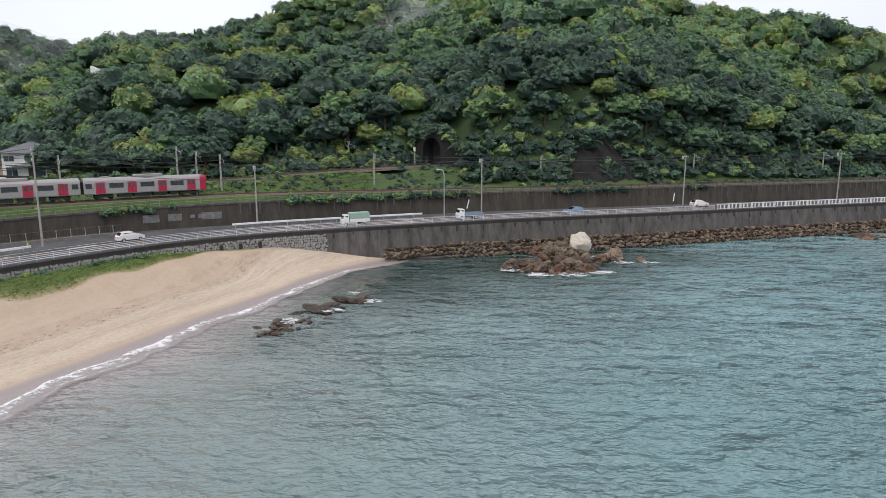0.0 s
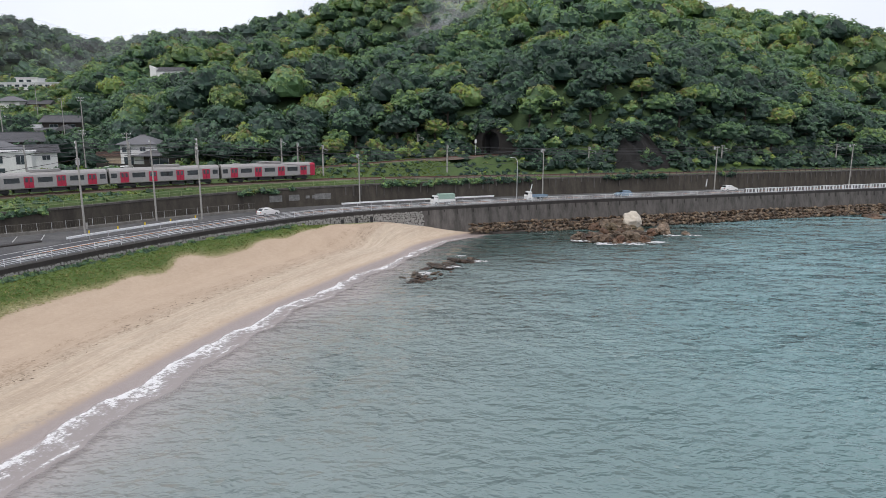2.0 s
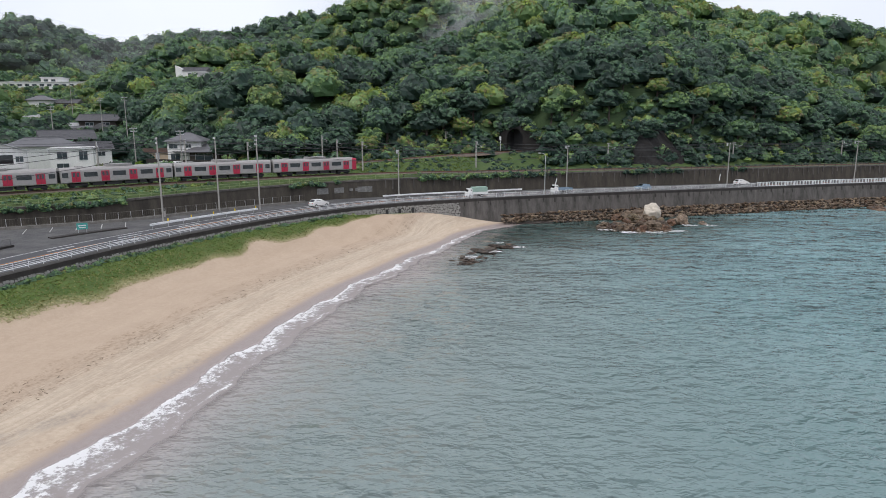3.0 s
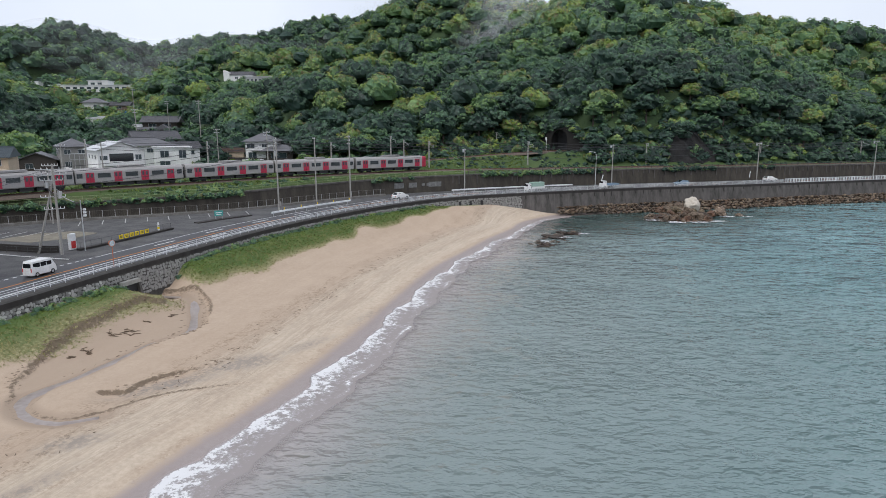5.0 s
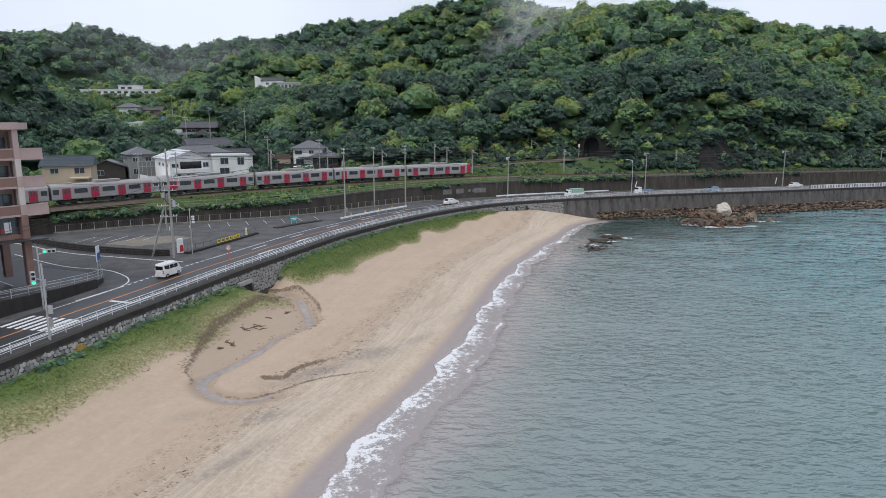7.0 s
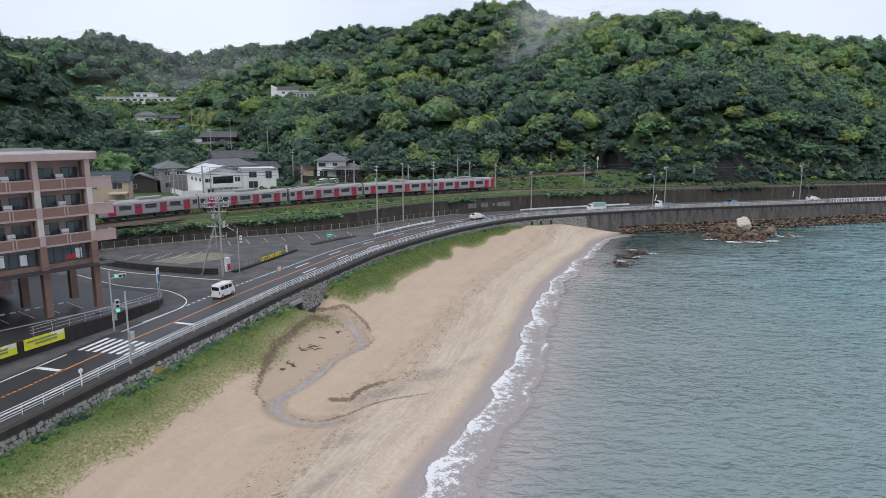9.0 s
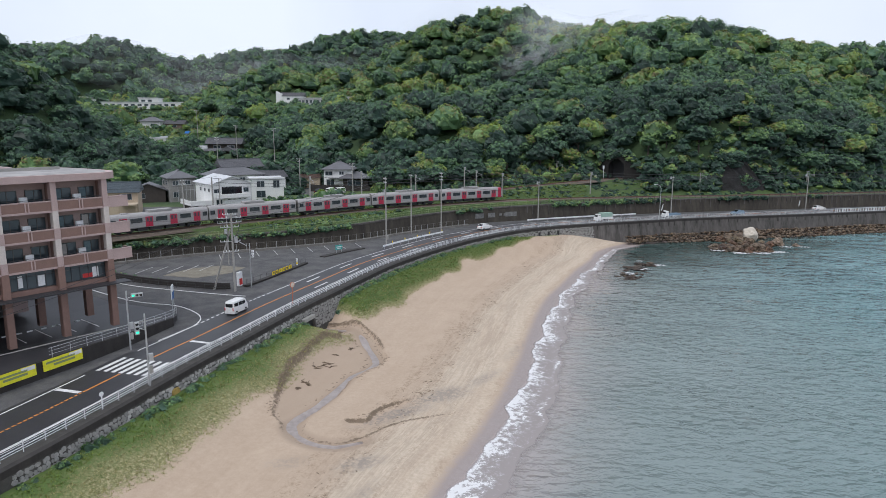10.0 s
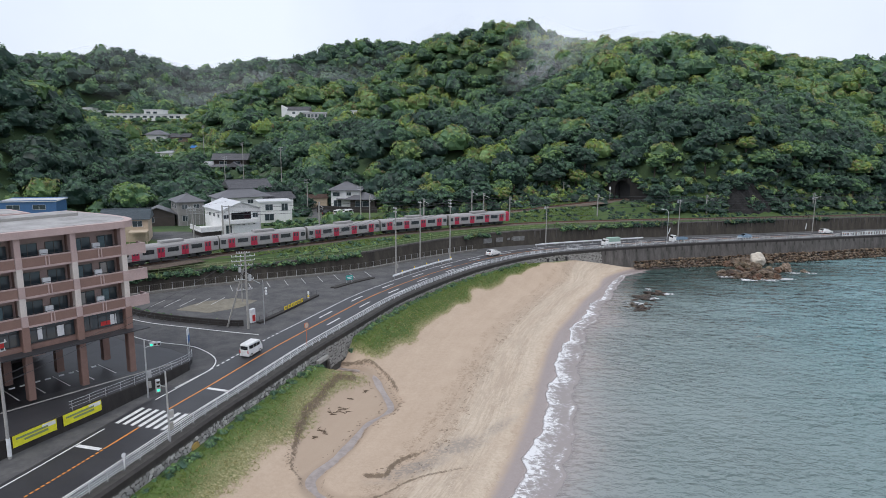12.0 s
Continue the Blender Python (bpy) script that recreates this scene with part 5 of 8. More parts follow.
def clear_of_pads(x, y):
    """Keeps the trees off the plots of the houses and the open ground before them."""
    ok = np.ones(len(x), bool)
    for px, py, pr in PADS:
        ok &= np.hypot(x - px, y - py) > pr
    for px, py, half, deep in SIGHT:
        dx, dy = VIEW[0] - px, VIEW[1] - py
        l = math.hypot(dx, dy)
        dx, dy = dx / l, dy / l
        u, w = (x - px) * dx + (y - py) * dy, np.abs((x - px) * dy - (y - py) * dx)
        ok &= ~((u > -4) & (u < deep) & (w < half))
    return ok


def low_before(x, y):
    """Younger, lower wood on the slopes below the hillside buildings."""
    k = np.ones(len(x))
    for px, py, half, deep in ((-146, 294, 17, 120), (-266, 370, 30, 90), (-335, 420, 18, 60), (-224, 302, 17, 60), (-160, 227, 12, 45), (-123, 330, 7, 90)):
        dx, dy = VIEW[0] - px, VIEW[1] - py
        l = math.hypot(dx, dy)
        u, w = ((x - px) * dx + (y - py) * dy) / l, np.abs((x - px) * dy - (y - py) * dx) / l
        k = np.where((u > -3) & (u < deep) & (w < half), np.minimum(k, 0.5 + 0.3 * np.clip(u, 0, deep) / deep), k)
    return k


V_NEAR = [crown(1240, 13 + 2 * i, 20 + i, 0.092, (1.0, 0.62)[i % 2], (14, 7), 4) for i in range(8)]
V_MID = [crown(390, 10 + 3 * (i % 3), 50 + i, 0.142, (1.0, 0.75)[i % 2], (10, 5), 3) for i in range(6)]
V_FAR = [crown(108, 8, 80 + i, 0.28, 0.95, (9, 5), 3) for i in range(6)]

# the first row along the foot of the slope: single trees
TREES = []
for i in range(7):
    v, f, sh = crown(1800, 30, 200 + i, 0.085, 0.55 + 0.06 * i, (20, 11))
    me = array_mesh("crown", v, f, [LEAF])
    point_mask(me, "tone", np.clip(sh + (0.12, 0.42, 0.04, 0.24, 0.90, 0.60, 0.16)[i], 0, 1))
    tk = Shape().tube((0, 0, -1.1), (0.02, 0.01, -0.5), 0.075, 0.06, 7).tube((0.02, 0.01, -0.5), (0.05, -0.02, 0.35), 0.06, 0.035, 7)
    for q in range(5):
        a = q * 1.3 + i
        tk.tube((0.03, 0, -0.35 + 0.12 * q), (0.55 * math.cos(a), 0.55 * math.sin(a), 0.1 + 0.08 * q), 0.032, 0.012, 5)
    TREES.append((me, tk.mesh("trunk", BARK)))
x, y = scatter(-105, 150, 118, 200, 6.2)
g = ground(x, y)
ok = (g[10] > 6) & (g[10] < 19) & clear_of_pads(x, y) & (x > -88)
for i, (px, py, pz) in enumerate(zip(x[ok], y[ok], g[0][ok])):
    me, tk = TREES[i % 7]
    s = rng.uniform(3.4, 5.6)
    t = tagged(new("tree"), ("leafy mid-green broadleaf tree at the foot of the slope", "yellow-green broadleaf tree in fresh leaf", "dark evergreen tree with a dense crown", "leafy green broadleaf tree at the wood's edge",
                             "brownish-leaved tree at the wood's edge", "light green spreading broadleaf tree", "leafy mid-green broadleaf tree with tiered boughs")[i % 7], "tree", "trees along the wood's edge")
    t.matrix_basis = Matrix.Translation((px, py, pz + 0.85 * s * 0.95)) @ Matrix.Rotation(rng.uniform(0, 6.28), 4, "Z") @ Matrix.Diagonal((s, s, s * 0.95, 1))
    part("crown", me, None, t)
    part("trunk", tk, None, t)
CROWNS = [(px, py, 2.6) for px, py in zip(x[ok], y[ok])]

# slopes facing the bay
x, y = scatter(-210, 150, 128, 235, 6.5)
g = ground(x, y)
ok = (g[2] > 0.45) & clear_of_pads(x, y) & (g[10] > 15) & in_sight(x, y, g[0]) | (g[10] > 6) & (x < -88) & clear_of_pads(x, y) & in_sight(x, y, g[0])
x, y = x[ok], y[ok]
lo = low_before(x, y)
forest("front_woodland", x, y, (4.0 + 3.4 * rng.uniform(0, 1, len(x)) ** 1.4) * lo, rng.uniform(0.0, 3.4, len(x)) * lo, V_NEAR, "dense broadleaf woodland in fresh spring greens on the hillside")
x, y = scatter(-330, 260, 235, 430, 7.5)
g = ground(x, y)
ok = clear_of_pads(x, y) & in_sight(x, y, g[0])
x, y = x[ok], y[ok]
lo = low_before(x, y)
forest("hill_woodland", x, y, (4.1 + 3.5 * rng.uniform(0, 1, len(x)) ** 1.4) * lo, rng.uniform(0.0, 3.8, len(x)) * lo, V_MID, "dense green woodland covering the hill")
x, y = scatter(-720, 420, 430, 860, 10.5)
g = ground(x, y)
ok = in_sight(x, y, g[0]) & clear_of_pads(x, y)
x, y = x[ok], y[ok]
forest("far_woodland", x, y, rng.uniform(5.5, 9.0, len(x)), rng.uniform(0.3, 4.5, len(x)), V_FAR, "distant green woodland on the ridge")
x, y = scatter(-420, -210, 120, 430, 8.4)
g = ground(x, y)
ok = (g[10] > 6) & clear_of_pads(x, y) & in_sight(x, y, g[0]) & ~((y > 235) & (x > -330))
x, y = x[ok], y[ok]
lo = low_before(x, y)
forest("valley_woodland", x, y, rng.uniform(4.2, 6.8, len(x)) * lo, rng.uniform(1.0, 4.0, len(x)) * lo, V_MID, "dense green woodland on the valley side")

# low mist hanging over the saddle and the valley behind the spur: thin veils that follow the tree tops
k = Nodes("mist", 1.0, 0, 0.0)
m1 = k.noise(0.02, 4, 0.55, world=True)
k.l.new(k.maths("MULTIPLY", k.attr("dense"), k.steps(m1, [(0.32, 0.15), (0.62, 1.0)])), k.b.inputs["Alpha"])
MIST = k.color((0.90, 0.92, 0.94))
for mx_, my_, wx_, wy_, up_, a_ in ((4, 312, 46, 60, 10, 0.20), (6, 322, 34, 44, 15, 0.22), (-130, 520, 190, 150, 12, 0.13), (-90, 480, 120, 110, 19, 0.15), (-330, 520, 160, 120, 13, 0.06)):
    u, w = np.meshgrid(np.linspace(-1, 1, 49), np.linspace(-1, 1, 49))
    px, py = mx_ + u * wx_, my_ + w * wy_
    rr_ = np.hypot(u, w) + 0.10 * fuzz(u * 5, w * 5, 1.0, up_)
    idx = np.arange(u.size).reshape(u.shape)
    quads = np.stack([idx[:-1, :-1], idx[:-1, 1:], idx[1:, 1:], idx[1:, :-1]], -1).reshape(-1, 4)
    me = array_mesh("mist", np.stack([px, py, 10.5 + np.maximum(hill(px, py) - 9.5, 0) + up_ + 2.0 * fuzz(px, py, 30, up_)], -1).reshape(-1, 3), quads, [MIST], True)
    point_mask(me, "dense", a_ * ramp(1 - rr_, 0.0, 0.7))
    ob = tagged(new("mist", me), "thin white mist hanging over the wooded slopes", "mist", "low mist", "stuff")
    ob.visible_shadow = False

# ---------- sea wall pieces: culvert, stone facing ----------
S_C = arc_of(ROAD, -81.3, 28.6)
cl = along(ROAD, S_C - 1.5, S_C + 1.5, 0.5)
culvert = tagged(new("culvert", Shape().sweep(cl, road_z(cl[:, 1]), [(-EDGE - 0.75, -1.75), (-EDGE - 0.75, -1.25), (-EDGE + 0.2, -1.25), (-EDGE + 0.2, -1.75)]).mesh("culvert", PALE_CONCRETE)),
                 "concrete culvert mouth letting a stream out onto the beach", "culvert", kind="structure")
for a in (S_C - 1.5, S_C + 1.2):
    c2 = along(ROAD, a, a + 0.3, 0.3)
    part("side_wall", Shape().sweep(c2, road_z(c2[:, 1]), [(-EDGE - 1.5, -4.6), (-EDGE - 0.75, -1.75), (-EDGE + 0.2, -1.75), (-EDGE + 0.2, -4.6)]), CONCRETE, culvert)
c2 = along(ROAD, S_C - 1.2, S_C + 1.2, 0.4)
# near-black slab on the closed wall, painted as the shade inside the mouth
part("opening", Shape().sweep(c2, road_z(c2[:, 1]), [(-EDGE - 0.66, -4.4), (-EDGE - 0.42, -1.76), (-EDGE - 0.3, -1.76), (-EDGE - 0.3, -4.4)]), TRAIN_DARK, culvert, "dark slab standing in for the shaded opening")


def face_point(s, depth, out):
    """A place on the sea wall's battered face: arc length, metres below the coping, metres proud of it."""
    p = at(ROAD, s)
    q = at(ROAD, s + 0.2) - at(ROAD, s - 0.2)
    q = q / np.linalg.norm(q)
    nrm = np.array([-q[1], q[0]])
    o = -EDGE - 0.9 * (depth / 6.3) - out
    return (p[0] + nrm[0] * o, p[1] + nrm[1] * o, float(road_z(p[1])) - depth)


def stone_at(shape, s, depth, w, h, r):
    """One rough stone: an uneven five- or six-sided lump standing proud of the face."""
    n = r.choice((5, 6, 6, 7))
    a0 = r.uniform(0, 6.28)
    ring = [(s + w * 0.60 * math.cos(a0 + 6.2832 * i / n) * r.uniform(0.8, 1.12), depth + h * 0.58 * math.sin(a0 + 6.2832 * i / n) * r.uniform(0.75, 1.1)) for i in range(n)]
    out = r.uniform(0.03, 0.11)
    pts = [face_point(x, d, -0.05) for x, d in ring] + [face_point(s + (x - s) * 0.86, depth + (d - depth) * 0.84, out + r.uniform(-0.03, 0.03)) for x, d in ring]
    shape.add(pts, [tuple(range(n, 2 * n))] + [(i, (i + 1) % n, n + (i + 1) % n, n + i) for i in range(n)])


r = random.Random(3)
rest, made = Shape(), 0
S_A, S_B = arc_of(ROAD, -92, -16), S_M
depth = 0.66
while depth < 3.4:
    s = S_A + r.uniform(0, 0.5)
    while s < S_B:
        w = r.uniform(0.26, 0.58)
        if not (S_C - 1.7 < s < S_C + 1.7 and depth > 1.1):
            dd, hh = depth + r.uniform(-0.08, 0.08), r.uniform(0.34, 0.52)
            if made < 300 and S_CW - 9 < s < S_CW + 22 and depth < 2.6:
                sh = Shape()
                stone_at(sh, s, dd, w, hh, r)
                part("stone", sh, STONE, sea_wall)
                made += 1
            else:
                stone_at(rest, s, dd, w, hh, r)
        s += w * 0.98
    depth += 0.37
tagged(part("stone_facing", rest, STONE, sea_wall), kind="stuff")
for x, y in ((-37.8, 104.2), (-35.3, 106.1), (-32.5, 108.1)):
    s = arc_of(ROAD, x, y)
    c2 = along(ROAD, s - 0.28, s + 0.28, 0.28)
    part("drain_slot", Shape().sweep(c2, road_z(c2[:, 1]), [(-EDGE - 0.5, -2.9), (-EDGE - 0.38, -0.9), (-EDGE + 0.1, -0.9), (-EDGE + 0.1, -2.9)]), TRAIN_DARK, sea_wall, "dark drain slot")


s = arc_of(ROAD, -88.6, 1.6)
OCHRE = worn("ochre_patch", (0.36, 0.25, 0.07), 0.9, 0.5, 2.5, 8)
patch_s = Shape()
pts = [(-0.55, 0.95), (-0.1, 0.8), (0.5, 0.9), (0.62, 1.35), (0.35, 1.75), (-0.35, 1.7), (-0.65, 1.35)]
patch_s.add([face_point(s + a, d, 0.10) for a, d in pts] + [face_point(s + a * 0.9, 1.3 + (d - 1.3) * 0.9, 0.20) for a, d in pts], [tuple(range(7, 14))] + [(i, (i + 1) % 7, 7 + (i + 1) % 7, 7 + i) for i in range(7)])
part("ochre_patch", patch_s, OCHRE, sea_wall, "ochre-yellow stained patch")
rw = random.Random(12)
s = S_M + 1.0
while s < S_END - 30:
    c2 = along(ROAD, s, s + rw.uniform(0.18, 0.42), 0.2)
    h = rw.uniform(0.35, 1.1)
    part("weep_slot", Shape().sweep(c2, road_z(c2[:, 1]), [(-EDGE - 0.12 - 0.143 * (h + 0.4), -0.40 - h), (-EDGE - 0.12, -0.40), (-EDGE + 0.1, -0.40), (-EDGE + 0.1, -0.40 - h)]), DARK_CONCRETE, sea_wall_far)
    s += rw.uniform(2.2, 4.2)

# ---------- rails and fences ----------
def fence_run(name, line, zs, gap, post_mesh, rails, rail_mat, label, category, post_name="post", rail_name="rail", n=6):
    """Posts at even gaps and round or flat rails along a plan line."""
    root = thing(name, Matrix.Identity(4), label, category)
    _, nn_, arc_ = frames_of(line)
    for u, rad in rails:
        part(rail_name, Shape().path([(p[0], p[1], z + u) for p, z in zip(line, zs)], rad, n), rail_mat, root)
    for s in np.arange(0.3, arc_[-1], gap):
        p = at(line, s)
        i = min(int(np.searchsorted(arc_, s)), len(line) - 1)
        ob = new(post_name, post_mesh)
        ob.matrix_basis = Matrix.Translation((p[0], p[1], float(np.interp(s, arc_, zs)))) @ Matrix.Rotation(math.atan2(-nn_[i][0], nn_[i][1]), 4, "Z")
        ob.parent = root
    return root


S_R = arc_of(ROAD, 50, 137.5)
ln = along(offset(ROAD, -4.95), 25, S_R, 2.0)
pm = Shape().box((0, 0, 0.5), (0.055, 0.07, 1.0), chamfer=0.015).box((0, 0, 1.0), (0.07, 0.09, 0.03)).mesh("post", RAIL_WHITE)
fence_run("guard_rail", ln, road_z(ln[:, 1]) + 0.10, 2.0, pm, [(0.30, 0.028), (0.50, 0.040), (0.72, 0.028), (0.97, 0.036)], RAIL_WHITE, "white pipe guard rail along the sea wall", "guard rail")
ln = along(offset(ROAD, -4.95), S_R + 0.5, S_END - 3, 2.0)
pm = Shape().box((0, 0, 0.62), (0.16, 0.16, 1.24), chamfer=0.03).mesh("post", RAIL_WHITE)
root = fence_run("guard_fence", ln, road_z(ln[:, 1]) + 0.10, 3.0, pm, [(0.2, 0.05), (1.15, 0.07)], RAIL_WHITE, "tall white barred fence along the sea wall", "fence")
for s in np.arange(1.0, frames_of(ln)[2][-1] - 1, 1.0):
    p = at(ln, s)
    part("bar", Shape().box((p[0], p[1], float(road_z(p[1])) + 0.76), (0.30, 0.05, 0.9), 0.29), RAIL_WHITE, root)


def beam_rail(a, b, o, label, marks):
    l2 = along(offset(ROAD, o), a, b, 2.0)
    z = road_z(l2[:, 1])
    root = thing("crash_barrier", Matrix.Identity(4), label, "crash barrier")
    part("beam", Shape().sweep(l2, z, [(-0.03, 0.42), (-0.08, 0.52), (-0.03, 0.60), (-0.08, 0.68), (-0.03, 0.78), (0.03, 0.78), (0.03, 0.42)]), RAIL_WHITE, root)
    for s in np.arange(0.5, frames_of(l2)[2][-1], 3.0):
        p = at(l2, s)
        part("post", Shape().tube((p[0], p[1], road_z(p[1]) - 0.1), (p[0], p[1], road_z(p[1]) + 0.8), 0.06), GALV, root)
    if marks:
        for s in np.linspace(3.5, frames_of(l2)[2][-1] - 0.4, 5):
            p = at(l2, s)
            part("marker", Shape().box((p[0], p[1], float(road_z(p[1])) + 1.0), (0.22, 0.06, 0.42), 0.8, chamfer=0.01), YELLOW_PAINT, root, "yellow reflector board")


beam_rail(arc_of(ROAD, -65.5, 70), arc_of(ROAD, -53.5, 89.0), 4.15, "white crash barrier with yellow reflector boards", True)
beam_rail(arc_of(ROAD, -31, 109), arc_of(ROAD, 1.5, 122.7), 4.3, "white crash barrier below the railway wall", False)

# fence and kerb at the back of the lot
ln = along(offset(WALL, -2.2), arc_of(WALL, -117, 52), arc_of(WALL, -53.5, 105.5), 1.5)
zs = ground(ln[:, 0], ln[:, 1])[0]
kerb = tagged(new("lot_kerb", Shape().sweep(ln, zs, [(-0.35, -0.2), (-0.35, 0.42), (0.35, 0.42), (0.35, -0.2)]).mesh("lot_kerb", worn("old_kerb", (0.19, 0.18, 0.165), 0.9, 0.45, 1.2, 6))), "pale concrete kerb wall at the back of the lot", "kerb", kind="structure")
pm = Shape().tube((0, 0, 0), (0, 0, 1.25), 0.04).mesh("post", GALV)
FENCE_DULL = plain("dull_fence_mesh", (0.13, 0.12, 0.105), 0.6)
root = fence_run("mesh_fence", ln, zs + 0.40, 2.0, pm, [(0.15, 0.02), (1.2, 0.026)], FENCE_DULL, "grey mesh fence on a concrete kerb", "fence")
s_all = np.arange(0.2, frames_of(ln)[2][-1], 0.36)
mesh_wires = Shape()
for s in s_all:
    p = at(ln, s)
    z = float(np.interp(s, frames_of(ln)[2], zs)) + 0.42
    mesh_wires.box((p[0], p[1], z + 0.62), (0.014, 0.014, 1.1), 0.7)
tagged(part("wire", mesh_wires, FENCE_DULL, root), kind="stuff")
# hand rail on the railway wall
ln = along(offset(WALL, 0.45), arc_of(WALL, -117, 52), arc_of(WALL, -33, 116.5), 2.0)
pm = Shape().tube((0, 0, 0), (0, 0, 1.0), 0.035).mesh("post", BAND_GREEN)
fence_run("wall_railing", ln, wall_z(ln[:, 0]) + 0.3, 2.2, pm, [(0.5, 0.03), (1.0, 0.035)], BAND_GREEN, "faded green pipe railing on the railway wall", "railing")
ln = along(offset(WALL, 0.45), arc_of(WALL, -32, 117), arc_of(WALL, 200, 187), 2.0)
pm = Shape().box((0, 0, 0.42), (0.12, 0.12, 0.84)).mesh("post", CONCRETE)
fence_run("wall_fence", ln, wall_z(ln[:, 0]) + 0.3, 2.0, pm, [(0.45, 0.03), (0.82, 0.045)], CONCRETE, "low weathered grey fence on top of the railway wall", "fence")
# verge behind the wall
vl = smooth_line(WALL[::3], 2.0)
tagged(new("wall_verge", Shape().sweep(vl, wall_z(vl[:, 0]), [(0.5, 0.12), (4.4, 0.22), (4.4, -1.2), (0.5, -1.2)]).mesh("wall_verge", worn("verge_grass", (0.045, 0.075, 0.022), 0.9, 0.5, 0.8, 6, bump=0.8, dist=0.1))), "rough grass verge behind the railway wall", "verge", kind="structure")
# pale patches painted over on the wall, and its upright ribs
SW = arc_of(WALL, -49, 108.3)
for i, (o, w, h) in enumerate(((0.0, 2.6, 1.3), (3.8, 2.2, 1.2), (6.6, 0.8, 0.6), (8.0, 0.9, 0.7), (9.8, 3.4, 1.2))):
    p, q = at(WALL, SW + o), at(WALL, SW + o + 0.3)
    yaw = math.atan2(q[1] - p[1], q[0] - p[0])
    part("painted_patch", Shape().box((p[0] + 0.30 * math.sin(yaw), p[1] - 0.30 * math.cos(yaw), 7.55), (w, 0.06, h), yaw, chamfer=0.0), worn("faded_wall_paint", (0.19, 0.19, 0.185), 0.9, 0.7, 1.6, 5) if i == 0 else bpy.data.materials["faded_wall_paint"], rail_wall, "pale painted patch")
rr = random.Random(5)
for s in np.arange(arc_of(WALL, -36, 115), arc_of(WALL, 150, 174), 1.7):
    p, q = at(WALL, s), at(WALL, s + 0.3)
    yaw = math.atan2(q[1] - p[1], q[0] - p[0])
    h = rr.uniform(0.5, 2.4)
    zt = float(wall_z(p[0]))
    o = 0.10 + 0.06 * h
    part("pilaster", Shape().box((p[0] + o * math.sin(yaw), p[1] - o * math.cos(yaw), zt - h / 2 - 0.05), (rr.uniform(0.12, 0.3), 0.3, h), yaw), CONCRETE, rail_wall)

# low wall round the lot towards the side road, kerb bed along the road
lot = smooth_line([(-121, 47.5), (-109.5, 41.0), (-101.7, 38.2), (-92.0, 36.6), (-89.5, 36.9)], 1.0)
tagged(new("lot_wall", Shape().sweep(lot, ground(lot[:, 0], lot[:, 1])[0], [(-0.15, -0.3), (-0.15, 0.95), (0.15, 0.95), (0.15, -0.3)]).mesh("lot_wall", DARK_CONCRETE)), "low dark block wall round the parking lot", "wall", kind="structure")
pm = Shape().tube((0, 0, 0), (0, 0, 0.9), 0.03, n=6).mesh("post", DARK_STEEL)
l2 = offset(lot, -0.9)
fence_run("side_road_rail", l2, ground(l2[:, 0], l2[:, 1])[0], 1.6, pm, [(0.45, 0.025), (0.88, 0.03)], DARK_STEEL, "dark pipe rail beside the side road", "railing")
bed = smooth_line([(-87.6, 38.3), (-86.2, 42.5), (-84.4, 48.5), (-82.2, 56.0)], 1.0)
tagged(new("planting_bed", Shape().sweep(bed, ground(bed[:, 0], bed[:, 1])[0], [(-0.4, -0.2), (-0.4, 0.28), (0.4, 0.28), (0.4, -0.2)]).mesh("planting_bed", DARK_CONCRETE)), "narrow dark kerbed bed between lot and road", "kerb", kind="structure")
pm = Shape().tube((0, 0, 0), (0, 0, 0.9), 0.025, n=6).mesh("post", DARK_STEEL)
fence_run("bed_rail", bed, ground(bed[:, 0], bed[:, 1])[0] + 0.25, 1.8, pm, [(0.85, 0.022)], DARK_STEEL, "thin dark rail on the kerbed bed", "railing")
for i in range(6):
    p = at(bed, 7.2 + i * 1.05)
    z = float(ground(p[0], p[1])[0])
    b = thing("letter_board", pose(p[0] + 0.35, p[1] - 0.1, z + 0.3, 0, 0, 72), "yellow square board on the lot rail", "board", "yellow boards on the rail")
    part("sheet", Shape().box((0, 0, 0.42), (0.78, 0.05, 0.62), chamfer=0.01), YELLOW_PAINT, b)
    part("bar", Shape().box((0, -0.035, 0.5), (0.42, 0.02, 0.09)).box((0, -0.035, 0.32), (0.42, 0.02, 0.09)), DARK_STEEL, b)
# parking bays painted on the lot
FADED = worn("faded_paint", (0.42, 0.42, 0.41), 0.8, 0.5, 1.2, 5)
patch = [(-103.5, 44.0), (-97.5, 43.0), (-93.2, 47.0), (-92.0, 51.5), (-96.5, 52.5), (-101.0, 49.5)]
tagged(new("sand_patch", Shape().prism(patch, [float(ground(a, b)[0]) - 0.1 for a, b in patch], [float(ground(a, b)[0]) + 0.025 for a, b in patch]).mesh("sand_patch", worn("sandy_concrete", (0.20, 0.18, 0.14), 0.9, 0.4, 0.8, 4))), "sandy pale patch on the parking lot asphalt", "paving", kind="structure")
for i in range(5):
    a = np.array([-108.5 + i * 2.4, 44.6 + i * 0.8])
    b = a + np.array([0.6, 5.0])
    pp = np.linspace(a, b, 4)
    tagged(new("bay_line", Shape().sweep(pp, ground(pp[:, 0], pp[:, 1])[0] + 0.03, [(-0.08, 0), (0.08, 0), (0.08, -0.02), (-0.08, -0.02)]).mesh("bay_line", FADED)), "faded white parking bay line on worn asphalt", "marking", "parking bay lines", "structure")
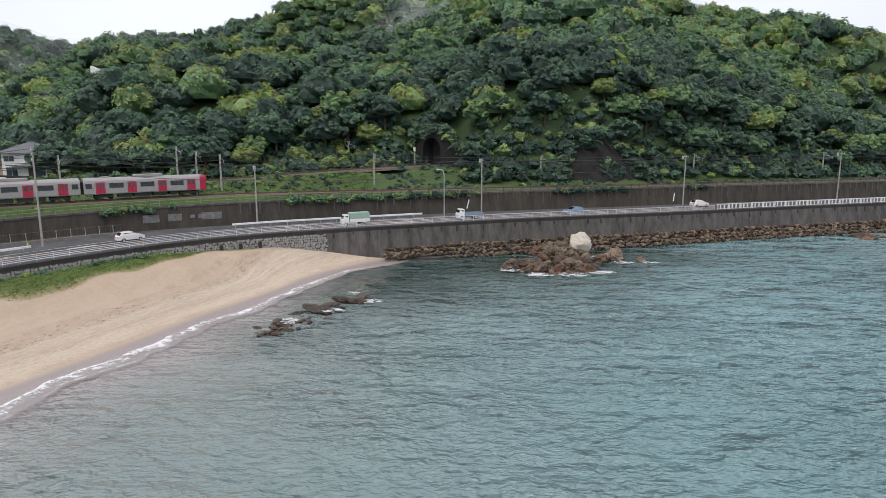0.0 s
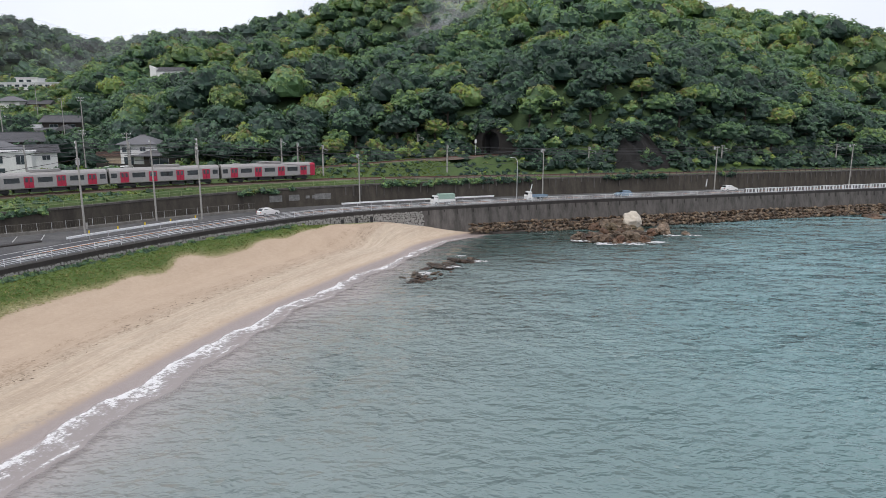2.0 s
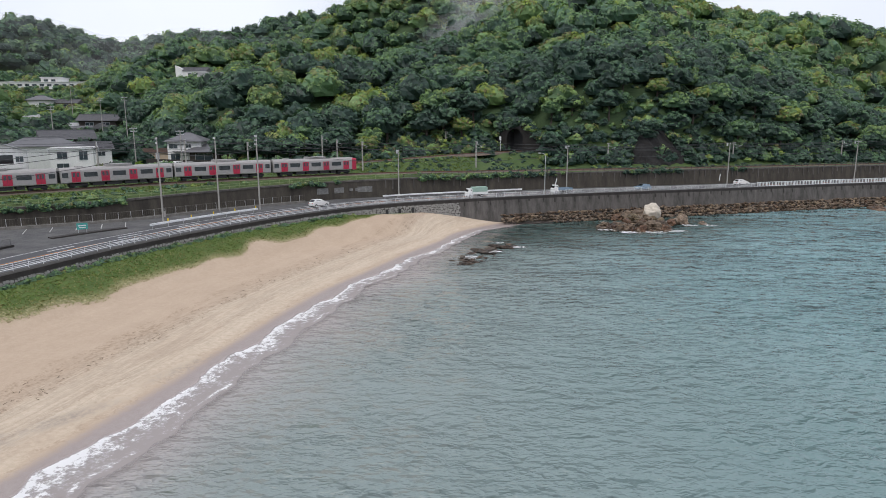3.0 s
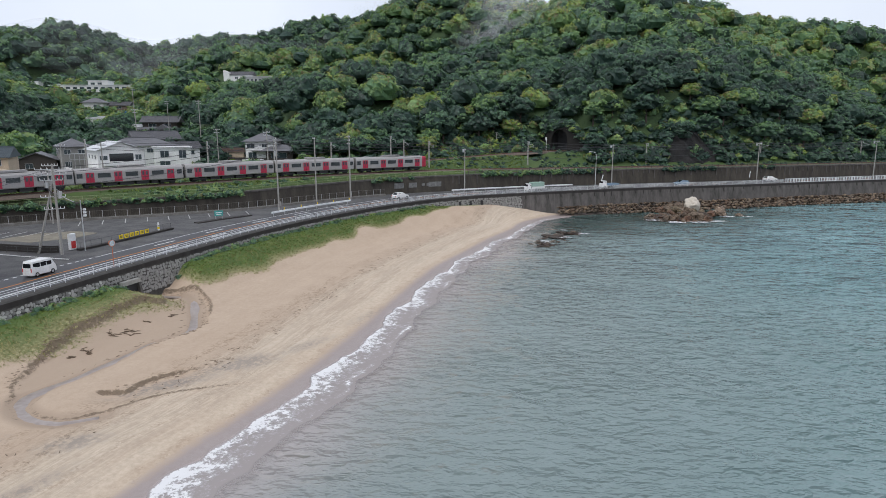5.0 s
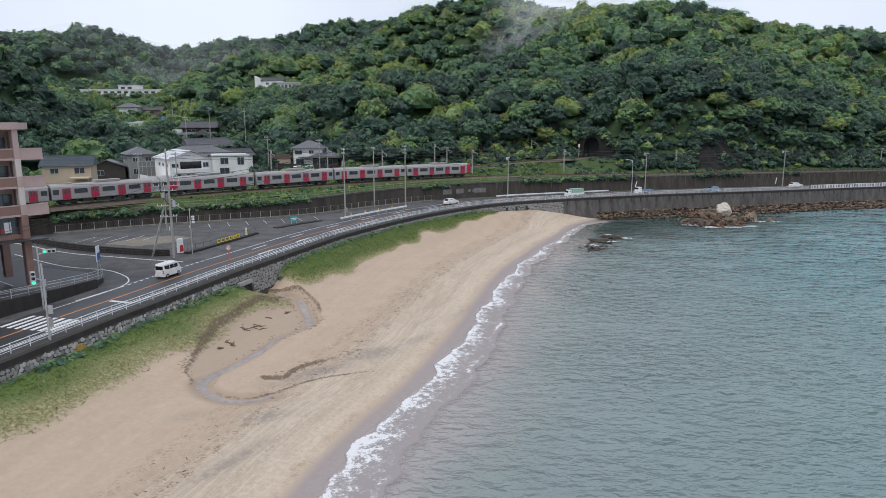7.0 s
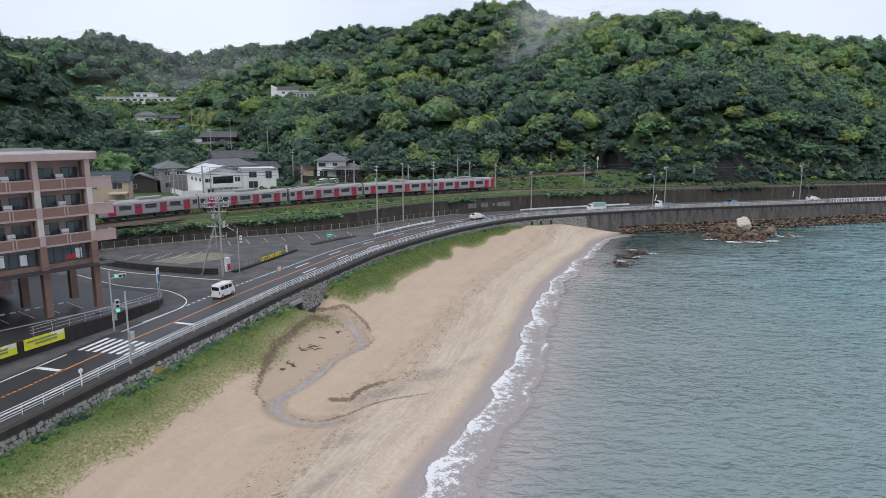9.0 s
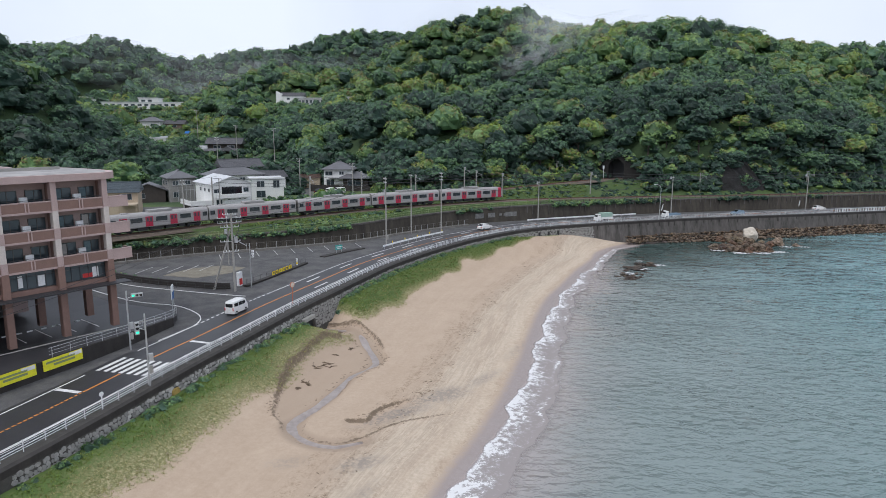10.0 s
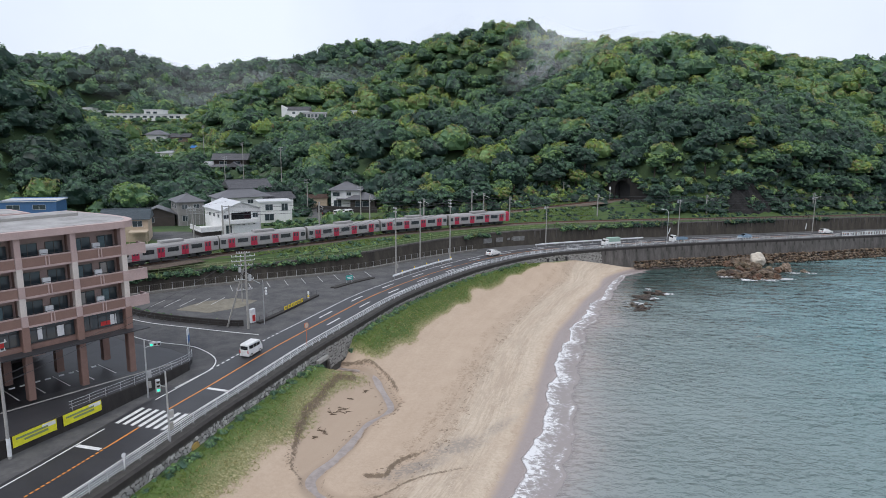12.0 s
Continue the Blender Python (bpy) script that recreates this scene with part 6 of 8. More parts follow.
for i in range(9):
    a = np.array([-100.5 + i * 3.0, 61.5 + i * 1.9])
    b = a + np.array([2.0, -4.2])
    pp = np.linspace(a, b, 4)
    tagged(new("bay_line", Shape().sweep(pp, ground(pp[:, 0], pp[:, 1])[0] + 0.03, [(-0.07, 0), (0.07, 0), (0.07, -0.02), (-0.07, -0.02)]).mesh("bay_line", FADED)), "faded white parking bay line on worn asphalt", "marking", "parking bay lines", "structure")
# side road markings: the bow at the corner and the far edge
bow = smooth_line([(-89.3, 12.0), (-88.2, 15.5), (-87.5, 18.0), (-87.7, 20.5), (-88.8, 22.8), (-91.2, 25.2), (-94.1, 26.9), (-101, 28.6), (-112, 35.0)], 0.7)
tagged(new("corner_line", Shape().sweep(bow, ground(bow[:, 0], bow[:, 1])[0] + 0.075, [(-0.08, 0), (0.08, 0), (0.08, -0.05), (-0.08, -0.05)]).mesh("corner_line", PAINT)), "curved white line round the junction corner", "marking", kind="structure")
edge = smooth_line([(-85.8, 32.8), (-90.7, 33.6), (-97, 34.9), (-106, 37.2), (-118, 43.5)], 1.0)
tagged(new("side_edge_line", Shape().sweep(edge, ground(edge[:, 0], edge[:, 1])[0] + 0.075, [(-0.08, 0), (0.08, 0), (0.08, -0.05), (-0.08, -0.05)]).mesh("side_edge_line", PAINT)), "white edge line of the side road", "marking", kind="structure")

# deck rail, banners and bay marks at the apartment building
dr = smooth_line([(-95.4, 1.2), (-94.2, 4.0), (-91.8, 11.5), (-90.3, 18.0), (-90.9, 20.8)], 1.0)
pm = Shape().tube((0, 0, 0), (0, 0, 1.05), 0.035, n=6).mesh("post", GALV)
fence_run("deck_railing", dr, np.interp(dr[:, 1], [0, 4, 18, 21], [6.85, 6.85, 6.15, 5.9]), 2.0, pm, [(0.35, 0.025), (0.7, 0.025), (1.02, 0.03)], GALV, "pale pipe railing on the parking deck wall", "railing")
for i, s in enumerate((arc_of(dl, -96.8, -2.6), arc_of(dl, -95.0, 2.2))):
    p, q = at(dl, s - 2.2), at(dl, s + 2.2)
    mid_p = (p + q) / 2
    yaw = math.atan2(q[1] - p[1], q[0] - p[0])
    b = thing("banner", pose(mid_p[0] + 0.42 * math.sin(yaw), mid_p[1] - 0.42 * math.cos(yaw), 6.85, 0, 0, math.degrees(yaw)), "long yellow banner tied to the deck wall", "banner", "yellow banners")
    part("sheet", Shape().box((0, 0, -0.5), (4.4, 0.04, 1.15)), YELLOW, b)
    part("text_bar", Shape().box((-0.3, -0.03, -0.28), (3.2, 0.02, 0.2)).box((0.1, -0.03, -0.62), (2.4, 0.02, 0.22)), BAND_GREEN, b)
    part("pale_corner", Shape().box((1.4, -0.028, -0.18), (1.4, 0.02, 0.4)), RAIL_WHITE, b)
for i in range(7):
    m = BM @ Matrix.Translation((1.6 + i * 2.6, -3.4, 0.02))
    b = new("bay_line", Shape().box((0, 0, 0), (0.12, 4.6, 0.02)).mesh("bay_line", PAINT))
    b.matrix_basis = m
    tagged(b, "white parking bay line under the building", "marking", "deck bay lines", "structure")
for i in range(7):
    for q in (-0.55, 0.55):
        st = new("wheel_stop", Shape().box((0, 0, 0.07), (0.6, 0.16, 0.13), chamfer=0.03).mesh("wheel_stop", RAIL_WHITE))
        st.matrix_basis = BM @ Matrix.Translation((2.9 + i * 2.6 + q, -5.2, 0.02))
        tagged(st, "low white concrete wheel stop on the deck", "wheel stop", "wheel stops")
tan = new("deck_edge_line", Shape().box((LEN / 2 - 2, 1.1, 0.03), (LEN + 6, 0.22, 0.06)).mesh("deck_edge_line", PALE_CONCRETE))
tan.matrix_basis = BM
tagged(tan, "pale concrete edge strip of the parking deck", "kerb", kind="structure")


# ---------- poles and wires ----------
def utility_pole(x, y, top, arms=2, yaw=30, lamp=False, gear=False, z=None, r0=0.17):
    z = float(ground(x, y)[0]) if z is None else z
    h = top - z
    p = thing("utility_pole", pose(x, y, z, 0, 0, yaw), "weathered grey concrete utility pole with crossarms", "pole", "utility poles")
    part("shaft", Shape().tube((0, 0, -0.3), (0, 0, h), r0, r0 * 0.62, 10), POLE_CONCRETE, p)
    for i in range(arms):
        a = part("crossarm", Shape().box((0, 0.12, h - 0.35 - i * 0.75), (1.9 - 0.3 * (i % 2), 0.09, 0.09)), GALV, p)
        for o in (-0.85, -0.35, 0.35, 0.85):
            part("insulator", Shape().tube((o * (1 - 0.15 * (i % 2)), 0.12, h - 0.32 - i * 0.75), (o * (1 - 0.15 * (i % 2)), 0.12, h - 0.1 - i * 0.75), 0.05, 0.035, 6), RAIL_WHITE, a)
    if gear:
        part("transformer", Shape().tube((0.42, 0, h - 3.6), (0.42, 0, h - 2.6), 0.3, 0.3, 12), GALV, p, "grey can transformer")
        part("cabinet", Shape().box((0, -0.3, 1.7), (0.45, 0.3, 0.9), chamfer=0.03), PALE_CONCRETE, p)
    return p


def catenary_pole(x, y, top, yaw, z=None):
    z = float(ground(x, y)[0]) if z is None else z
    h = top - z
    p = thing("catenary_pole", pose(x, y, z, 0, 0, yaw), "pale concrete railway pole with a bracket arm for the wires", "pole", "railway poles")
    part("shaft", Shape().tube((0, 0, -0.3), (0, 0, h), 0.2, 0.15, 10), POLE_CONCRETE, p)
    part("bracket", Shape().tube((0, 0, h - 0.7), (2.6, 0, h - 1.1), 0.045, n=6).tube((0, 0, h - 1.9), (2.4, 0, h - 1.12), 0.04, n=6).tube((2.3, 0, h - 1.15), (2.3, 0, h - 1.7), 0.03, n=6), GALV, p)
    part("top_frame", Shape().box((0.1, 0, h - 0.1), (1.1, 0.09, 0.09)).box((0.55, 0, h - 0.4), (0.08, 0.08, 0.6)), GALV, p)
    return p


p = utility_pole(-97.2, -5.4, 16.5, 2, 70, z=5.0)
part("guard_sleeve", Shape().tube((0, 0, 0.3), (0, 0, 2.1), 0.19, 0.185, 12), RAIL_WHITE, p, "white plastic guard sleeve")
utility_pole(-69.6, 75.6, 19.9, 2, 120, gear=True)
utility_pole(-65.5, 91.0, 19.6, 1, 120)
utility_pole(-58.5, 93.6, 19.9, 3, 120)
ROADSIDE = [(-33.0, 114.6, 16.2), (7.8, 131.3, 16.6), (53.5, 144.6, 16.7), (95, 156.6, 16.9), (136, 168.5, 17.0)]
for x, y, t_ in ROADSIDE:
    p = utility_pole(x, y, t_, 1, 110 + 0 * x, r0=0.16)
    part("box_frame", Shape().box((0.55, 0, t_ - float(ground(x, y)[0]) - 0.9), (0.9, 0.5, 0.08)).box((0.95, 0, t_ - float(ground(x, y)[0]) - 0.5), (0.07, 0.5, 0.8)), GALV, p)
CATENARY = [(-107.3, 77.4, 19.6), (-90.5, 96.0, 18.6), (-66, 112.5, 18.0), (-42.3, 124.4, 17.7), (-14.6, 138.6, 17.3), (22.5, 150.6, 16.4), (62, 162.0, 16.4), (100, 172.5, 16.4)]
for x, y, t_ in CATENARY:
    catenary_pole(x, y, t_, -55)
for x, y, t_, yw in ((-53, 130.6, 19.0, -50), (-49.5, 131.5, 18.0, -50), (-22.5, 156.5, 19.6, -45), (-81.0, 115.5, 18.6, -50)):
    catenary_pole(x, y, t_, yw)
for x, y, t_ in ((-117.6, 86.3, 18.4), (-109.3, 86.8, 18.6), (-104, 140, 21.0), (-120.7, 171, 30.0), (-137, 160, 27), (-84.5, 122.0, 20.5), (-146, 205, 31), (-176, 240, 38)):
    utility_pole(x, y, t_, 2, 40)


def wire_run(name, pts, sag, r, label):
    line3 = []
    for a, b in zip(pts[:-1], pts[1:]):
        a, b = np.array(a), np.array(b)
        line3 += [a + (b - a) * t + np.array([0, 0, -4 * sag * t * (1 - t)]) for t in np.linspace(0, 1, 7)[:-1]]
    line3 = np.array(line3 + [np.array(pts[-1], float)])
    tan = np.gradient(line3, axis=0)
    side = np.cross(tan, (0, 0, 1.0))
    side /= np.linalg.norm(side, axis=1)[:, None]
    n = len(line3)
    v = np.stack([line3 + side * r, line3 + np.array([0, 0, r]), line3 - side * r, line3 - np.array([0, 0, r])], 1).reshape(-1, 3)
    faces = [(4 * i + q, 4 * i + (q + 1) % 4, 4 * i + 4 + (q + 1) % 4, 4 * i + 4 + q) for i in range(n - 1) for q in range(4)] + [(0, 1, 2, 3), (4 * n - 1, 4 * n - 2, 4 * n - 3, 4 * n - 4)]
    return tagged(part(name, Shape().add(v.tolist(), faces), DARK_STEEL), label, "wire", "overhead wires")


for dz, dx in ((-0.2, 0.0), (-1.0, -1.3), (-1.7, -1.3)):
    wire_run("overhead_wire", [(x - dx, y - 1.2 * (dx != 0), t_ + dz) for x, y, t_ in CATENARY], 0.5, 0.04, "thin dark overhead railway wire")
for dz in (-0.1, -0.8, -2.6):
    wire_run("overhead_wire", [(-88.3, 35.5, 17.0 + dz), (-69.6, 75.6, 19.8 + dz), (-58.5, 93.6, 19.8 + dz)] + [(x, y, t_ + dz) for x, y, t_ in ROADSIDE], 0.7, 0.038, "thin dark roadside cable")
wire_run("overhead_wire", [(-136, 60, 18.5), (-107.3, 77.4, 18.2), (-117.6, 86.3, 18.0), (-104, 140, 20.6), (-120.7, 171, 29.5)], 0.6, 0.022, "thin dark house cable")
for o in (-0.8, 0.8):
    wire_run("overhead_wire", [(-110 + o, -18, 15.5), (-99 + o, -9, 12.2), (-88.3 + o, 35.5, 16.6)], 0.8, 0.026, "thin dark roadside cable")

# double pole with a leaning strut at the corner of the lot
m = thing("power_pole", pose(-88.3, 35.6, 5.25, 0, 0, 20), "tall pole with crowded crossarms and a leaning strut", "pole")
part("shaft", Shape().tube((0, 0, -0.3), (0, 0, 12.1), 0.2, 0.13, 10), POLE_CONCRETE, m)
part("strut", Shape().tube((-3.2, 1.6, -0.3), (-0.25, 0.1, 9.6), 0.16, 0.13, 10), POLE_CONCRETE, m, "grey leaning strut pole")
part("second_shaft", Shape().tube((-0.7, 0.3, 4.2), (-0.7, 0.3, 11.6), 0.1, 0.09, 8), POLE_CONCRETE, m)
for i, (zz, ln_) in enumerate(((11.9, 1.8), (11.4, 3.4), (10.7, 3.4), (10.0, 2.6), (7.8, 2.8), (6.2, 2.2))):
    a = part("crossarm", Shape().box((-0.3, 0.1, zz), (ln_, 0.1, 0.1), 0.12 * (i % 3)), GALV, m)
    for o in np.linspace(-ln_ / 2, ln_ / 2, 6):
        part("insulator", Shape().tube((o - 0.3, 0.1 + 0.12 * (i % 3) * o, zz), (o - 0.3, 0.1 + 0.12 * (i % 3) * o, zz + 0.28), 0.06, 0.04, 6), RAIL_WHITE, a)
part("brace", Shape().tube((-0.2, 0, 8.4), (2.0, 0.3, 7.0), 0.06, n=6).tube((-0.7, 0.3, 9.4), (0.9, 0.1, 8.2), 0.05, n=6), GALV, m)
part("transformer", Shape().tube((0.5, 0, 7.6), (0.5, 0, 8.5), 0.28, 0.28, 12), GALV, m)
part("transformer", Shape().tube((-0.9, 0, 9.0), (-0.9, 0, 9.7), 0.24, 0.24, 12), GALV, m)
part("cable", Shape().path([(-1.4, 0.1, 11.2), (-0.9, 0.0, 9.0), (-0.1, -0.1, 7.9), (0.6, 0, 7.6)], 0.05, 5).path([(1.2, 0.1, 10.6), (0.9, 0, 9.3), (0.4, 0, 8.5)], 0.05, 5), DARK_STEEL, m)
wire_run("overhead_wire", [(-120, 30, 17.5), (-88.6, 35.6, 16.4), (-86.6, 38.0, 11.9)], 0.5, 0.026, "thin dark roadside cable")

p = thing("lot_lamp", pose(-86.6, 38.2, 5.35), "thin grey pole with three floodlights beside the lot", "lamp")
part("shaft", Shape().tube((0, 0, -0.2), (0, 0, 7.0), 0.09, 0.07, 8), GALV, p)
for i in range(3):
    part("floodlight", Shape().box((0.45, 0, 5.7 - i * 0.42), (0.34, 0.3, 0.26), chamfer=0.03), RAIL_WHITE, p)
p = thing("street_lamp", pose(0.2, 116.9, 5.7), "slim grey street lamp with a curved arm", "lamp")
part("shaft", Shape().tube((0, 0, -0.2), (0, 0, 8.6), 0.1, 0.07, 8), GALV, p)
part("arm", Shape().path([(0, 0, 8.6), (-0.1, 0.3, 9.2), (-0.4, 0.8, 9.5), (-0.9, 1.6, 9.55)], 0.05, 6), GALV, p)
part("lamp_head", Shape().box((-1.1, 1.9, 9.5), (0.35, 0.8, 0.14), 0.5, chamfer=0.05), RAIL_WHITE, p)
for x, y, lean in ((4.6, 130.6, 1.6), (51, 144.0, 0.9)):
    p = thing("stay_wire_guard", pose(x, y, 5.7), "white sleeve on a slanting stay wire", "stay wire")
    part("wire", Shape().tube((0, 0, 0), (lean, 0.5, 6.5), 0.03, n=5), DARK_STEEL, p)
    part("sleeve", Shape().tube((lean * 0.14, 0.07, 0.9), (lean * 0.42, 0.2, 2.7), 0.11, n=8), RAIL_WHITE, p)


# ---------- signals and signs ----------
def signal(x, y, z, top, yaw, arm, upright=False):
    p = thing("traffic_signal", pose(x, y, z, 0, 0, yaw), "grey traffic signal pole with a lit green light", "traffic signal", "signals at the crossing")
    part("shaft", Shape().tube((0, 0, -0.2), (0, 0, top - z), 0.1, 0.08, 10), GALV, p)
    h = top - z - (1.3 if upright else 0.62)
    part("arm", Shape().tube((0, 0, h - 0.28), (arm, 0, h + 0.02), 0.05, n=6), GALV, p)
    hd = part("signal_head", Shape().box((arm, 0.0, h), (0.42, 0.25, 1.25) if upright else (1.25, 0.25, 0.42), chamfer=0.05), GALV, p)
    for i in range(3):
        o = 0.4 * (i - 1)
        c = (arm, h + o) if upright else (arm + o, h)
        part("lens", Shape().tube((c[0], -0.13, c[1]), (c[0], -0.18, c[1]), 0.15, 0.15, 12), GREEN_LIGHT if i == 0 else GLASS_DARK, hd)
        part("hood", Shape().box((c[0], -0.24, c[1] + 0.17), (0.32, 0.24, 0.03)), GALV, hd)
    part("walk_signal", Shape().box((0.28, -0.1, 2.9), (0.4, 0.3, 0.75), chamfer=0.03), GALV, p)
    part("control_box", Shape().box((0.22, 0.05, 1.6), (0.4, 0.28, 0.75), chamfer=0.03), PALE_CONCRETE, p)
    return p


k = Nodes("green_light", 0.4)
k.b.inputs["Emission Color"].default_value, k.b.inputs["Emission Strength"].default_value = (0.05, 0.9, 0.55, 1), 1.2
GREEN_LIGHT = k.color((0.02, 0.4, 0.25))
signal(-91.1, 9.0, 5.05, 12.0, 35, 1.1)
signal(-83.75, -1.6, 5.2, 12.5, 40, -0.75, upright=True)
p = thing("name_sign", pose(-91.2, 20.6, 5.3, 0, 0, 104), "white and blue framed sign board on two posts", "sign")
for o in (-0.5, 0.5):
    part("post", Shape().tube((o, 0, -0.2), (o, 0, 4.2), 0.05, n=8), GALV, p)
part("board", Shape().box((0, 0, 3.6), (1.3, 0.12, 1.9), chamfer=0.03), RAIL_WHITE, p)
part("panel", Shape().box((0, -0.075, 3.2), (1.15, 0.03, 1.0)).box((0, 0.075, 3.2), (1.15, 0.03, 1.0)), BLUE, p, "blue lower panel")
p = thing("traffic_mirror", pose(-77.35, 28.0, 5.25, 0, 0, 60), "round orange-framed traffic mirror beside the guard rail", "mirror")
part("post", Shape().tube((0, 0, 0), (0, 0, 2.6), 0.045, n=8), plain("orange_paint", (0.45, 0.13, 0.06), 0.5), p)
part("rim", Shape().tube((0, -0.06, 3.0), (0, 0.08, 3.0), 0.42, 0.38, 20), plain("orange_rim", (0.45, 0.13, 0.06), 0.5), p)
part("mirror", Shape().tube((0, -0.075, 3.0), (0, -0.05, 3.0), 0.36, 0.36, 20), plain("mirror_face", (0.75, 0.76, 0.78), 0.05, 1.0), p)
p = thing("vending_sign", pose(-88.6, 38.6, 5.35, 0, 0, 70), "white and red upright sign box at the lot corner", "sign")
part("box", Shape().box((0, 0, 1.15), (0.95, 0.5, 2.2), chamfer=0.04), RAIL_WHITE, p)
part("red_panel", Shape().box((0, -0.26, 0.75), (0.7, 0.03, 1.0)), RED, p)
p = thing("teal_sign", pose(-78.0, 66.2, 5.65, 0, 0, 35), "teal and white board on short legs beside the lot", "sign")
part("board", Shape().box((0, 0, 1.0), (1.5, 0.08, 0.95), chamfer=0.02), TEAL, p)
part("text_bar", Shape().box((0, -0.05, 1.1), (1.1, 0.02, 0.16)).box((0, -0.05, 0.8), (0.9, 0.02, 0.12)), RAIL_WHITE, p)
for o in (-0.55, 0.55):
    part("leg", Shape().tube((o, 0, -0.1), (o, 0, 0.6), 0.04, n=6), GALV, p)
ib = smooth_line([(-80.5, 62.0), (-77.4, 67.0), (-74.0, 71.5)], 1.0)
tagged(new("entrance_island", Shape().sweep(ib, ground(ib[:, 0], ib[:, 1])[0], [(-0.7, -0.2), (-0.6, 0.18), (0.6, 0.18), (0.7, -0.2)]).mesh("entrance_island", DARK_CONCRETE)), "narrow dark kerbed island at the lot entrance", "kerb", kind="structure")
p = thing("bollard_sign", pose(-83.2, 53.4, 5.4), "white bollard with a yellow band beside the lot", "bollard")
part("post", Shape().tube((0, 0, 0), (0, 0, 1.5), 0.16, 0.16, 10), RAIL_WHITE, p)
part("band", Shape().tube((0, 0, 0.5), (0, 0, 0.8), 0.175, 0.175, 10), YELLOW_PAINT, p)
p = thing("guard_rail_plate", pose(-85.3, -7.3, 5.3, 0, 0, 70), "small white round plate on a post at the rail", "sign")
part("post", Shape().tube((0, 0, 0), (0, 0, 1.2), 0.06, n=8), RAIL_WHITE, p)
part("plate", Shape().tube((0, -0.03, 1.4), (0, 0.03, 1.4), 0.22, 0.22, 14), RAIL_WHITE, p)

# ---------- houses ----------
def hip_roof(s, x0, y0, x1, y1, z, up, over, slot=0, ridge=None):
    x0, y0, x1, y1 = x0 - over, y0 - over, x1 + over, y1 + over
    w, d = x1 - x0, y1 - y0
    k = min(w, d) / 2 if ridge is None else ridge
    if w >= d:
        a, b = (x0 + k, (y0 + y1) / 2), (x1 - k, (y0 + y1) / 2)
        f = [(0, 1, 9, 8), (1, 2, 9), (2, 3, 8, 9), (3, 0, 8)]
    else:
        a, b = ((x0 + x1) / 2, y0 + k), ((x0 + x1) / 2, y1 - k)
        f = [(0, 1, 8), (1, 2, 9, 8), (2, 3, 9), (3, 0, 8, 9)]
    t = 0.16
    pts = [(x0, y0, z), (x1, y0, z), (x1, y1, z), (x0, y1, z), (x0, y0, z - t), (x1, y0, z - t), (x1, y1, z - t), (x0, y1, z - t), (*a, z + up), (*b, z + up)]
    return s.add(pts, f + [(7, 6, 5, 4), (0, 4, 5, 1), (1, 5, 6, 2), (2, 6, 7, 3), (3, 7, 4, 0)], slot)


def tile_rows(x0, x1, y0, y1, z0, z1, n):
    """Raised courses on a roof slope that runs up from y0 to y1."""
    s = Shape()
    for i in range(1, n):
        k = i / n
        s.box(((x0 + x1) / 2, y0 + (y1 - y0) * k, z0 + (z1 - z0) * k + 0.02), (x1 - x0, 0.10, 0.05))
    return s


def window(parent, x, y, z, w, h, facing, mat=None, frame_mat=None):
    """A window with its frame on a wall: facing 'f' front (-y), 'l' left (-x), 'r' right (+x)."""
    mat, frame_mat = mat or GLASS_ROOM, frame_mat or GALV
    size = (w, 0.08, h) if facing == "f" else (0.08, w, h)
    wn_ = part("window", Shape().box((x, y, z), size), mat, parent)
    fr = Shape()
    for o in (-w / 2, 0, w / 2):
        fr.box((x + o, y - 0.03, z) if facing == "f" else (x - (0.03 if facing == "l" else -0.03), y + o, z), (0.07, 0.07, h))
    for o in (-h / 2, h / 2):
        fr.box((x, y - 0.03, z + o) if facing == "f" else (x - (0.03 if facing == "l" else -0.03), y, z + o), (w + 0.1, 0.1, 0.07) if facing == "f" else (0.1, w + 0.1, 0.07))
    part("frame", fr, frame_mat, wn_)


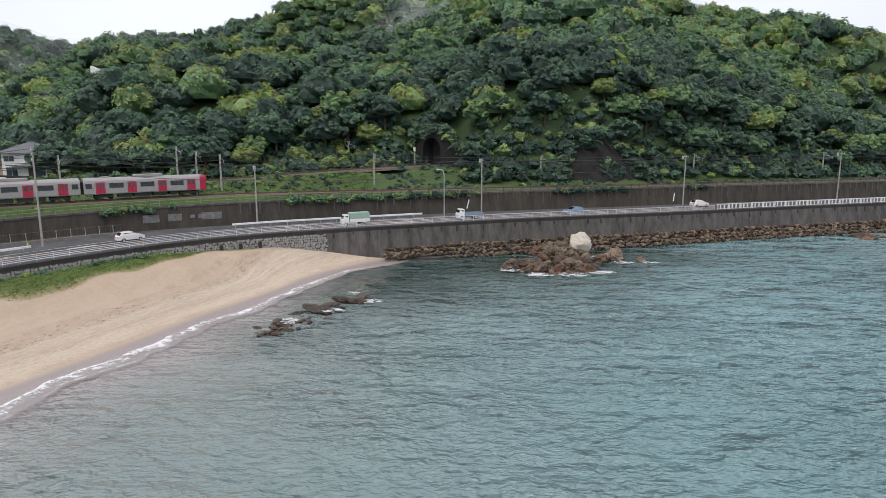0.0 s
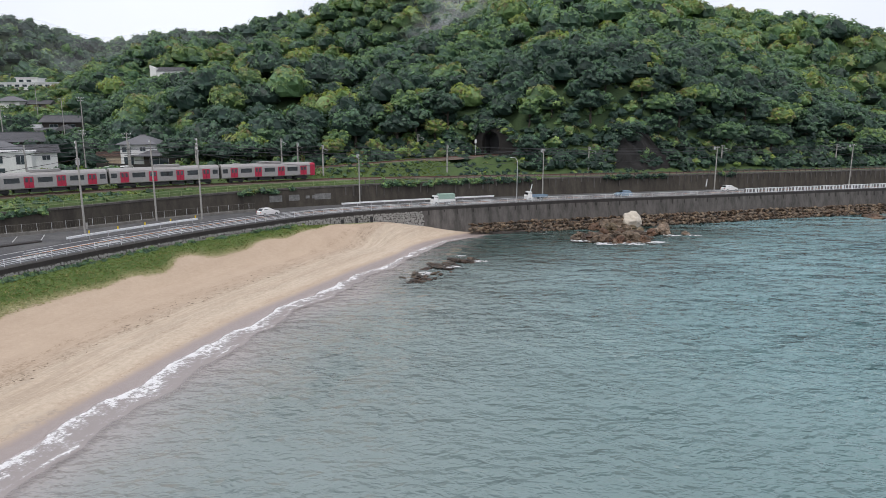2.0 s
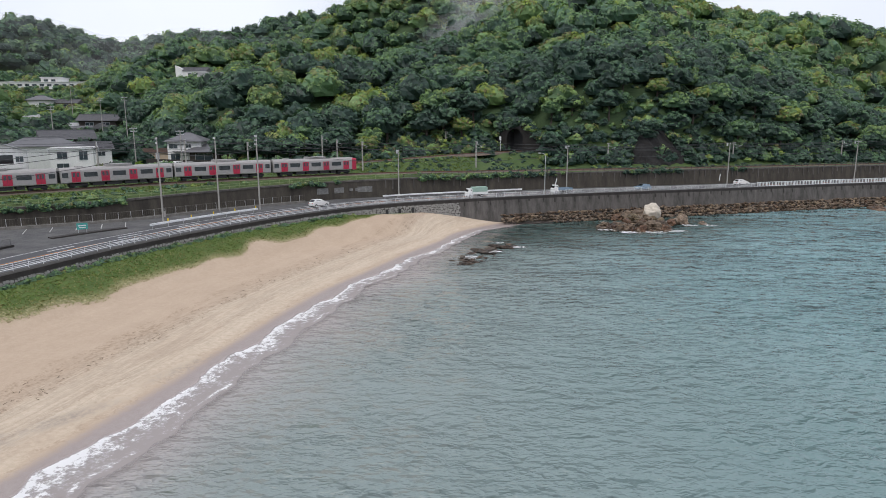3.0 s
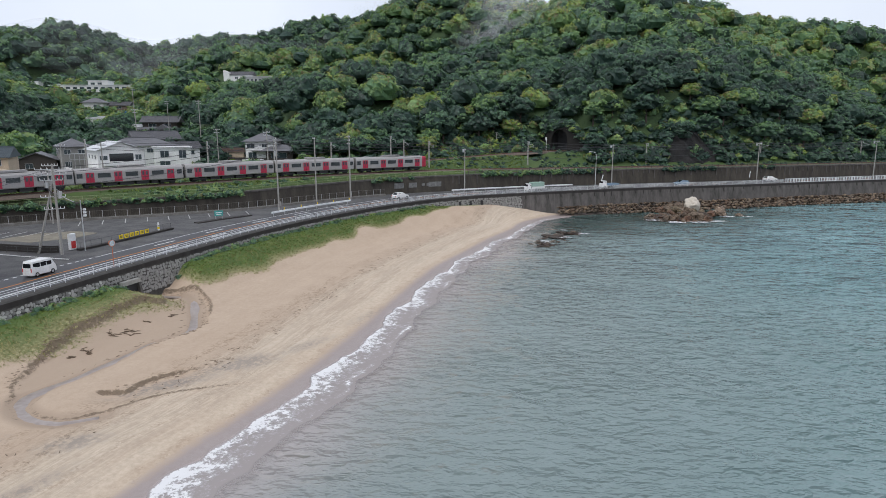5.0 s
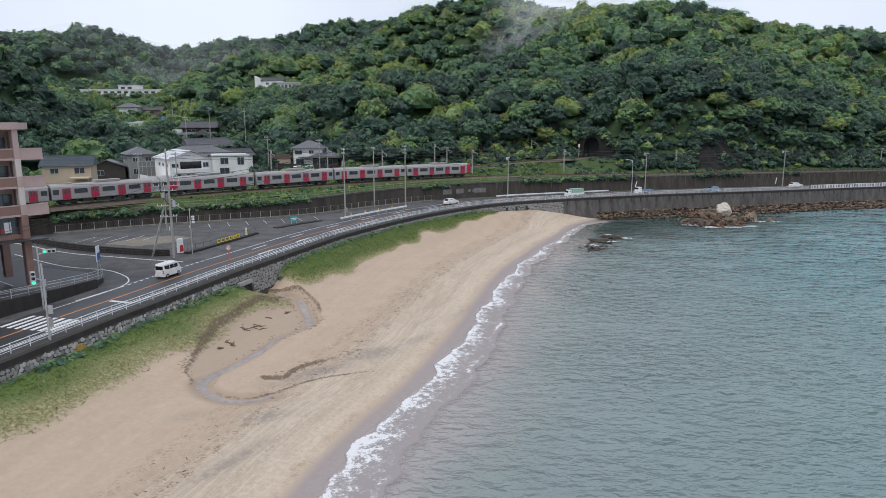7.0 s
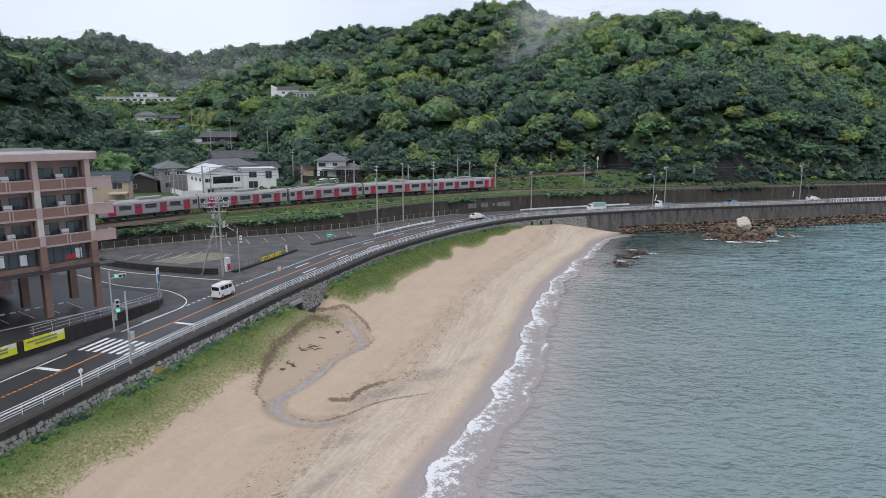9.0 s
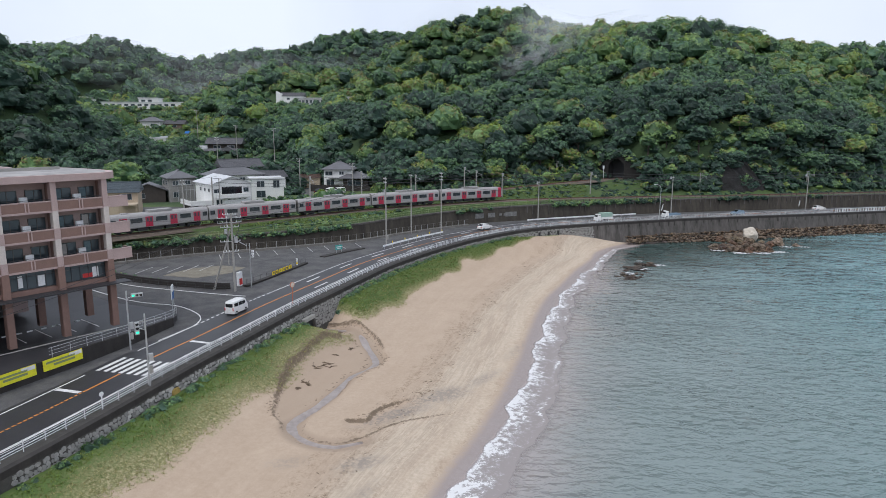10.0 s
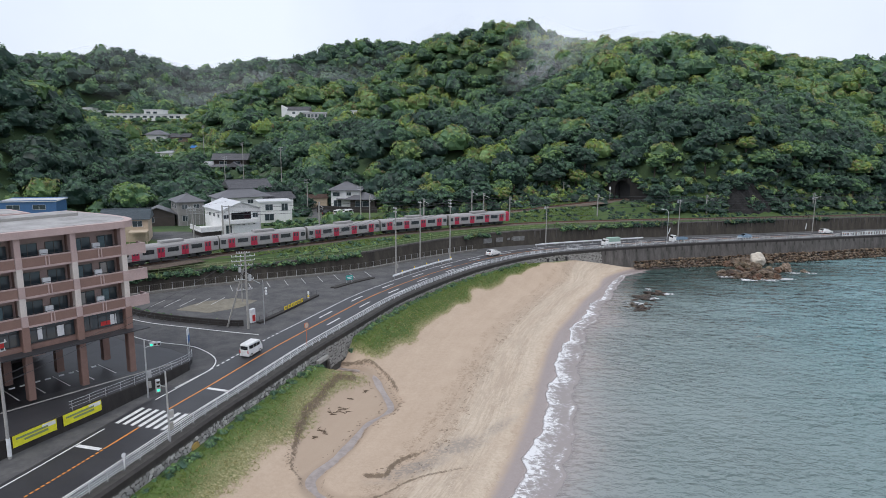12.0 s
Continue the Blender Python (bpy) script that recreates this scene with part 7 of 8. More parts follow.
def house(x, y, z, yaw, w, d, h, wall, roof, kind, up, label, wins=(), over=0.5, group=""):
    hs = thing("house", pose(x, y, z, 0, 0, yaw), label, "house", group)
    part("wall", Shape().prism([(0, 0), (w, 0), (w, d), (0, d)], -3.5, h), wall, hs)
    if kind == "hip":
        part("roof", hip_roof(Shape(), 0, 0, w, d, h + 0.12, up, over), roof, hs)
        part("ridge", Shape().box((w / 2, d / 2, h + up + 0.15), (max(0.5, w - min(w, d)) + 0.6, 0.3, 0.22)) if w >= d else Shape().box((w / 2, d / 2, h + up + 0.15), (0.3, max(0.5, d - min(w, d)) + 0.6, 0.22)), roof, hs)
    elif kind == "gable_x":      # ridge along x
        s = Shape().add([(-over, -over, h), (w + over, -over, h), (w + over, d + over, h), (-over, d + over, h), (-over, d / 2, h + up), (w + over, d / 2, h + up),
                         (-over, -over, h - 0.15), (w + over, -over, h - 0.15), (w + over, d + over, h - 0.15), (-over, d + over, h - 0.15)],
                        [(0, 1, 5, 4), (2, 3, 4, 5), (0, 4, 3, 9, 6), (1, 7, 8, 2, 5), (0, 6, 7, 1), (3, 2, 8, 9), (6, 9, 8, 7)])
        rf = part("roof", s, roof, hs)
        part("tile_course", tile_rows(-over, w + over, -over, d / 2, h, h + up, 14), roof, rf)
        part("ridge", Shape().box((w / 2, d / 2, h + up + 0.05), (w + 2 * over, 0.3, 0.25)), roof, hs)
    elif kind == "gable_y":      # ridge along y, gable to the front
        part("gable", Shape().add([(0, 0.01, h), (w, 0.01, h), (w / 2, 0.01, h + up * 0.93), (0, d - 0.01, h), (w, d - 0.01, h), (w / 2, d - 0.01, h + up * 0.93)], [(0, 1, 2), (3, 5, 4), (0, 3, 4, 1), (0, 2, 5, 3), (1, 4, 5, 2)]), wall, hs)
        s = Shape()
        for sg in (-1, 1):
            a, b = (w / 2, h + up), (w / 2 + sg * (w / 2 + over), h - 0.15)
            s.add([(a[0], -over, a[1]), (b[0], -over, b[1]), (b[0], d + over, b[1]), (a[0], d + over, a[1]), (a[0], -over, a[1] + 0.16), (b[0], -over, b[1] + 0.16), (b[0], d + over, b[1] + 0.16), (a[0], d + over, a[1] + 0.16)],
                  [(0, 1, 2, 3), (4, 7, 6, 5), (0, 4, 5, 1), (1, 5, 6, 2), (2, 6, 7, 3), (3, 7, 4, 0)])
        part("roof", s, roof, hs)
    else:
        part("roof", Shape().box((w / 2, d / 2, h + 0.12), (w + 2 * over, d + 2 * over, 0.24)), roof, hs)
        for yy in (-over + 0.1, d + over - 0.1):
            part("parapet", Shape().box((w / 2, yy, h + 0.32), (w + 2 * over, 0.2, 0.2)), wall, hs)
    for q in wins:
        window(hs, *q)
    return hs


# white two-storey house with a garage by the track
A = house(-113.0, 91.8, 10.85, 40, 9.6, 12.0, 5.9, WHITE_WALL, ROOF_PALE, "gable_y", 1.7, "white two-storey house with a low gable and wide garage",
          [(1.2, -0.03, 4.3, 1.5, 0.9, "f"), (8.3, -0.03, 4.3, 1.3, 1.1, "f"), (-0.03, 2.0, 4.4, 1.0, 0.8, "l"), (-0.03, 5.0, 4.4, 1.0, 0.8, "l"), (-0.03, 8.0, 4.4, 1.0, 0.8, "l"), (1.6, -0.03, 1.2, 1.4, 2.0, "f")])
part("loggia", Shape().box((4.8, -0.02, 4.15), (4.9, 0.1, 2.0)), GLASS_DARK, A, "dark recessed loggia")
part("balcony_panel", Shape().box((4.8, -0.5, 3.0), (7.6, 0.9, 0.9)), WHITE_WALL, A)
part("garage_door", Shape().box((6.0, -0.05, 1.25), (6.2, 0.14, 2.4)), RAIL_WHITE, A, "wide white garage door")
part("vent_row", Shape().box((4.0, -0.14, 2.15), (0.6, 0.03, 0.14)).box((5.3, -0.14, 2.15), (0.6, 0.03, 0.14)).box((6.6, -0.14, 2.15), (0.6, 0.03, 0.14)).box((7.9, -0.14, 2.15), (0.6, 0.03, 0.14)), DARK_STEEL, A)
part("terrace", Shape().box((-2.6, 4.0, 1.2), (5.0, 8.5, 0.3)).box((-4.9, 4.0, 1.8), (0.15, 8.5, 0.8)).box((-2.6, -0.2, 1.8), (5.0, 0.15, 0.8)), WHITE_WALL, A, "white railed terrace")
part("terrace_base", Shape().box((-2.4, 4.2, -0.6), (4.4, 7.8, 3.2)), DARK_WOOD, A)
part("downpipe", Shape().tube((9.62, -0.08, 0), (9.62, -0.08, 5.8), 0.05, n=6), GALV, A)
# houses behind it
house(-110.6, 113.6, 11.1, 26, 8.6, 6.0, 5.2, WHITE_WALL, ROOF_PALE, "flat", 0, "white box-shaped two-storey house with a flat roof",
      [(2.4, -0.03, 3.9, 2.0, 1.6, "f"), (6.6, -0.03, 3.8, 1.7, 2.0, "f"), (2.4, -0.03, 1.2, 2.4, 1.8, "f")], 0.35)
house(-124.5, 120.5, 11.2, 36, 15, 8, 5.4, WHITE_WALL, ROOF_TILE, "hip", 2.0, "old house with a broad grey tiled roof", [(9.0, -0.03, 4.2, 1.6, 1.1, "f"), (12.4, -0.03, 4.2, 1.8, 1.1, "f")], 0.8)
house(-113.5, 128.0, 11.2, 36, 8.5, 6, 4.6, WHITE_WALL, ROOF_TILE, "gable_x", 1.6, "white house with a grey tiled gable roof", [(3.0, -0.03, 3.4, 2.0, 1.1, "f"), (6.2, -0.03, 3.4, 1.6, 1.1, "f")], 0.7)
house(-127.5, 139.0, 12.0, 36, 12, 8, 6.0, DARK_WOOD, ROOF_TILE, "gable_x", 2.2, "dark house with a grey tiled roof among trees", [(4.0, -0.03, 4.8, 2.0, 1.0, "f")], 0.8)
house(-129.5, 105.5, 11.2, 36, 6.5, 8.5, 5.8, worn("grey_siding", (0.26, 0.25, 0.24), 0.8, 0.2), ROOF_TILE, "hip", 1.8, "narrow grey two-storey house with a tiled roof",
      [(1.6, -0.03, 4.6, 1.4, 1.1, "f"), (4.6, -0.03, 4.6, 1.4, 1.1, "f"), (-0.03, 3.0, 4.6, 1.4, 1.1, "l"), (-0.03, 6.2, 4.6, 1.4, 1.1, "l"), (1.6, -0.03, 1.6, 1.4, 1.4, "f")], 0.6)
# hip-roofed house above the track
D_ = house(-97.6, 145.0, 11.6, 4, 9.0, 8.0, 5.5, WHITE_WALL, ROOF_TILE, "hip", 2.3, "white two-storey house with a grey hipped tile roof above the track",
           [(1.6, -0.03, 4.3, 2.2, 1.2, "f"), (5.6, -0.03, 4.4, 1.4, 1.0, "f"), (-0.03, 3.0, 4.3, 2.0, 1.2, "l"), (2.0, -0.03, 1.4, 2.4, 2.0, "f")], 0.9)
part("lower_roof", hip_roof(Shape(), 5.0, -2.2, 14.8, 5.5, 2.9, 1.9, 0.5), ROOF_TILE, D_)
part("wing", Shape().prism([(6.2, -1.4), (14.0, -1.4), (14.0, 5.0), (6.2, 5.0)], -3.0, 2.8), DARK_WOOD, D_)
part("porch_roof", Shape().box((3.4, -0.9, 2.9), (3.4, 1.9, 0.16)), ROOF_TILE, D_)
window(D_, 10.0, -1.43, 1.4, 4.6, 1.8, "f")
tagged(new("garden_wall", Shape().sweep(smooth_line([(-101, 139.5), (-92, 138.6), (-82, 138.0)], 2.0), [11.9, 11.8, 11.8, 11.7, 11.7, 11.6, 11.6, 11.6, 11.6, 11.6][:len(smooth_line([(-101, 139.5), (-92, 138.6), (-82, 138.0)], 2.0))], [(-0.12, -1.5), (-0.12, 1.0), (0.12, 1.0), (0.12, -1.5)]).mesh("garden_wall", DARK_CONCRETE)), "dark block garden wall below the house", "wall", kind="structure")
house(-107.6, 151.5, 11.8, 4, 7.2, 4.0, 2.2, CREAM_WALL, ROOF_BROWN, "gable_x", 0.9, "small shed with a reddish-brown roof", [(2.0, -0.03, 1.2, 1.4, 1.0, "f")], 0.4)
# tan house and sheds beside the track
E_ = house(-135.0, 79.0, 11.0, 20, 9.4, 7.5, 4.9, CREAM_WALL, worn("blue_grey_roof_tile", (0.075, 0.095, 0.11), 0.55, 0.25, 0.8, 6), "gable_x", 1.9, "tan plastered house with a blue-grey tiled roof",
           [(7.2, -0.03, 3.8, 2.0, 1.3, "f"), (2.4, -0.03, 3.8, 1.6, 1.1, "f")], 0.5)
part("carport", Shape().box((7.6, -2.2, 2.4), (3.8, 4.2, 0.25)).box((5.8, -4.1, 1.1), (0.15, 0.15, 2.4)).box((9.4, -4.1, 1.1), (0.15, 0.15, 2.4)), CREAM_WALL, E_)
house(-138.5, 103.0, 11.0, 22, 8.2, 6.0, 3.0, DARK_WOOD, ROOF_TILE, "gable_y", 1.7, "low black timber shed with a grey roof", [(2.5, -0.03, 1.6, 1.6, 1.2, "f")], 0.6)
p = thing("net_frame", pose(-127.5, 106.0, 11.2, 0, 0, 30), "tall pale netted steel frame between the houses", "fence")
for o in np.linspace(0, 5.0, 6):
    part("post", Shape().tube((o, 0, -1), (o, 0, 4.2), 0.06, n=6), GALV, p)
part("beam", Shape().tube((0, 0, 4.2), (5, 0, 4.2), 0.07, n=6).tube((0, 0, 2.8), (5, 0, 2.8), 0.05, n=6), GALV, p)
house(-173.0, 100.0, 12.0, 15, 13, 8, 5.2, worn("blue_cladding", (0.05, 0.13, 0.28), 0.5, 0.15), ROOF_PALE, "flat", 0, "blue clad low building behind the apartments", [(3.0, -0.03, 3.8, 3.0, 1.2, "f"), (9.0, -0.03, 3.8, 3.0, 1.2, "f")], 0.3)
# up the valley
H_ = house(-166.5, 226.5, 19.0, 8, 14.0, 8.0, 4.0, DARK_WOOD, ROOF_TILE, "gable_x", 2.4, "traditional dark timber house with tiered grey tile roofs", [(4.0, -0.03, 2.6, 3.0, 1.2, "f"), (10.0, -0.03, 2.6, 3.0, 1.2, "f")], 1.0)
part("lower_roof", hip_roof(Shape(), -1.0, -3.5, 15.0, 0.5, 1.0, 1.0, 0.6), ROOF_TILE, H_)
part("front_gable", Shape().add([(5.5, -4.2, 0.9), (12.5, -4.2, 0.9), (9.0, -4.2, 3.0), (5.5, 1.0, 0.9), (12.5, 1.0, 0.9), (9.0, 1.0, 3.0)], [(0, 1, 2), (3, 5, 4), (0, 2, 5, 3), (1, 4, 5, 2), (0, 3, 4, 1)]), ROOF_TILE, H_)
house(-172.5, 224.0, 18.6, 8, 6.0, 6.0, 2.4, WHITE_WALL, ROOF_PALE, "gable_x", 1.0, "small outbuilding with a pale roof", (), 0.5)
house(-232.5, 300.0, 30.0, 6, 10.5, 8.0, 3.2, WHITE_WALL, ROOF_TILE, "hip", 2.4, "white house with a grey tiled roof up the valley", [(7.0, -0.03, 1.2, 2.6, 1.6, "f")], 0.8)
house(-221.5, 306.0, 29.6, 6, 10.5, 7.0, 2.4, worn("brown_siding", (0.16, 0.12, 0.10), 0.8, 0.2), ROOF_TILE, "gable_x", 1.9, "low brown house with a grey tiled roof up the valley", [(5.0, -0.03, 1.2, 3.0, 1.2, "f")], 0.6)
house(-206.0, 255.0, 23.0, 10, 7.5, 5.0, 1.8, WHITE_WALL, ROOF_PALE, "gable_x", 0.8, "small white shed with a pale roof", (), 0.4)
house(-192.5, 265.0, 25.6, 10, 6.0, 4.0, 1.6, CREAM_WALL, plain("blue_roof", (0.08, 0.28, 0.62), 0.5), "gable_x", 0.8, "small shed with a bright blue roof", (), 0.4)
for i, (x0, y0, z0, w0, d0, h0) in enumerate(((-292, 370, 42.0, 53, 11, 4.0), (-268, 372, 45.2, 12.5, 8, 3.6), (-343, 420, 46.5, 13, 9, 5.0), (-327, 422, 46.0, 11, 9, 3.6))):
    hs = house(x0, y0, z0, 2, w0, d0, h0, WHITE_WALL, ROOF_PALE, "flat", 0, "long pale flat-roofed building on the hillside" if i == 0 else "pale flat-roofed block on the hillside", [(q, -0.03, h0 - 1.6, 2.6, 1.3, "f") for q in np.arange(3, w0 - 2, 4.4)], 0.5, "hillside buildings")
M_ = house(-154.0, 295.0, 42.0, 2, 14.0, 9.0, 4.8, WHITE_WALL, ROOF_TILE, "gable_x", 1.9, "white hillside building with a steep dark roof", [(6.0, -0.03, 3.4, 1.6, 1.0, "f"), (10.0, -0.03, 3.4, 1.6, 1.0, "f")], 0.3)
part("gable_tower", Shape().prism([(-0.5, -0.4), (2.5, -0.4), (2.5, 3), (-0.5, 3)], -3.0, [7.4, 6.0, 6.0, 7.4]), WHITE_WALL, M_)
M2_ = house(-143.0, 293.0, 40.5, 2, 17.0, 8.0, 5.0, worn("grey_render", (0.42, 0.42, 0.42), 0.8, 0.15), ROOF_PALE, "flat", 0, "grey flat-roofed hillside block with a row of windows", [(q, -0.03, 3.4, 1.2, 1.6, "f") for q in np.arange(1.6, 16, 2.0)], 0.3)
house(-126.5, 330.0, 44.5, 2, 7.0, 5.0, 3.2, WHITE_WALL, ROOF_PALE, "flat", 0, "small pale block among the trees on the hill", [(3.0, -0.03, 2.0, 3.0, 0.9, "f")], 0.3)


# ---------- vehicles ----------
def vehicle(name, m, label, category, prof, width, glass, wheels, paint, wheel_r=0.28):
    """prof: side outline (x, z) of the body; glass: (x0, x1, z0, z1) side panes; wheels: x of the axles."""
    v = thing(name, m, label, category, "vehicles")
    n = len(prof)
    ins = 0.05
    cx = sum(p[0] for p in prof) / n
    cz = sum(p[1] for p in prof) / n
    rings = []
    for y, k in ((-width / 2, 1), (-width / 2 + ins, 0), (width / 2 - ins, 0), (width / 2, 1)):
        rings += [(x + (cx - x) * 0.03 * k, y * (0.90 if z > cz + 0.25 else 1.0), z + (cz - z) * 0.05 * k) for x, z in prof]
    f = [(i * n + j, i * n + (j + 1) % n, (i + 1) * n + (j + 1) % n, (i + 1) * n + j) for i in range(3) for j in range(n)] + [tuple(range(n)), tuple(range(3 * n, 4 * n))[::-1]]
    part("body", Shape().add(rings, f), paint, v)
    for x0, x1, z0, z1 in glass:
        for sg in (-1, 1):
            yy = sg * (width / 2 * 0.905 + 0.012)
            part("side_window", Shape().box(((x0 + x1) / 2, yy, (z0 + z1) / 2), (x1 - x0, 0.03, z1 - z0)), GLASS_DARK, v)
    for x in wheels:
        for sg in (-1, 1):
            w = part("wheel", Shape().tube((x, sg * (width / 2 - 0.16), wheel_r), (x, sg * (width / 2 + 0.015), wheel_r), wheel_r, wheel_r, 14), TYRE, v)
            part("rim", Shape().tube((x, sg * (width / 2), wheel_r), (x, sg * (width / 2 + 0.022), wheel_r), wheel_r * 0.6, wheel_r * 0.55, 10), GALV, w)
    return v


def on_road(x, y, lane, back=False):
    s = arc_of(ROAD, x, y)
    p, q = at(offset(ROAD, lane), s), at(offset(ROAD, lane), s + 1.0)
    yaw = math.degrees(math.atan2(q[1] - p[1], q[0] - p[0])) + (180 if back else 0)
    return pose(p[0], p[1], float(road_z(p[1])) + 0.005, 0, 0, yaw)


VAN = [(-1.68, 0.22), (-1.70, 0.9), (-1.62, 1.55), (-1.50, 1.84), (1.0, 1.86), (1.22, 1.72), (1.52, 1.08), (1.66, 0.95), (1.70, 0.35), (1.62, 0.22)]
VAN_GLASS = [(-1.45, -0.55, 1.12, 1.62), (-0.45, 0.30, 1.12, 1.62), (0.38, 1.05, 1.12, 1.58)]
CAR = [(-1.95, 0.30), (-1.98, 0.85), (-1.75, 0.98), (-1.35, 1.42), (0.2, 1.46), (0.95, 1.02), (1.80, 0.85), (1.98, 0.62), (1.95, 0.28)]
CAR_GLASS = [(-1.2, -0.35, 1.02, 1.34), (-0.28, 0.55, 1.02, 1.34)]


def van(m, label):
    v = vehicle("van", m, label, "van", VAN, 1.48, VAN_GLASS, (-1.05, 1.1), CAR_WHITE)
    part("rear_window", Shape().box((-1.655, 0, 1.36), (0.05, 1.1, 0.48)), GLASS_DARK, v)
    s = Shape().add([(1.25, -0.58, 1.70), (1.25, 0.58, 1.70), (1.53, 0.62, 1.12), (1.53, -0.62, 1.12)], [(0, 1, 2, 3)])
    part("windscreen", s, GLASS_DARK, v)
    for sg in (-1, 1):
        part("tail_lamp", Shape().box((-1.70, sg * 0.62, 0.85), (0.04, 0.14, 0.4)), RED, v)
        part("headlight", Shape().box((1.68, sg * 0.52, 0.78), (0.05, 0.26, 0.16)), RAIL_WHITE, v)
    part("number_plate", Shape().box((-1.715, 0, 0.55), (0.02, 0.33, 0.17)), RAIL_WHITE, v)
    return v


def car(m, paint, label):
    v = vehicle("car", m, label, "car", CAR, 1.66, CAR_GLASS, (-1.2, 1.25), paint, 0.3)
    part("windscreen", Shape().add([(0.26, -0.6, 1.45), (0.26, 0.6, 1.45), (0.98, 0.68, 1.05), (0.98, -0.68, 1.05)], [(0, 1, 2, 3)]), GLASS_DARK, v)
    part("rear_window", Shape().add([(-1.38, -0.58, 1.43), (-1.38, 0.58, 1.43), (-1.76, 0.66, 1.02), (-1.76, -0.66, 1.02)], [(0, 1, 2, 3)]), GLASS_DARK, v)
    for sg in (-1, 1):
        part("headlight", Shape().box((1.93, sg * 0.6, 0.70), (0.08, 0.3, 0.14)), RAIL_WHITE, v)
        part("tail_lamp", Shape().box((-1.97, sg * 0.62, 0.78), (0.05, 0.24, 0.18)), RED, v)
    return v


def truck(m, load, label):
    v = vehicle("truck", m, label, "truck", [(0.75, 0.3), (0.75, 1.85), (0.85, 1.98), (1.55, 1.98), (1.85, 1.2), (1.98, 1.0), (1.98, 0.3)], 1.7, [(0.95, 1.5, 1.25, 1.78)], (-1.5, 1.3), CAR_WHITE, 0.34)
    part("windscreen", Shape().box((1.73, 0, 1.55), (0.22, 1.35, 0.5)), GLASS_DARK, v)
    part("bed", Shape().box((-1.2, 0, 0.75), (3.7, 1.75, 0.12)).box((-1.2, -0.85, 1.0), (3.7, 0.05, 0.45)).box((-1.2, 0.85, 1.0), (3.7, 0.05, 0.45)).box((-3.03, 0, 1.0), (0.05, 1.75, 0.45)), CAR_BLUE if load is None else CAR_WHITE, v)
    if load:
        part("canvas_cover", Shape().box((-1.2, 0, 1.55), (3.6, 1.7, 1.3), chamfer=0.15).box((-1.2, 0, 2.24), (3.4, 1.3, 0.1)), load, v, "pale green canvas cover")
    return v


van(on_road(-84.6, 24.5, 1.55), "small white box van driving on the coast road")
car(on_road(-46.0, 97.6, 1.6, False), CAR_WHITE, "small white hatchback on the coast road")
truck(on_road(-18.0, 114.6, -1.6, True), CAR_GREEN, "small truck with a pale green canvas cover on the coast road")
truck(on_road(2.5, 122.8, -1.6, True), None, "small white flatbed truck on the coast road")
car(on_road(58, 140.0, 1.6), CAR_WHITE, "white hatchback on the coast road")
car(on_road(24.0, 130, -1.6, True), CAR_BLUE, "blue-grey car on the coast road")
for i, (x, y, yw) in enumerate(((-92.8, 131.0, 75), (-89.6, 131.5, 75), (-91.0, 135.4, 70), (-96.3, 132.5, 75))):
    z = float(ground(x, y)[0]) + 0.02
    (van if i < 2 else car)(*((pose(x, y, z, 0, 0, yw), "white van parked below the hip-roofed house") if i < 2 else (pose(x, y, z, 0, 0, yw), CAR_WHITE if i == 2 else TYRE, "white car parked below the house" if i == 2 else "black car parked below the house")))


# ---------- rocks ----------
def rock(seed, size, squash=0.7, detail=3, rough=0.35):
    bm = bmesh.new()
    bmesh.ops.create_icosphere(bm, subdivisions=detail, radius=1.0)
    o = Vector((seed * 7.3, seed * 3.1, seed * 1.7))
    for v in bm.verts:
        k = 1 + rough * noise.noise(v.co * 1.1 + o) + rough * 0.7 * (0.5 - abs(noise.noise(v.co * 2.1 + o)) * 2) * 0.6 + rough * 0.35 * noise.noise(v.co * 5.0 + o)
        v.co = Vector((v.co.x * size[0] * k, v.co.y * size[1] * k, v.co.z * size[2] * k))
    me = bpy.data.meshes.new("rock")
    bm.to_mesh(me)
    bm.free()
    return me


def place_rock(name, x, y, z, size, seed, mat, label, group="", rough=0.55, smooth=False):
    me = rock(seed, size, detail=4 if max(size) > 1.3 else 3, rough=rough)
    me.materials.append(mat)
    me.polygons.foreach_set("use_smooth", [smooth] * len(me.polygons))
    ob = new(name, me)
    ob.matrix_basis = pose(x, y, z, 0, 0, seed * 47)
    return tagged(ob, label, "rock", group)


place_rock("boulder", 25.1, 117.0, 1.65, (2.2, 2.0, 2.0), 1, BOULDER, "big pale rounded boulder at the water's edge", rough=0.30, smooth=True)
for i, (x, y, s, h) in enumerate(((20.8, 117.0, 3.8, 1.3), (17.6, 117.6, 2.4, 0.9), (23.6, 115.4, 2.0, 0.8), (11.5, 106.0, 1.9, 0.7), (13.8, 104.6, 1.4, 0.6), (15.4, 101.6, 1.9, 0.8), (18.0, 100.8, 1.6, 0.7), (20.6, 102.6, 2.4, 1.2),
                                   (23.0, 101.6, 1.5, 0.7), (17.6, 105.0, 1.7, 0.6), (29.6, 110.6, 1.9, 1.2), (34.0, 109.6, 1.0, 0.5), (10.2, 103.2, 1.2, 0.4))):
    place_rock("reef_rock", x, y, 0.1, (s * 0.9, s * 0.7, h * 1.5), 10 + i, REEF, "brown weed-stained rock in the shallows", "reef rocks")
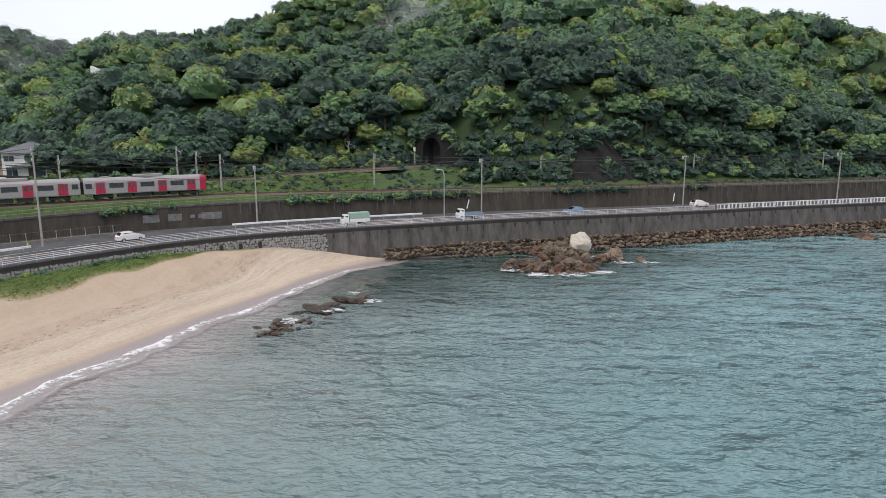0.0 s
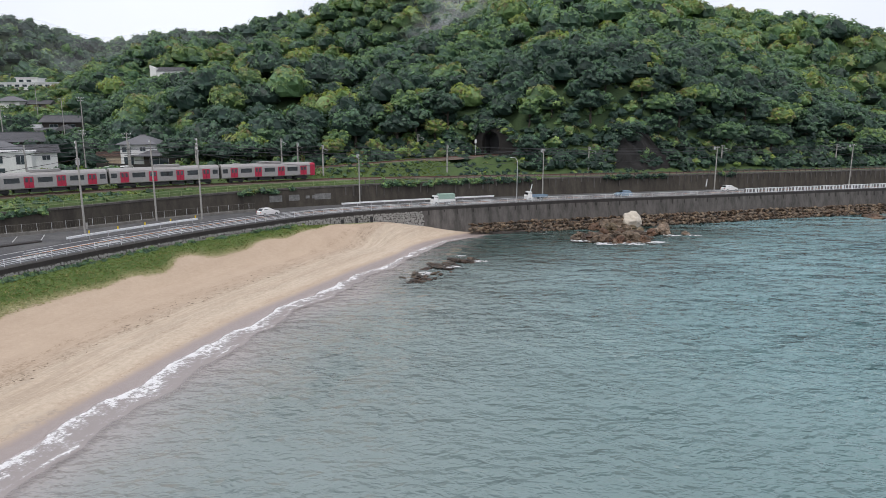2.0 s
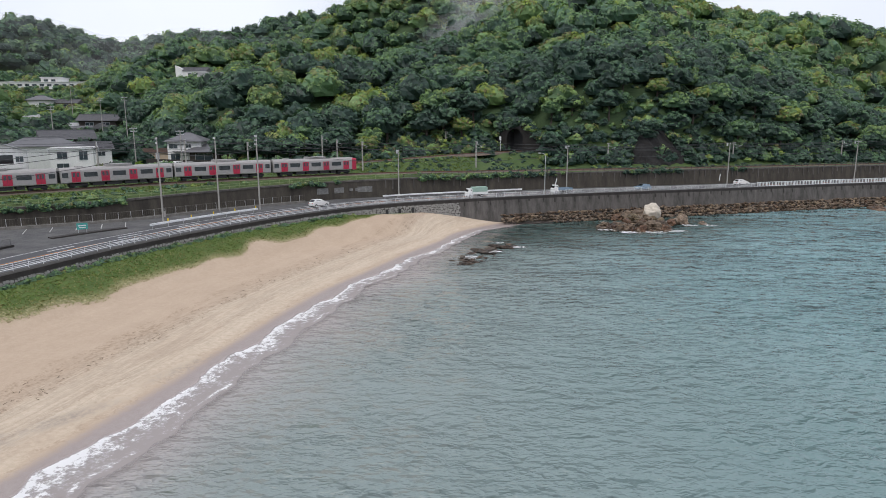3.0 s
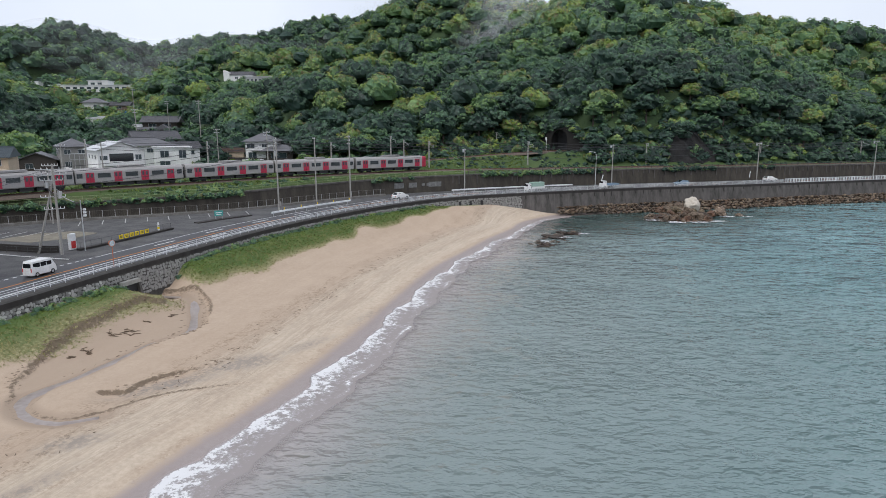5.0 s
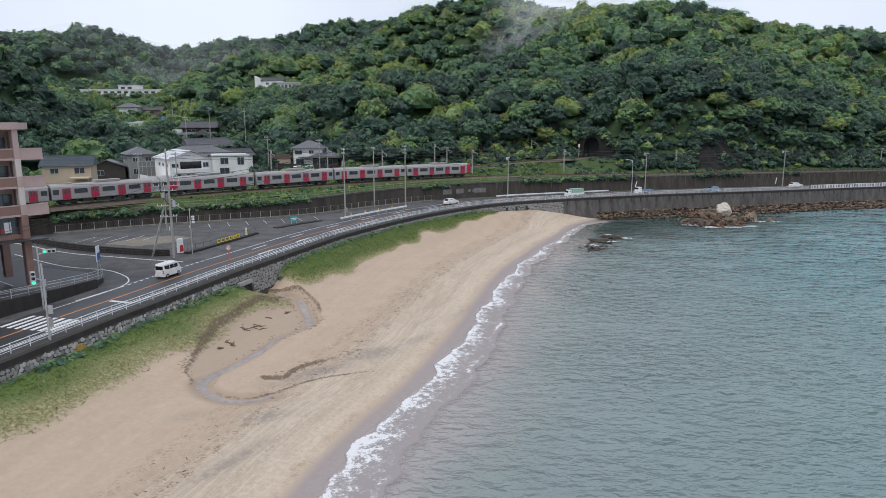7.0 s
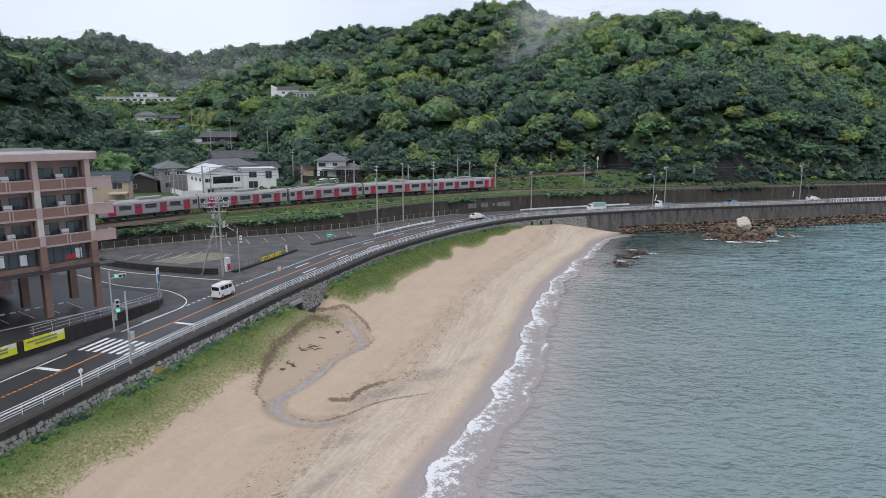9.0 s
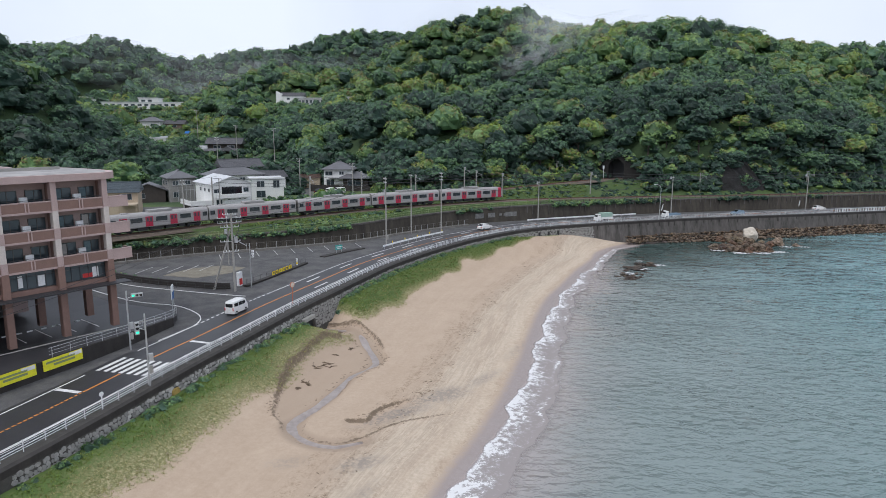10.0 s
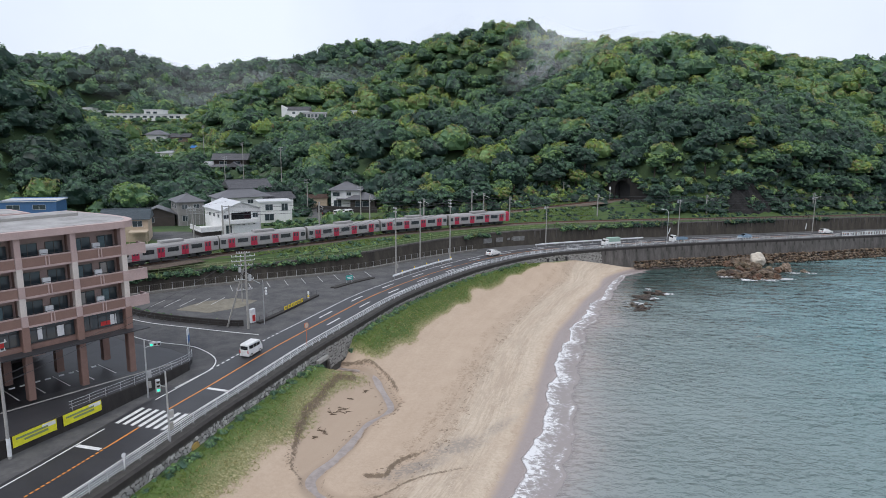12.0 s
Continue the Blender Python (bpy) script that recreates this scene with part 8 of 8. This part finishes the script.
for i, (x, y, s, h) in enumerate(((-19.4, 73.2, 1.5, 0.32), (-16.2, 79.2, 1.9, 0.40), (-12.8, 83.2, 1.8, 0.50), (-19.7, 69.2, 1.0, 0.28), (-10.8, 85.0, 1.2, 0.4), (-17.6, 70.9, 0.8, 0.25), (-14.6, 81.4, 1.2, 0.34), (-17.9, 77.6, 1.2, 0.28))):
    place_rock("shore_rock", x, y, 0.02, (s, s * 0.5, h), 40 + i, WEED_ROCK, "low dark weed-covered rock off the beach", "shore rocks", rough=0.75)
for i, (x, y, s, h) in enumerate(((88, 134, 2.2, 0.9), (93, 133.5, 1.6, 0.7), (100, 134.5, 2.6, 1.0), (107, 138, 1.8, 0.8))):
    place_rock("reef_rock", x, y, 0.0, (s, s * 0.7, h), 60 + i, REEF, "brown rock in the shallows", "reef rocks")

for i, (x, y, s, h) in enumerate(((19.6, 112.6, 1.7, 1.3), (21.8, 110.4, 1.4, 1.2), (23.8, 107.8, 1.5, 1.3), (26.8, 109.0, 1.2, 1.0), (20.2, 107.0, 1.6, 1.1), (17.2, 109.0, 1.3, 1.0), (14.4, 106.4, 1.1, 0.8), (22.8, 104.4, 1.4, 1.2), (18.4, 104.0, 1.2, 1.1))):
    place_rock("reef_rock", x, y, 0.35, (s, s * 0.8, h), 230 + i, REEF, "big angular brown rock on the reef", "reef rocks", rough=0.7)
r6 = random.Random(66)
for i in range(44):
    a, d = r6.uniform(0, 6.28), r6.uniform(0.05, 1.0) ** 0.6
    s = r6.uniform(0.5, 1.5) * (1.2 - 0.5 * d)
    place_rock("reef_rock", 17.4 + 8.0 * d * math.cos(a), 104.6 + 5.2 * d * math.sin(a), r6.uniform(0.0, 0.55) * (1.2 - d), (s, s * r6.uniform(0.6, 0.9), s * r6.uniform(0.5, 0.85)), 100 + i, REEF if r6.random() < 0.7 else WEED_ROCK, "rough brown rock among the reef rocks", "reef rocks", rough=0.8)
for i in range(26):
    k_ = r6.uniform(0, 1)
    s = r6.uniform(0.25, 0.8)
    place_rock("shore_rock", -20.5 + 10 * k_ + r6.uniform(-1.6, 1.6), 69 + 16 * k_ + r6.uniform(-2, 2), 0.02, (s, s * 0.6, s * 0.38), 160 + i, WEED_ROCK, "small weed-covered rock off the beach", "shore rocks", rough=0.85)
VR, FR = [], []
base_n = 0
protos = []
for i in range(8):
    me = rock(80 + i, (1, 0.8, 0.65), detail=2 if i < 3 else 1, rough=0.5)
    v = np.zeros(len(me.vertices) * 3, np.float32)
    me.vertices.foreach_get("co", v)
    f = np.array([tuple(p.vertices) for p in me.polygons])
    protos.append((v.reshape(-1, 3), f))
    bpy.data.meshes.remove(me)
rg = np.random.default_rng(11)
s_lo, s_hi = arc_of(ROAD, -13, 117), S_END - 4
for s in np.arange(s_lo, s_hi, 0.42):
    for row in range(4 if s > s_lo + 12 else 3):
        p0 = at(ROAD, s)
        q0 = at(ROAD, s + 0.3) - at(ROAD, s - 0.3)
        q0 /= np.linalg.norm(q0)
        o = EDGE + 0.6 + row * 0.95 + rg.uniform(-0.4, 0.4)
        c = np.array([p0[0] + q0[1] * o, p0[1] - q0[0] * o, 1.85 - row * 0.5 + rg.uniform(-0.2, 0.2)])
        v, f = protos[rg.integers(0, 8)]
        a = rg.uniform(0, 6.28)
        sc = rg.uniform(0.26, 0.66)
        R2 = np.array([[math.cos(a), -math.sin(a), 0], [math.sin(a), math.cos(a), 0], [0.25 * math.sin(a * 3), 0.2, 1]])
        VR.append(v @ R2.T * sc + c)
        FR.append(f + base_n)
        base_n += len(v)
me = array_mesh("rubble", np.vstack(VR), np.vstack(FR), [RUBBLE])
tagged(new("rubble_stones", me), "band of rough brown armour stones at the wall's foot", "stones", kind="stuff")

# ---------- tunnel mouth and dark cutting ----------
# near-black stone: the recess's deep shade is put into the colour
TUNNEL_STONE = worn("shaded_portal_stone", (0.016, 0.014, 0.013), 0.9, 0.5, 0.9, 6)
tp = thing("tunnel_portal", pose(-2.4, 158.4, 14.2, 0, 0, -38), "dark stone tunnel portal in the wooded slope", "tunnel", kind="structure")
face = Shape().box((0, 0, 7.0), (5.6, 1.2, 1.6))
for sg in (-1, 1):
    face.add([(sg * 2.75, yy, zz) for yy in (-0.6, 0.6) for zz in (-1.5, 7.8)] + [(sg * 10.5, yy + 1.5, zz) for yy in (-0.6, 0.6) for zz in (-1.5, 2.2)], [(0, 1, 5, 4), (2, 6, 7, 3), (1, 3, 7, 5), (4, 5, 7, 6), (0, 2, 3, 1)])
arch = [(-2.75 * math.cos(a), 3.4 + 2.75 * math.sin(a)) for a in np.linspace(0, math.pi, 9)]
for (xa, za), (xb, zb_) in zip(arch[:-1], arch[1:]):
    face.add([(xa, -0.6, za), (xb, -0.6, zb_), (xb, -0.6, 6.3), (xa, -0.6, 6.3), (xa, 0.6, za), (xb, 0.6, zb_), (xb, 0.6, 6.3), (xa, 0.6, 6.3)], [(0, 1, 2, 3), (4, 7, 6, 5), (0, 4, 5, 1), (2, 6, 7, 3)])
part("face", face, TUNNEL_STONE, tp)
# black plates close the bore and stand for the shade inside
part("bore", Shape().box((0, 3.4, 3.0), (5.6, 0.3, 7.0)).box((-2.9, 2.0, 3.0), (0.3, 2.9, 7.0)).box((2.9, 2.0, 3.0), (0.3, 2.9, 7.0)).box((0, 2.0, 6.4), (5.6, 2.9, 0.3)), TRAIN_DARK, tp)
part("signal", Shape().tube((-3.2, -3.0, -1), (-3.2, -3.0, 3.5), 0.07, n=6).box((-3.2, -3.1, 3.4), (0.5, 0.25, 1.0)), RAIL_WHITE, tp)
cut = thing("rock_face", pose(39.0, 153.5, 9.5, 0, 0, 15), "dark bare rock face behind the track", "cliff", kind="structure")
gu, gv = np.meshgrid(np.linspace(-1, 1, 40), np.linspace(0, 1, 26))
half = 12.0 * (1 - 0.62 * gv) 
rx_ = gu * half * 1.2 - 3.0 * gv + 0.8 * fuzz(gu * 9, gv * 11, 2.0, 1)
ry_ = 4.6 * gv + 0.7 * fuzz(gu * 10, gv * 9, 1.5, 2) + 1.4 * np.abs(gu) ** 3
rz_ = -0.5 + 12.0 * gv + 0.5 * fuzz(gu * 8, gv * 8, 1.5, 3)
idx = np.arange(gu.size).reshape(gu.shape)
quads = np.stack([idx[:-1, :-1], idx[:-1, 1:], idx[1:, 1:], idx[1:, :-1]], -1).reshape(-1, 4)
# dark rock, with the overhanging trees' shade put into its colour
me = array_mesh("face", np.stack([rx_, ry_, rz_], -1).reshape(-1, 3), quads, [worn("dark_shaded_rock", (0.013, 0.012, 0.012), 0.8, 0.5, 0.6, 4, bump=0.9, dist=0.2)], True)
part("face", me, None, cut)

# ---------- grass, shrubs ----------
def tufts(name, x, y, tall, tone_lo, tone_hi, label, blades=4, mat=None):
    r2 = np.random.default_rng(len(x))
    z = ground(x, y)[0]
    n = len(x) * blades
    xx, yy, zz = np.repeat(x, blades), np.repeat(y, blades), np.repeat(z, blades)
    hh = np.repeat(tall, blades) * r2.uniform(0.6, 1.2, n)
    a = r2.uniform(0, 6.28, n)
    b = r2.uniform(0, 6.28, n)
    w = 0.10 + 0.25 * hh
    lean = hh * 1.3
    px, py = xx + r2.uniform(-0.16, 0.16, n), yy + r2.uniform(-0.16, 0.16, n)
    v = np.stack([np.stack([px - np.cos(a) * w / 2, py - np.sin(a) * w / 2, zz - 0.05], 1), np.stack([px + np.cos(a) * w / 2, py + np.sin(a) * w / 2, zz - 0.05], 1),
                  np.stack([px + np.cos(b) * lean, py + np.sin(b) * lean, zz + hh], 1)], 1).reshape(-1, 3)
    me = array_mesh(name, v, np.arange(3 * n).reshape(-1, 3), [mat or LEAF])
    point_mask(me, "tone", np.repeat(r2.uniform(tone_lo, tone_hi, n), 3))
    tagged(new(name, me), label, "grass", kind="stuff")


s = rg.uniform(S_A - 12, arc_of(ROAD, -40, 103), 46000)
p = at(ROAD, s)
q = at(ROAD, s + 0.2) - p
q /= np.linalg.norm(q, axis=1)[:, None]
o = EDGE + rg.uniform(0.7, 9.5, len(s))
x, y = p[:, 0] + q[:, 1] * o, p[:, 1] - q[:, 0] * o
g = ground(x, y)
near_wall = -g[6] - EDGE
ok = (g[1] > np.where(y < 30, 0.90, 0.6)) & (near_wall > 0.8) & (rg.uniform(0, 1, len(x)) > np.where(y < 30, (near_wall - 1.0) / 2.8, (near_wall - 2.5) / 4.5))
tufts("bank_grass", x[ok], y[ok], rg.uniform(0.04, 0.12, ok.sum()), 0.46, 0.72, "rough green grass on the sand below the sea wall", 3, mat=GRASS)
ok = (g[1] > 0.3) & (near_wall > 2.5) & (rg.uniform(0, 1, len(x)) < 0.30)
tufts("dry_grass", x[ok], y[ok], rg.uniform(0.05, 0.15, ok.sum()), 0.8, 0.9, "thin straw-coloured grass at the edge of the sand", 3, mat=STRAW)
x, y = rg.uniform(-125, 60, 60000), rg.uniform(40, 160, 60000)
g = ground(x, y)
ok = (g[7] > 4.3) & (g[8] < -2.6) | (g[8] > 2.6) & (g[9] < -2.6) & (x < -15) | (g[9] > 2.6) & (g[10] < 12) & (x > -85) & (x < -15)
tufts("track_grass", x[ok], y[ok], rg.uniform(0.2, 0.5, ok.sum()), 0.38, 0.78, "overgrown grass and weeds along the railway", mat=GRASS)

V_LOW = [crown(96, 8, 120 + i, 0.24, 0.6, (8, 4), 4) for i in range(5)]
x, y = scatter(-125, 130, 55, 190, 1.9)
g = ground(x, y)
toe = (g[10] > 3.0) & (g[10] < 15) & (x > -88) & clear_of_pads(x, y)
bank = (g[7] > 3.0) & (g[8] < -3.2) & (x < -25) & (fuzz(x, y, 9, 6) > np.where(x < -62, -0.45, 0.0))
mid = (g[8] > 3.2) & (g[9] < -3.2) & (fuzz(x, y, 10, 2) > -0.05)
lawn = (g[8] > 2.8) & (x > -48) & (x < 22) & (g[10] < 6) & (np.abs(g[9]) > 2.6) & (fuzz(x, y, 8, 4) > -0.25)
ok = toe | bank | mid | lawn
x, y = x[ok], y[ok]
forest("shrubs", x, y, np.where(toe[ok], rg.uniform(1.1, 2.6, len(x)), rg.uniform(0.5, 1.0, len(x))), np.where(toe[ok], rg.uniform(-0.2, 0.6, len(x)), -0.25), V_LOW, "dense green shrubs and creepers at the wood's edge")
# undergrowth wherever no crown covers the forest floor
CELL = 2.0
covered = np.zeros((260, 260), bool)
for cx_, cy_, cr_ in CROWNS:
    a0, a1, b0, b1 = (int(v) for v in ((cx_ + 340 - cr_) / CELL, (cx_ + 340 + cr_) / CELL + 1, (cy_ - 60 - cr_) / CELL, (cy_ - 60 + cr_) / CELL + 1))
    covered[max(a0, 0):max(a1, 0), max(b0, 0):max(b1, 0)] = True
x, y = scatter(-335, 150, 118, 420, 4.4)
g = ground(x, y)
ia, ib_ = np.clip(((x + 340) / CELL).astype(int), 0, 259), np.clip(((y - 60) / CELL).astype(int), 0, 259)
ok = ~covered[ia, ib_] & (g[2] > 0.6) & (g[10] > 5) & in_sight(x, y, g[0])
for px, py, pr, _ in PLOTS:
    ok &= np.hypot(x - px, y - py) > pr * 0.75
for px, py, pr in PADS:
    ok &= (np.hypot(x - px, y - py) > pr * 0.8) | (py > 155)
x, y = x[ok], y[ok]
forest("undergrowth", x, y, rg.uniform(1.7, 2.9, len(x)), rg.uniform(-0.7, 0.2, len(x)), V_LOW, "low green undergrowth in the clearings of the wood")
ex, ey, ez, es = [], [], [], []
for th in np.linspace(-1, 1, 44):
    for _ in range(2):
        u = rg.uniform(-0.8, 0.8)
        bx, bz = 10.5 * th, 8.0 - 6.0 * max(0.0, abs(th) - 0.26) / 0.74
        a = math.radians(-38)
        ex.append(-2.4 + bx * math.cos(a) - (0.8 + u) * math.sin(a))
        ey.append(158.4 + bx * math.sin(a) + (0.8 + u) * math.cos(a))
        ez.append(14.2 + bz + rg.uniform(-1.2, 0.3))
        es.append(rg.uniform(0.8, 2.0))
a = math.radians(15)
for th in np.linspace(0, 1, 30):
    for sg in (-1, 1):
        for _ in range(2):
            bx, by, bz = sg * 12.0 * (1 - 0.62 * th) - 3.0 * th, 4.6 * th + 0.8, 12.0 * th + rg.uniform(-1, 0.6)
            ex.append(39 + bx * math.cos(a) - by * math.sin(a) + rg.uniform(-0.9, 0.9))
            ey.append(153.5 + bx * math.sin(a) + by * math.cos(a) + rg.uniform(-0.5, 0.5))
            ez.append(9.5 + bz)
            es.append(rg.uniform(0.9, 2.3))
for th in np.linspace(-1, 1, 16):
    ex.append(39 + (4.6 * th - 3.0) * math.cos(a) - 5.2 * math.sin(a))
    ey.append(153.5 + (4.6 * th - 3.0) * math.sin(a) + 5.2 * math.cos(a))
    ez.append(21.2 + rg.uniform(-0.8, 0.6))
    es.append(rg.uniform(1.2, 2.6))
ex, ey, ez, es = (np.array(v) for v in (ex, ey, ez, es))
forest("edge_creepers", ex, ey, es, ez - ground(ex, ey)[0] - 0.4, V_LOW, "leafy creepers round the tunnel mouth and rock face")
# creepers hanging over the railway wall and weeds in the lot's corners
s = rg.uniform(arc_of(WALL, -117, 52), arc_of(WALL, 60, 148), 520)
p = at(WALL, s)
ok = fuzz(s, s * 0, 14, 3) > -0.15
x, y = p[ok, 0] + rg.uniform(-0.1, 0.5, ok.sum()), p[ok, 1] + rg.uniform(-0.3, 0.3, ok.sum())
forest("wall_creepers", x, y, rg.uniform(0.4, 1.05, ok.sum()), wall_z(x) - ground(x, y)[0] + rg.uniform(-0.7, 0.15, ok.sum()), V_LOW, "green creepers hanging over the top of the railway wall")
# foot of the sea wall: weeds and ivy
s = rg.uniform(S_A, arc_of(ROAD, -45, 99), 260)
p = at(ROAD, s)
q = at(ROAD, s + 0.2) - p
q /= np.linalg.norm(q, axis=1)[:, None]
o = EDGE + rg.uniform(0.5, 1.3, len(s))
x, y = p[:, 0] + q[:, 1] * o, p[:, 1] - q[:, 0] * o
ok = np.hypot(x + 73.5, y - 30) > 3.5
forest("wall_weeds", x[ok], y[ok], rg.uniform(0.3, 0.75, ok.sum()), np.full(ok.sum(), -0.2), V_LOW, "leafy weeds growing at the foot of the sea wall")
# hedge and bushes round the lot and the houses
hx, hy = [], []
for line2, wd in ((smooth_line([(-119, 47.8), (-109, 42.2), (-101.5, 39.4), (-92.5, 37.6)], 0.9), 0.4), (smooth_line([(-106.5, 107.5), (-99.5, 112.0), (-95.5, 114.5)], 0.7), 1.2), (smooth_line([(-103, 100.5), (-97, 106), (-93, 110.5)], 0.8), 0.9)):
    for pnt in line2:
        for _ in range(2):
            hx.append(pnt[0] + rg.uniform(-wd, wd))
            hy.append(pnt[1] + rg.uniform(-wd, wd))
hx, hy = np.array(hx), np.array(hy)
low_h = np.where(hy < 60, 0.45, 1.0)
forest("hedges", hx, hy, rg.uniform(0.5, 1.0, len(hx)) * low_h, rg.uniform(0.0, 0.7, len(hx)) * low_h, V_LOW, "clipped and wild green hedges beside lot and houses")

# driftwood and weed lines on the sand
s = rg.uniform(30, 190, 200)
p = at(SHORE, s)
q = at(SHORE, s + 0.3) - p
q /= np.linalg.norm(q, axis=1)[:, None]
o = rg.normal(11.5, 1.0, len(s)) + 1.0 * fuzz(s, s * 0, 12, 1)
x, y = p[:, 0] - q[:, 1] * o, p[:, 1] + q[:, 0] * o
z = ground(x, y)[0]
d1 = Shape()
for i in range(len(x)):
    a, l = rg.uniform(0, 3.14), rg.uniform(0.05, 0.22)
    d1.tube((x[i] - math.cos(a) * l, y[i] - math.sin(a) * l, z[i] + 0.03), (x[i] + math.cos(a) * l, y[i] + math.sin(a) * l, z[i] + 0.05), 0.03, 0.015, 5)
tagged(part("drift_line", d1, DRIFT), "scattered dark driftwood and weed on the sand", "driftwood", kind="stuff")

# dead roots and twigs on the floor of the hollow
rr = random.Random(5)
for px, py, yw, ln_ in ((-70.3, 16.2, 40, 1.7), (-71.4, 15.0, 55, 1.2), (-68.3, 22.6, 70, 1.3), (-71.6, 10.4, 35, 1.3), (-72.2, 8.6, 50, 0.9), (-69.8, 19.4, 20, 0.8)):
    root = Shape()
    for _ in range(9):
        a = radians(yw) + rr.uniform(-0.9, 0.9)
        x0, y0 = px + rr.uniform(-0.5, 0.5) * ln_ * math.cos(radians(yw)), py + rr.uniform(-0.5, 0.5) * ln_ * math.sin(radians(yw))
        l = ln_ * rr.uniform(0.25, 0.6)
        x1, y1 = x0 + l * math.cos(a), y0 + l * math.sin(a)
        z0, z1 = (float(ground(np.array([u_]), np.array([v_]))[0][0]) for u_, v_ in ((x0, y0), (x1, y1)))
        root.tube((x0, y0, z0 + 0.03), (x1, y1, z1 + 0.07), 0.055, 0.02, 5)
    tagged(part("dead_roots", root, DRIFT), "tangle of dead brown roots on damp sand", "driftwood", "dead roots in the hollow")

# clods of damp sand and roots along the cut banks
CLOD = worn("damp_sand_clod", (0.25, 0.185, 0.13), 0.95, 0.5, 3.0, 14, bump=0.6, dist=0.04)
VC, FC, nc = [], [], 0
rc = np.random.default_rng(31)
edge_w = smooth_line([(-70.6, 24.6), (-72.2, 23.0), (-72.9, 20.3), (-73.5, 16.1), (-74.1, 13.2), (-74.1, 9.7), (-73.7, 5.7), (-73.3, 2.9), (-72.4, 0.7)], 1.0)
for ln_, n_, wob_ in ((edge_w, 150, 0.35), (SCARP, 40, 0.3), (at(offset(STREAM, 1.15), np.arange(2, 30, 1.0)), 110, 0.2), (at(offset(STREAM, -1.15), np.arange(2, 34, 1.0)), 60, 0.2)):
    ss = rc.uniform(0.5, frames_of(ln_)[2][-1] - 0.5, n_)
    pp = at(ln_, ss) + rc.normal(0, wob_, (n_, 2))
    zz = ground(pp[:, 0], pp[:, 1])[0]
    for (px, py), pz in zip(pp, zz):
        v, f = protos[rc.integers(0, 8)]
        a, sc = rc.uniform(0, 6.28), rc.uniform(0.03, 0.10)
        R2 = np.array([[math.cos(a), -math.sin(a), 0], [math.sin(a), math.cos(a), 0], [0, 0, 0.6]])
        VC.append(v @ R2.T * sc * np.array([2.0, 1.6, 1]) + np.array([px, py, pz + 0.01]))
        FC.append(f + nc)
        nc += len(v)
tagged(new("sand_clods", array_mesh("sand_clods", np.vstack(VC), np.vstack(FC), [CLOD])), "dark damp sand clods and roots along the cut banks", "sand", kind="stuff")
